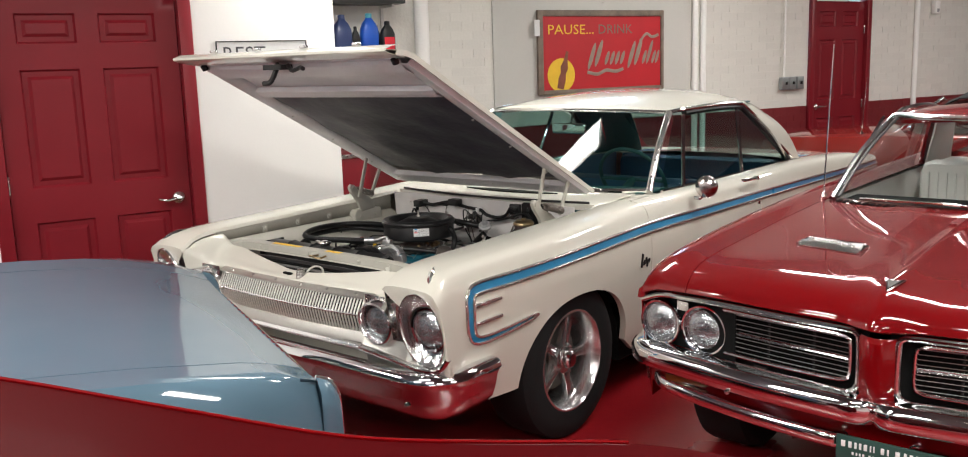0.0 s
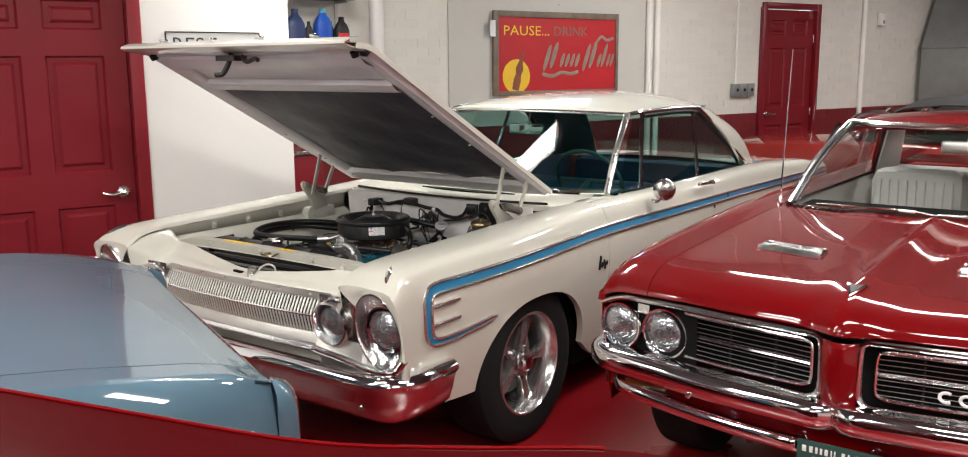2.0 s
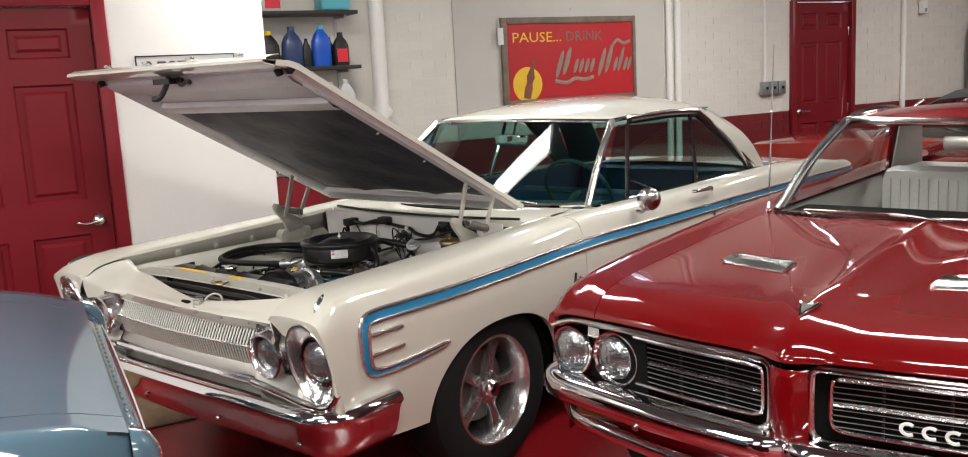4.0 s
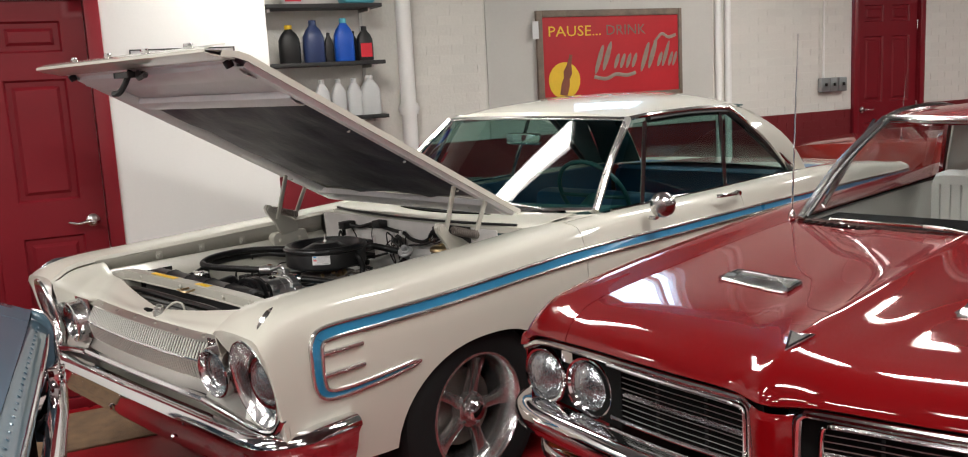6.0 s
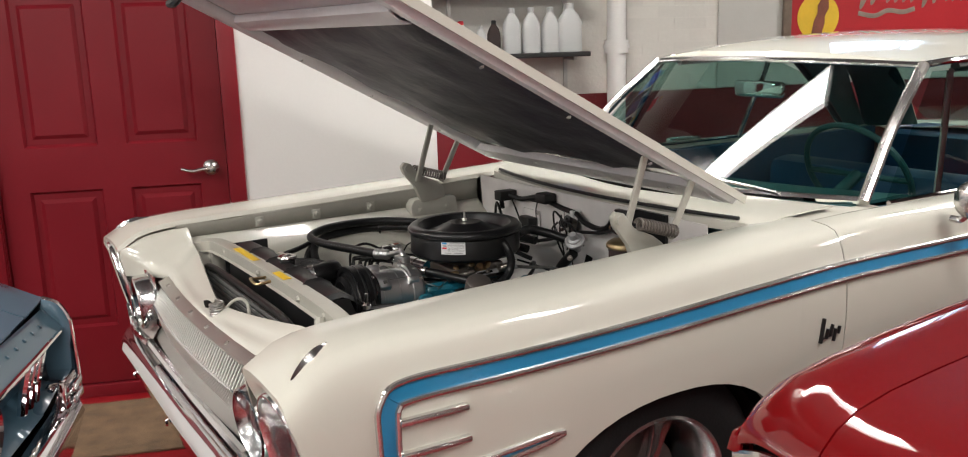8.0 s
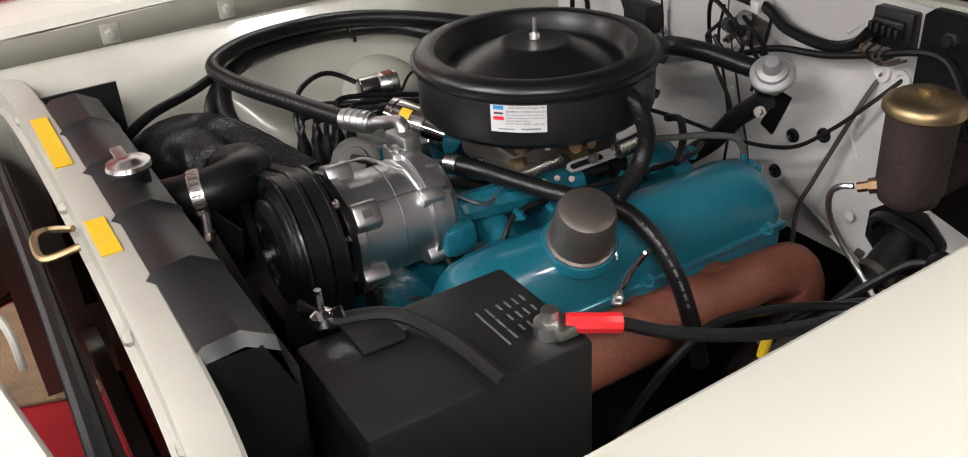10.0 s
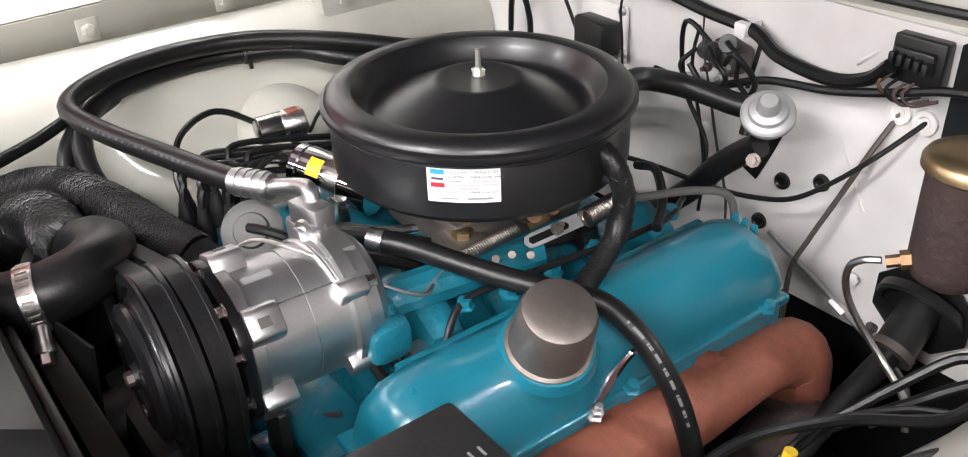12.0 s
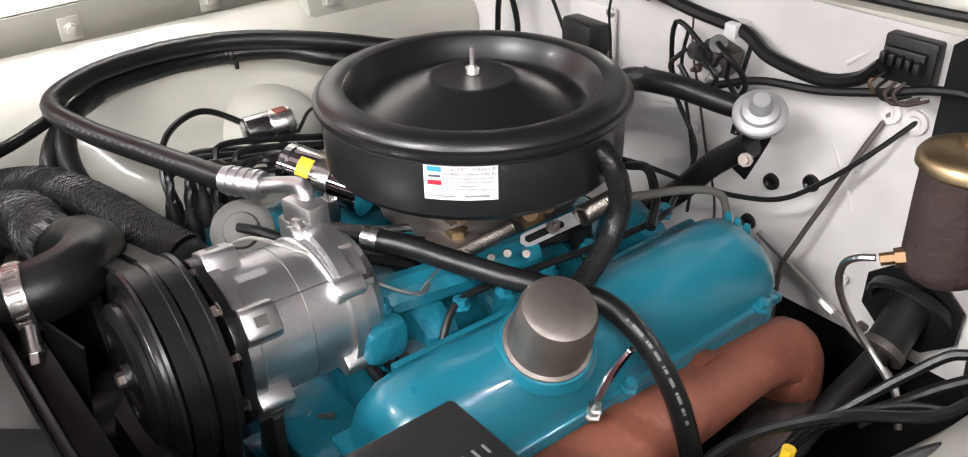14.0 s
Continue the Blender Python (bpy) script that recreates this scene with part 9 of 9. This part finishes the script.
def bottle(name, u, m_, z, w, h, material, cap, label, lab=None):
    ob = thing(name, label, "bottle", "bottles on the shelves")
    k = h / 0.28
    s = Shape()
    for zz, f in ((0, 0.94), (0.01 * k, 1.0), (0.13 * k, 1.0), (0.17 * k, 0.97), (0.21 * k, 0.72), (0.235 * k, 0.42), (0.25 * k, 0.32)):
        s.v += [(w * f * math.copysign(abs(math.cos(a)) ** 0.6, math.cos(a)), w * 0.62 * f * math.copysign(abs(math.sin(a)) ** 0.6, math.sin(a)), zz) for a in [2 * math.pi * i / 16 for i in range(16)]]
    s.f = [(r * 16 + i, r * 16 + (i + 1) % 16, r * 16 + 16 + (i + 1) % 16, r * 16 + 16 + i) for r in range(6) for i in range(16)] + [tuple(range(16))[::-1], tuple(range(96, 112))]
    body = part("body", s, material, ob)
    part("cap", Shape().lathe([(w * 0.36, 0.245 * k), (w * 0.36, 0.275 * k), (0, 0.28 * k)], 14, caps=False), cap, ob)
    if lab:
        part("label", Shape().box((-w * 0.7, -w * 0.66, 0.03 * k), (w * 0.7, -w * 0.60, 0.14 * k)), lab, ob)
    ob.matrix_world = ROOM @ Matrix.Translation((u, m_, z))
    return ob


front = WALL - 0.15
for u, w, h, material, cap, lab, label in ((0.60, 0.075, 0.27, "plastic", "yellow", None, "black oil bottle with a yellow cap"), (0.775, 0.075, 0.30, "bottlenavy", "bottlenavy", None, "navy blue ribbed bottle on the shelf"),
                                   (0.885, 0.035, 0.21, "plastic", "plastic", None, "slim black bottle on the shelf"), (1.0, 0.072, 0.31, "bottleblue", "cyan", None, "bright blue oil bottle on the shelf"),
                                   (1.155, 0.06, 0.25, "plastic", "plastic", "labred", "black bottle with a red label"), (1.09, 0.03, 0.22, "plastic", "plastic", None, "slim black bottle behind the others"), (0.33, 0.07, 0.27, "bottlenavy", "plastic", None, "dark blue oil bottle on the shelf")):
    bottle("oil_bottle", u, front + (0.06 if w < 0.032 else 0), shelf_z[1], w, h, material, cap, label, lab)
for u, w, h, material, cap in ((0.62, 0.035, 0.17, "jug", "jug"), (0.70, 0.04, 0.20, "rust", "plastic"), (0.81, 0.055, 0.27, "jug", "jug"), (0.93, 0.055, 0.27, "jug", "jug"), (1.05, 0.055, 0.27, "jug", "jug"), (1.17, 0.075, 0.29, "jug", "jug"), (0.50, 0.05, 0.2, "jug", "labred")):
    bottle("spray_bottle", u, front, shelf_z[2], w, h, material, cap, "milky plastic bottle on the lowest shelf" if material == "jug" else "small brown bottle on the lowest shelf")
bottle("oil_bottle", 0.64, front, shelf_z[0], 0.08, 0.2, "jug", "yellow", "pale carton-like bottle on the top shelf", "labred")
bx = thing("plastic_pack", "cyan plastic pack on the top shelf", "box")
part("body", wbox((1.0, WALL - 0.22, shelf_z[0]), (1.24, WALL - 0.05, shelf_z[0] + 0.20), 0.03), "cyan", bx, m=ROOM)
# red cabinet under the shelves
cb = thing("tool_cabinet", "low dark red cabinet below the shelves", "cabinet")
part("body", wbox((0.11, 2.25, 0.0), (0.72, WALL - 0.01, 1.02), 0.01), "doorred", cb, m=ROOM)
part("top_edge", wbox((0.10, 2.235, 1.0), (0.73, 2.249, 1.03), 0.003), "brushed", cb, m=ROOM)
# pipes
pp = thing("downpipe", "white painted pipe running up the wall", "pipe")
part("pipe", Shape().rod((1.50, WALL - 0.07, 0), (1.50, WALL - 0.07, HIGH), 0.058, seg=24), "white", pp, m=ROOM)
part("collar", Shape().rod((1.50, WALL - 0.07, 1.33), (1.50, WALL - 0.07, 1.41), 0.074, seg=24).rod((1.50, WALL - 0.07, 1.36), (1.50, WALL - 0.07, 1.385), 0.082, seg=24), "white", pp, m=ROOM)
for u in (4.53, 4.64, 8.02):
    tagged(part("conduit", Shape().rod((u, WALL - 0.01, 0), (u, WALL - 0.01, HIGH), 0.03, seg=16), "white", None, "", 35, 0, ROOM), "white painted pipe on the brick wall", "pipe")
cdt = thing("switch_boxes", "grey metal switch boxes at the foot of a conduit", "switch")
part("conduit", Shape().rod((5.80, WALL - 0.015, 1.40), (5.80, WALL - 0.015, HIGH), 0.011), "white", cdt, m=ROOM)
for u, w in ((5.80, 0.055), (5.91, 0.05), (6.03, 0.05)):
    bxx = part("box", wbox((u - w, WALL - 0.045, 1.265), (u + w, WALL + 0.005, 1.40), 0.008), "galv", cdt, m=ROOM)
    part("toggle", wbox((u - 0.012, WALL - 0.06, 1.32), (u + 0.012, WALL - 0.046, 1.35), 0.003), "satin", bxx)
sn = thing("wall_sensor", "small white sensor box high on the wall", "sensor")
part("housing", wbox((8.30, WALL - 0.05, 2.05), (8.40, WALL + 0.01, 2.20), 0.012), "white", sn, m=ROOM)
part("lens", wbox((8.33, WALL - 0.056, 2.07), (8.37, WALL - 0.051, 2.11), 0.002), "galv", sn, m=ROOM)
dk = thing("sheet_metal_hood", "grey sheet metal duct with a round badge", "duct")
part("lower_box", wbox((9.15, 1.5, 0.9), (10.6, 2.85, 1.78), 0.01), "galv", dk, m=ROOM)
part("upper_cone", Shape().grid([[(9.2, 1.5, 1.78), (10.6, 1.5, 1.78)], [(9.7, 2.0, 2.9), (10.6, 2.0, 2.9)]]).grid([[(9.15, 2.85, 1.78), (9.2, 1.5, 1.78)], [(9.6, 2.85, 2.9), (9.7, 2.0, 2.9)]]), "galv", dk, thick=0.01, m=ROOM)
badge = part("badge", Shape().lathe([(0.17, 0), (0.17, 0.004)], 36), "paper", dk, "round white and blue badge", m=ROOM @ Matrix.Translation((9.45, 1.495, 1.55)) @ pose(0, 0, 0, 90))
part("badge_ring", Shape().lathe([(0.11, 0.0045), (0.15, 0.005)], 36, caps=False), "bottleblue", badge)
part("badge_star", Shape().lathe([(0.0, 0.0055), (0.07, 0.005)], 5, caps=False), "yellow", badge)
# plaster field round the sign
structure("trim_plaster", wbox((2.22, WALL + 0.004, 1.085), (4.48, WALL + 0.019, 2.39)), "plaster", "smooth plastered field of the wall", ROOM)
# ---- bricks: painted, slightly proud ----
BH, BL, J = 0.068, 0.207, 0.0075
bk = Shape().box((0, 0, 0), (BL, 0.030, BH))
fields = ((1.60, 2.21), (4.70, 6.19), (7.22, 9.4))
made = 0
rest, red = Shape(), Shape()
random.seed(5)
first = None
for course in range(22):
    z = 1.088 + course * (BH + J)
    if z + BH > 2.5:
        break
    for a, b in fields:
        u = a - (BL + J) * (0.5 if course % 2 else 0.0)
        while u < b:
            lo, hi = max(u, a), min(u + BL, b)
            dm = WALL + 0.0155 + random.uniform(0, 0.0025)
            if hi - lo > 0.04:
                if hi - lo > BL - 0.001 and made < 290:
                    mtx = ROOM @ Matrix.Translation((u, dm, z)) @ pose(0, 0, 0, 0, random.uniform(-0.4, 0.4), random.uniform(-0.3, 0.3))
                    if first is None:
                        first = part("brick", bk, "brickwhite", wall_north)
                        first.matrix_parent_inverse = ROOM.inverted()
                        first.matrix_basis = mtx
                    else:
                        ob = piece("brick", first, wall_north, mtx)
                        ob.matrix_parent_inverse = ROOM.inverted()
                    made += 1
                else:
                    rest.box((lo, dm, z), (hi, dm + 0.03, z + BH))
            u += BL + J
for course in range(13):
    z = 1.078 - (course + 1) * (BH + J)
    for a, b in ((0.75, 6.19), (7.22, 9.4)):
        u = a - (BL + J) * (0.5 if course % 2 else 0.0)
        while u < b:
            lo, hi = max(u, a), min(u + BL, b)
            if hi - lo > 0.04:
                dm = WALL + 0.0155 + random.uniform(0, 0.0025)
                red.box((lo, dm, z), (hi, dm + 0.03, z + BH))
            u += BL + J
tagged(part("brick_rest", rest, "brickwhite", wall_north, "", 35, 0), kind="stuff").matrix_parent_inverse = Matrix.Identity(4)
tagged(part("brick_rest", red, "brickred", wall_base, "", 35, 0), kind="stuff").matrix_parent_inverse = Matrix.Identity(4)
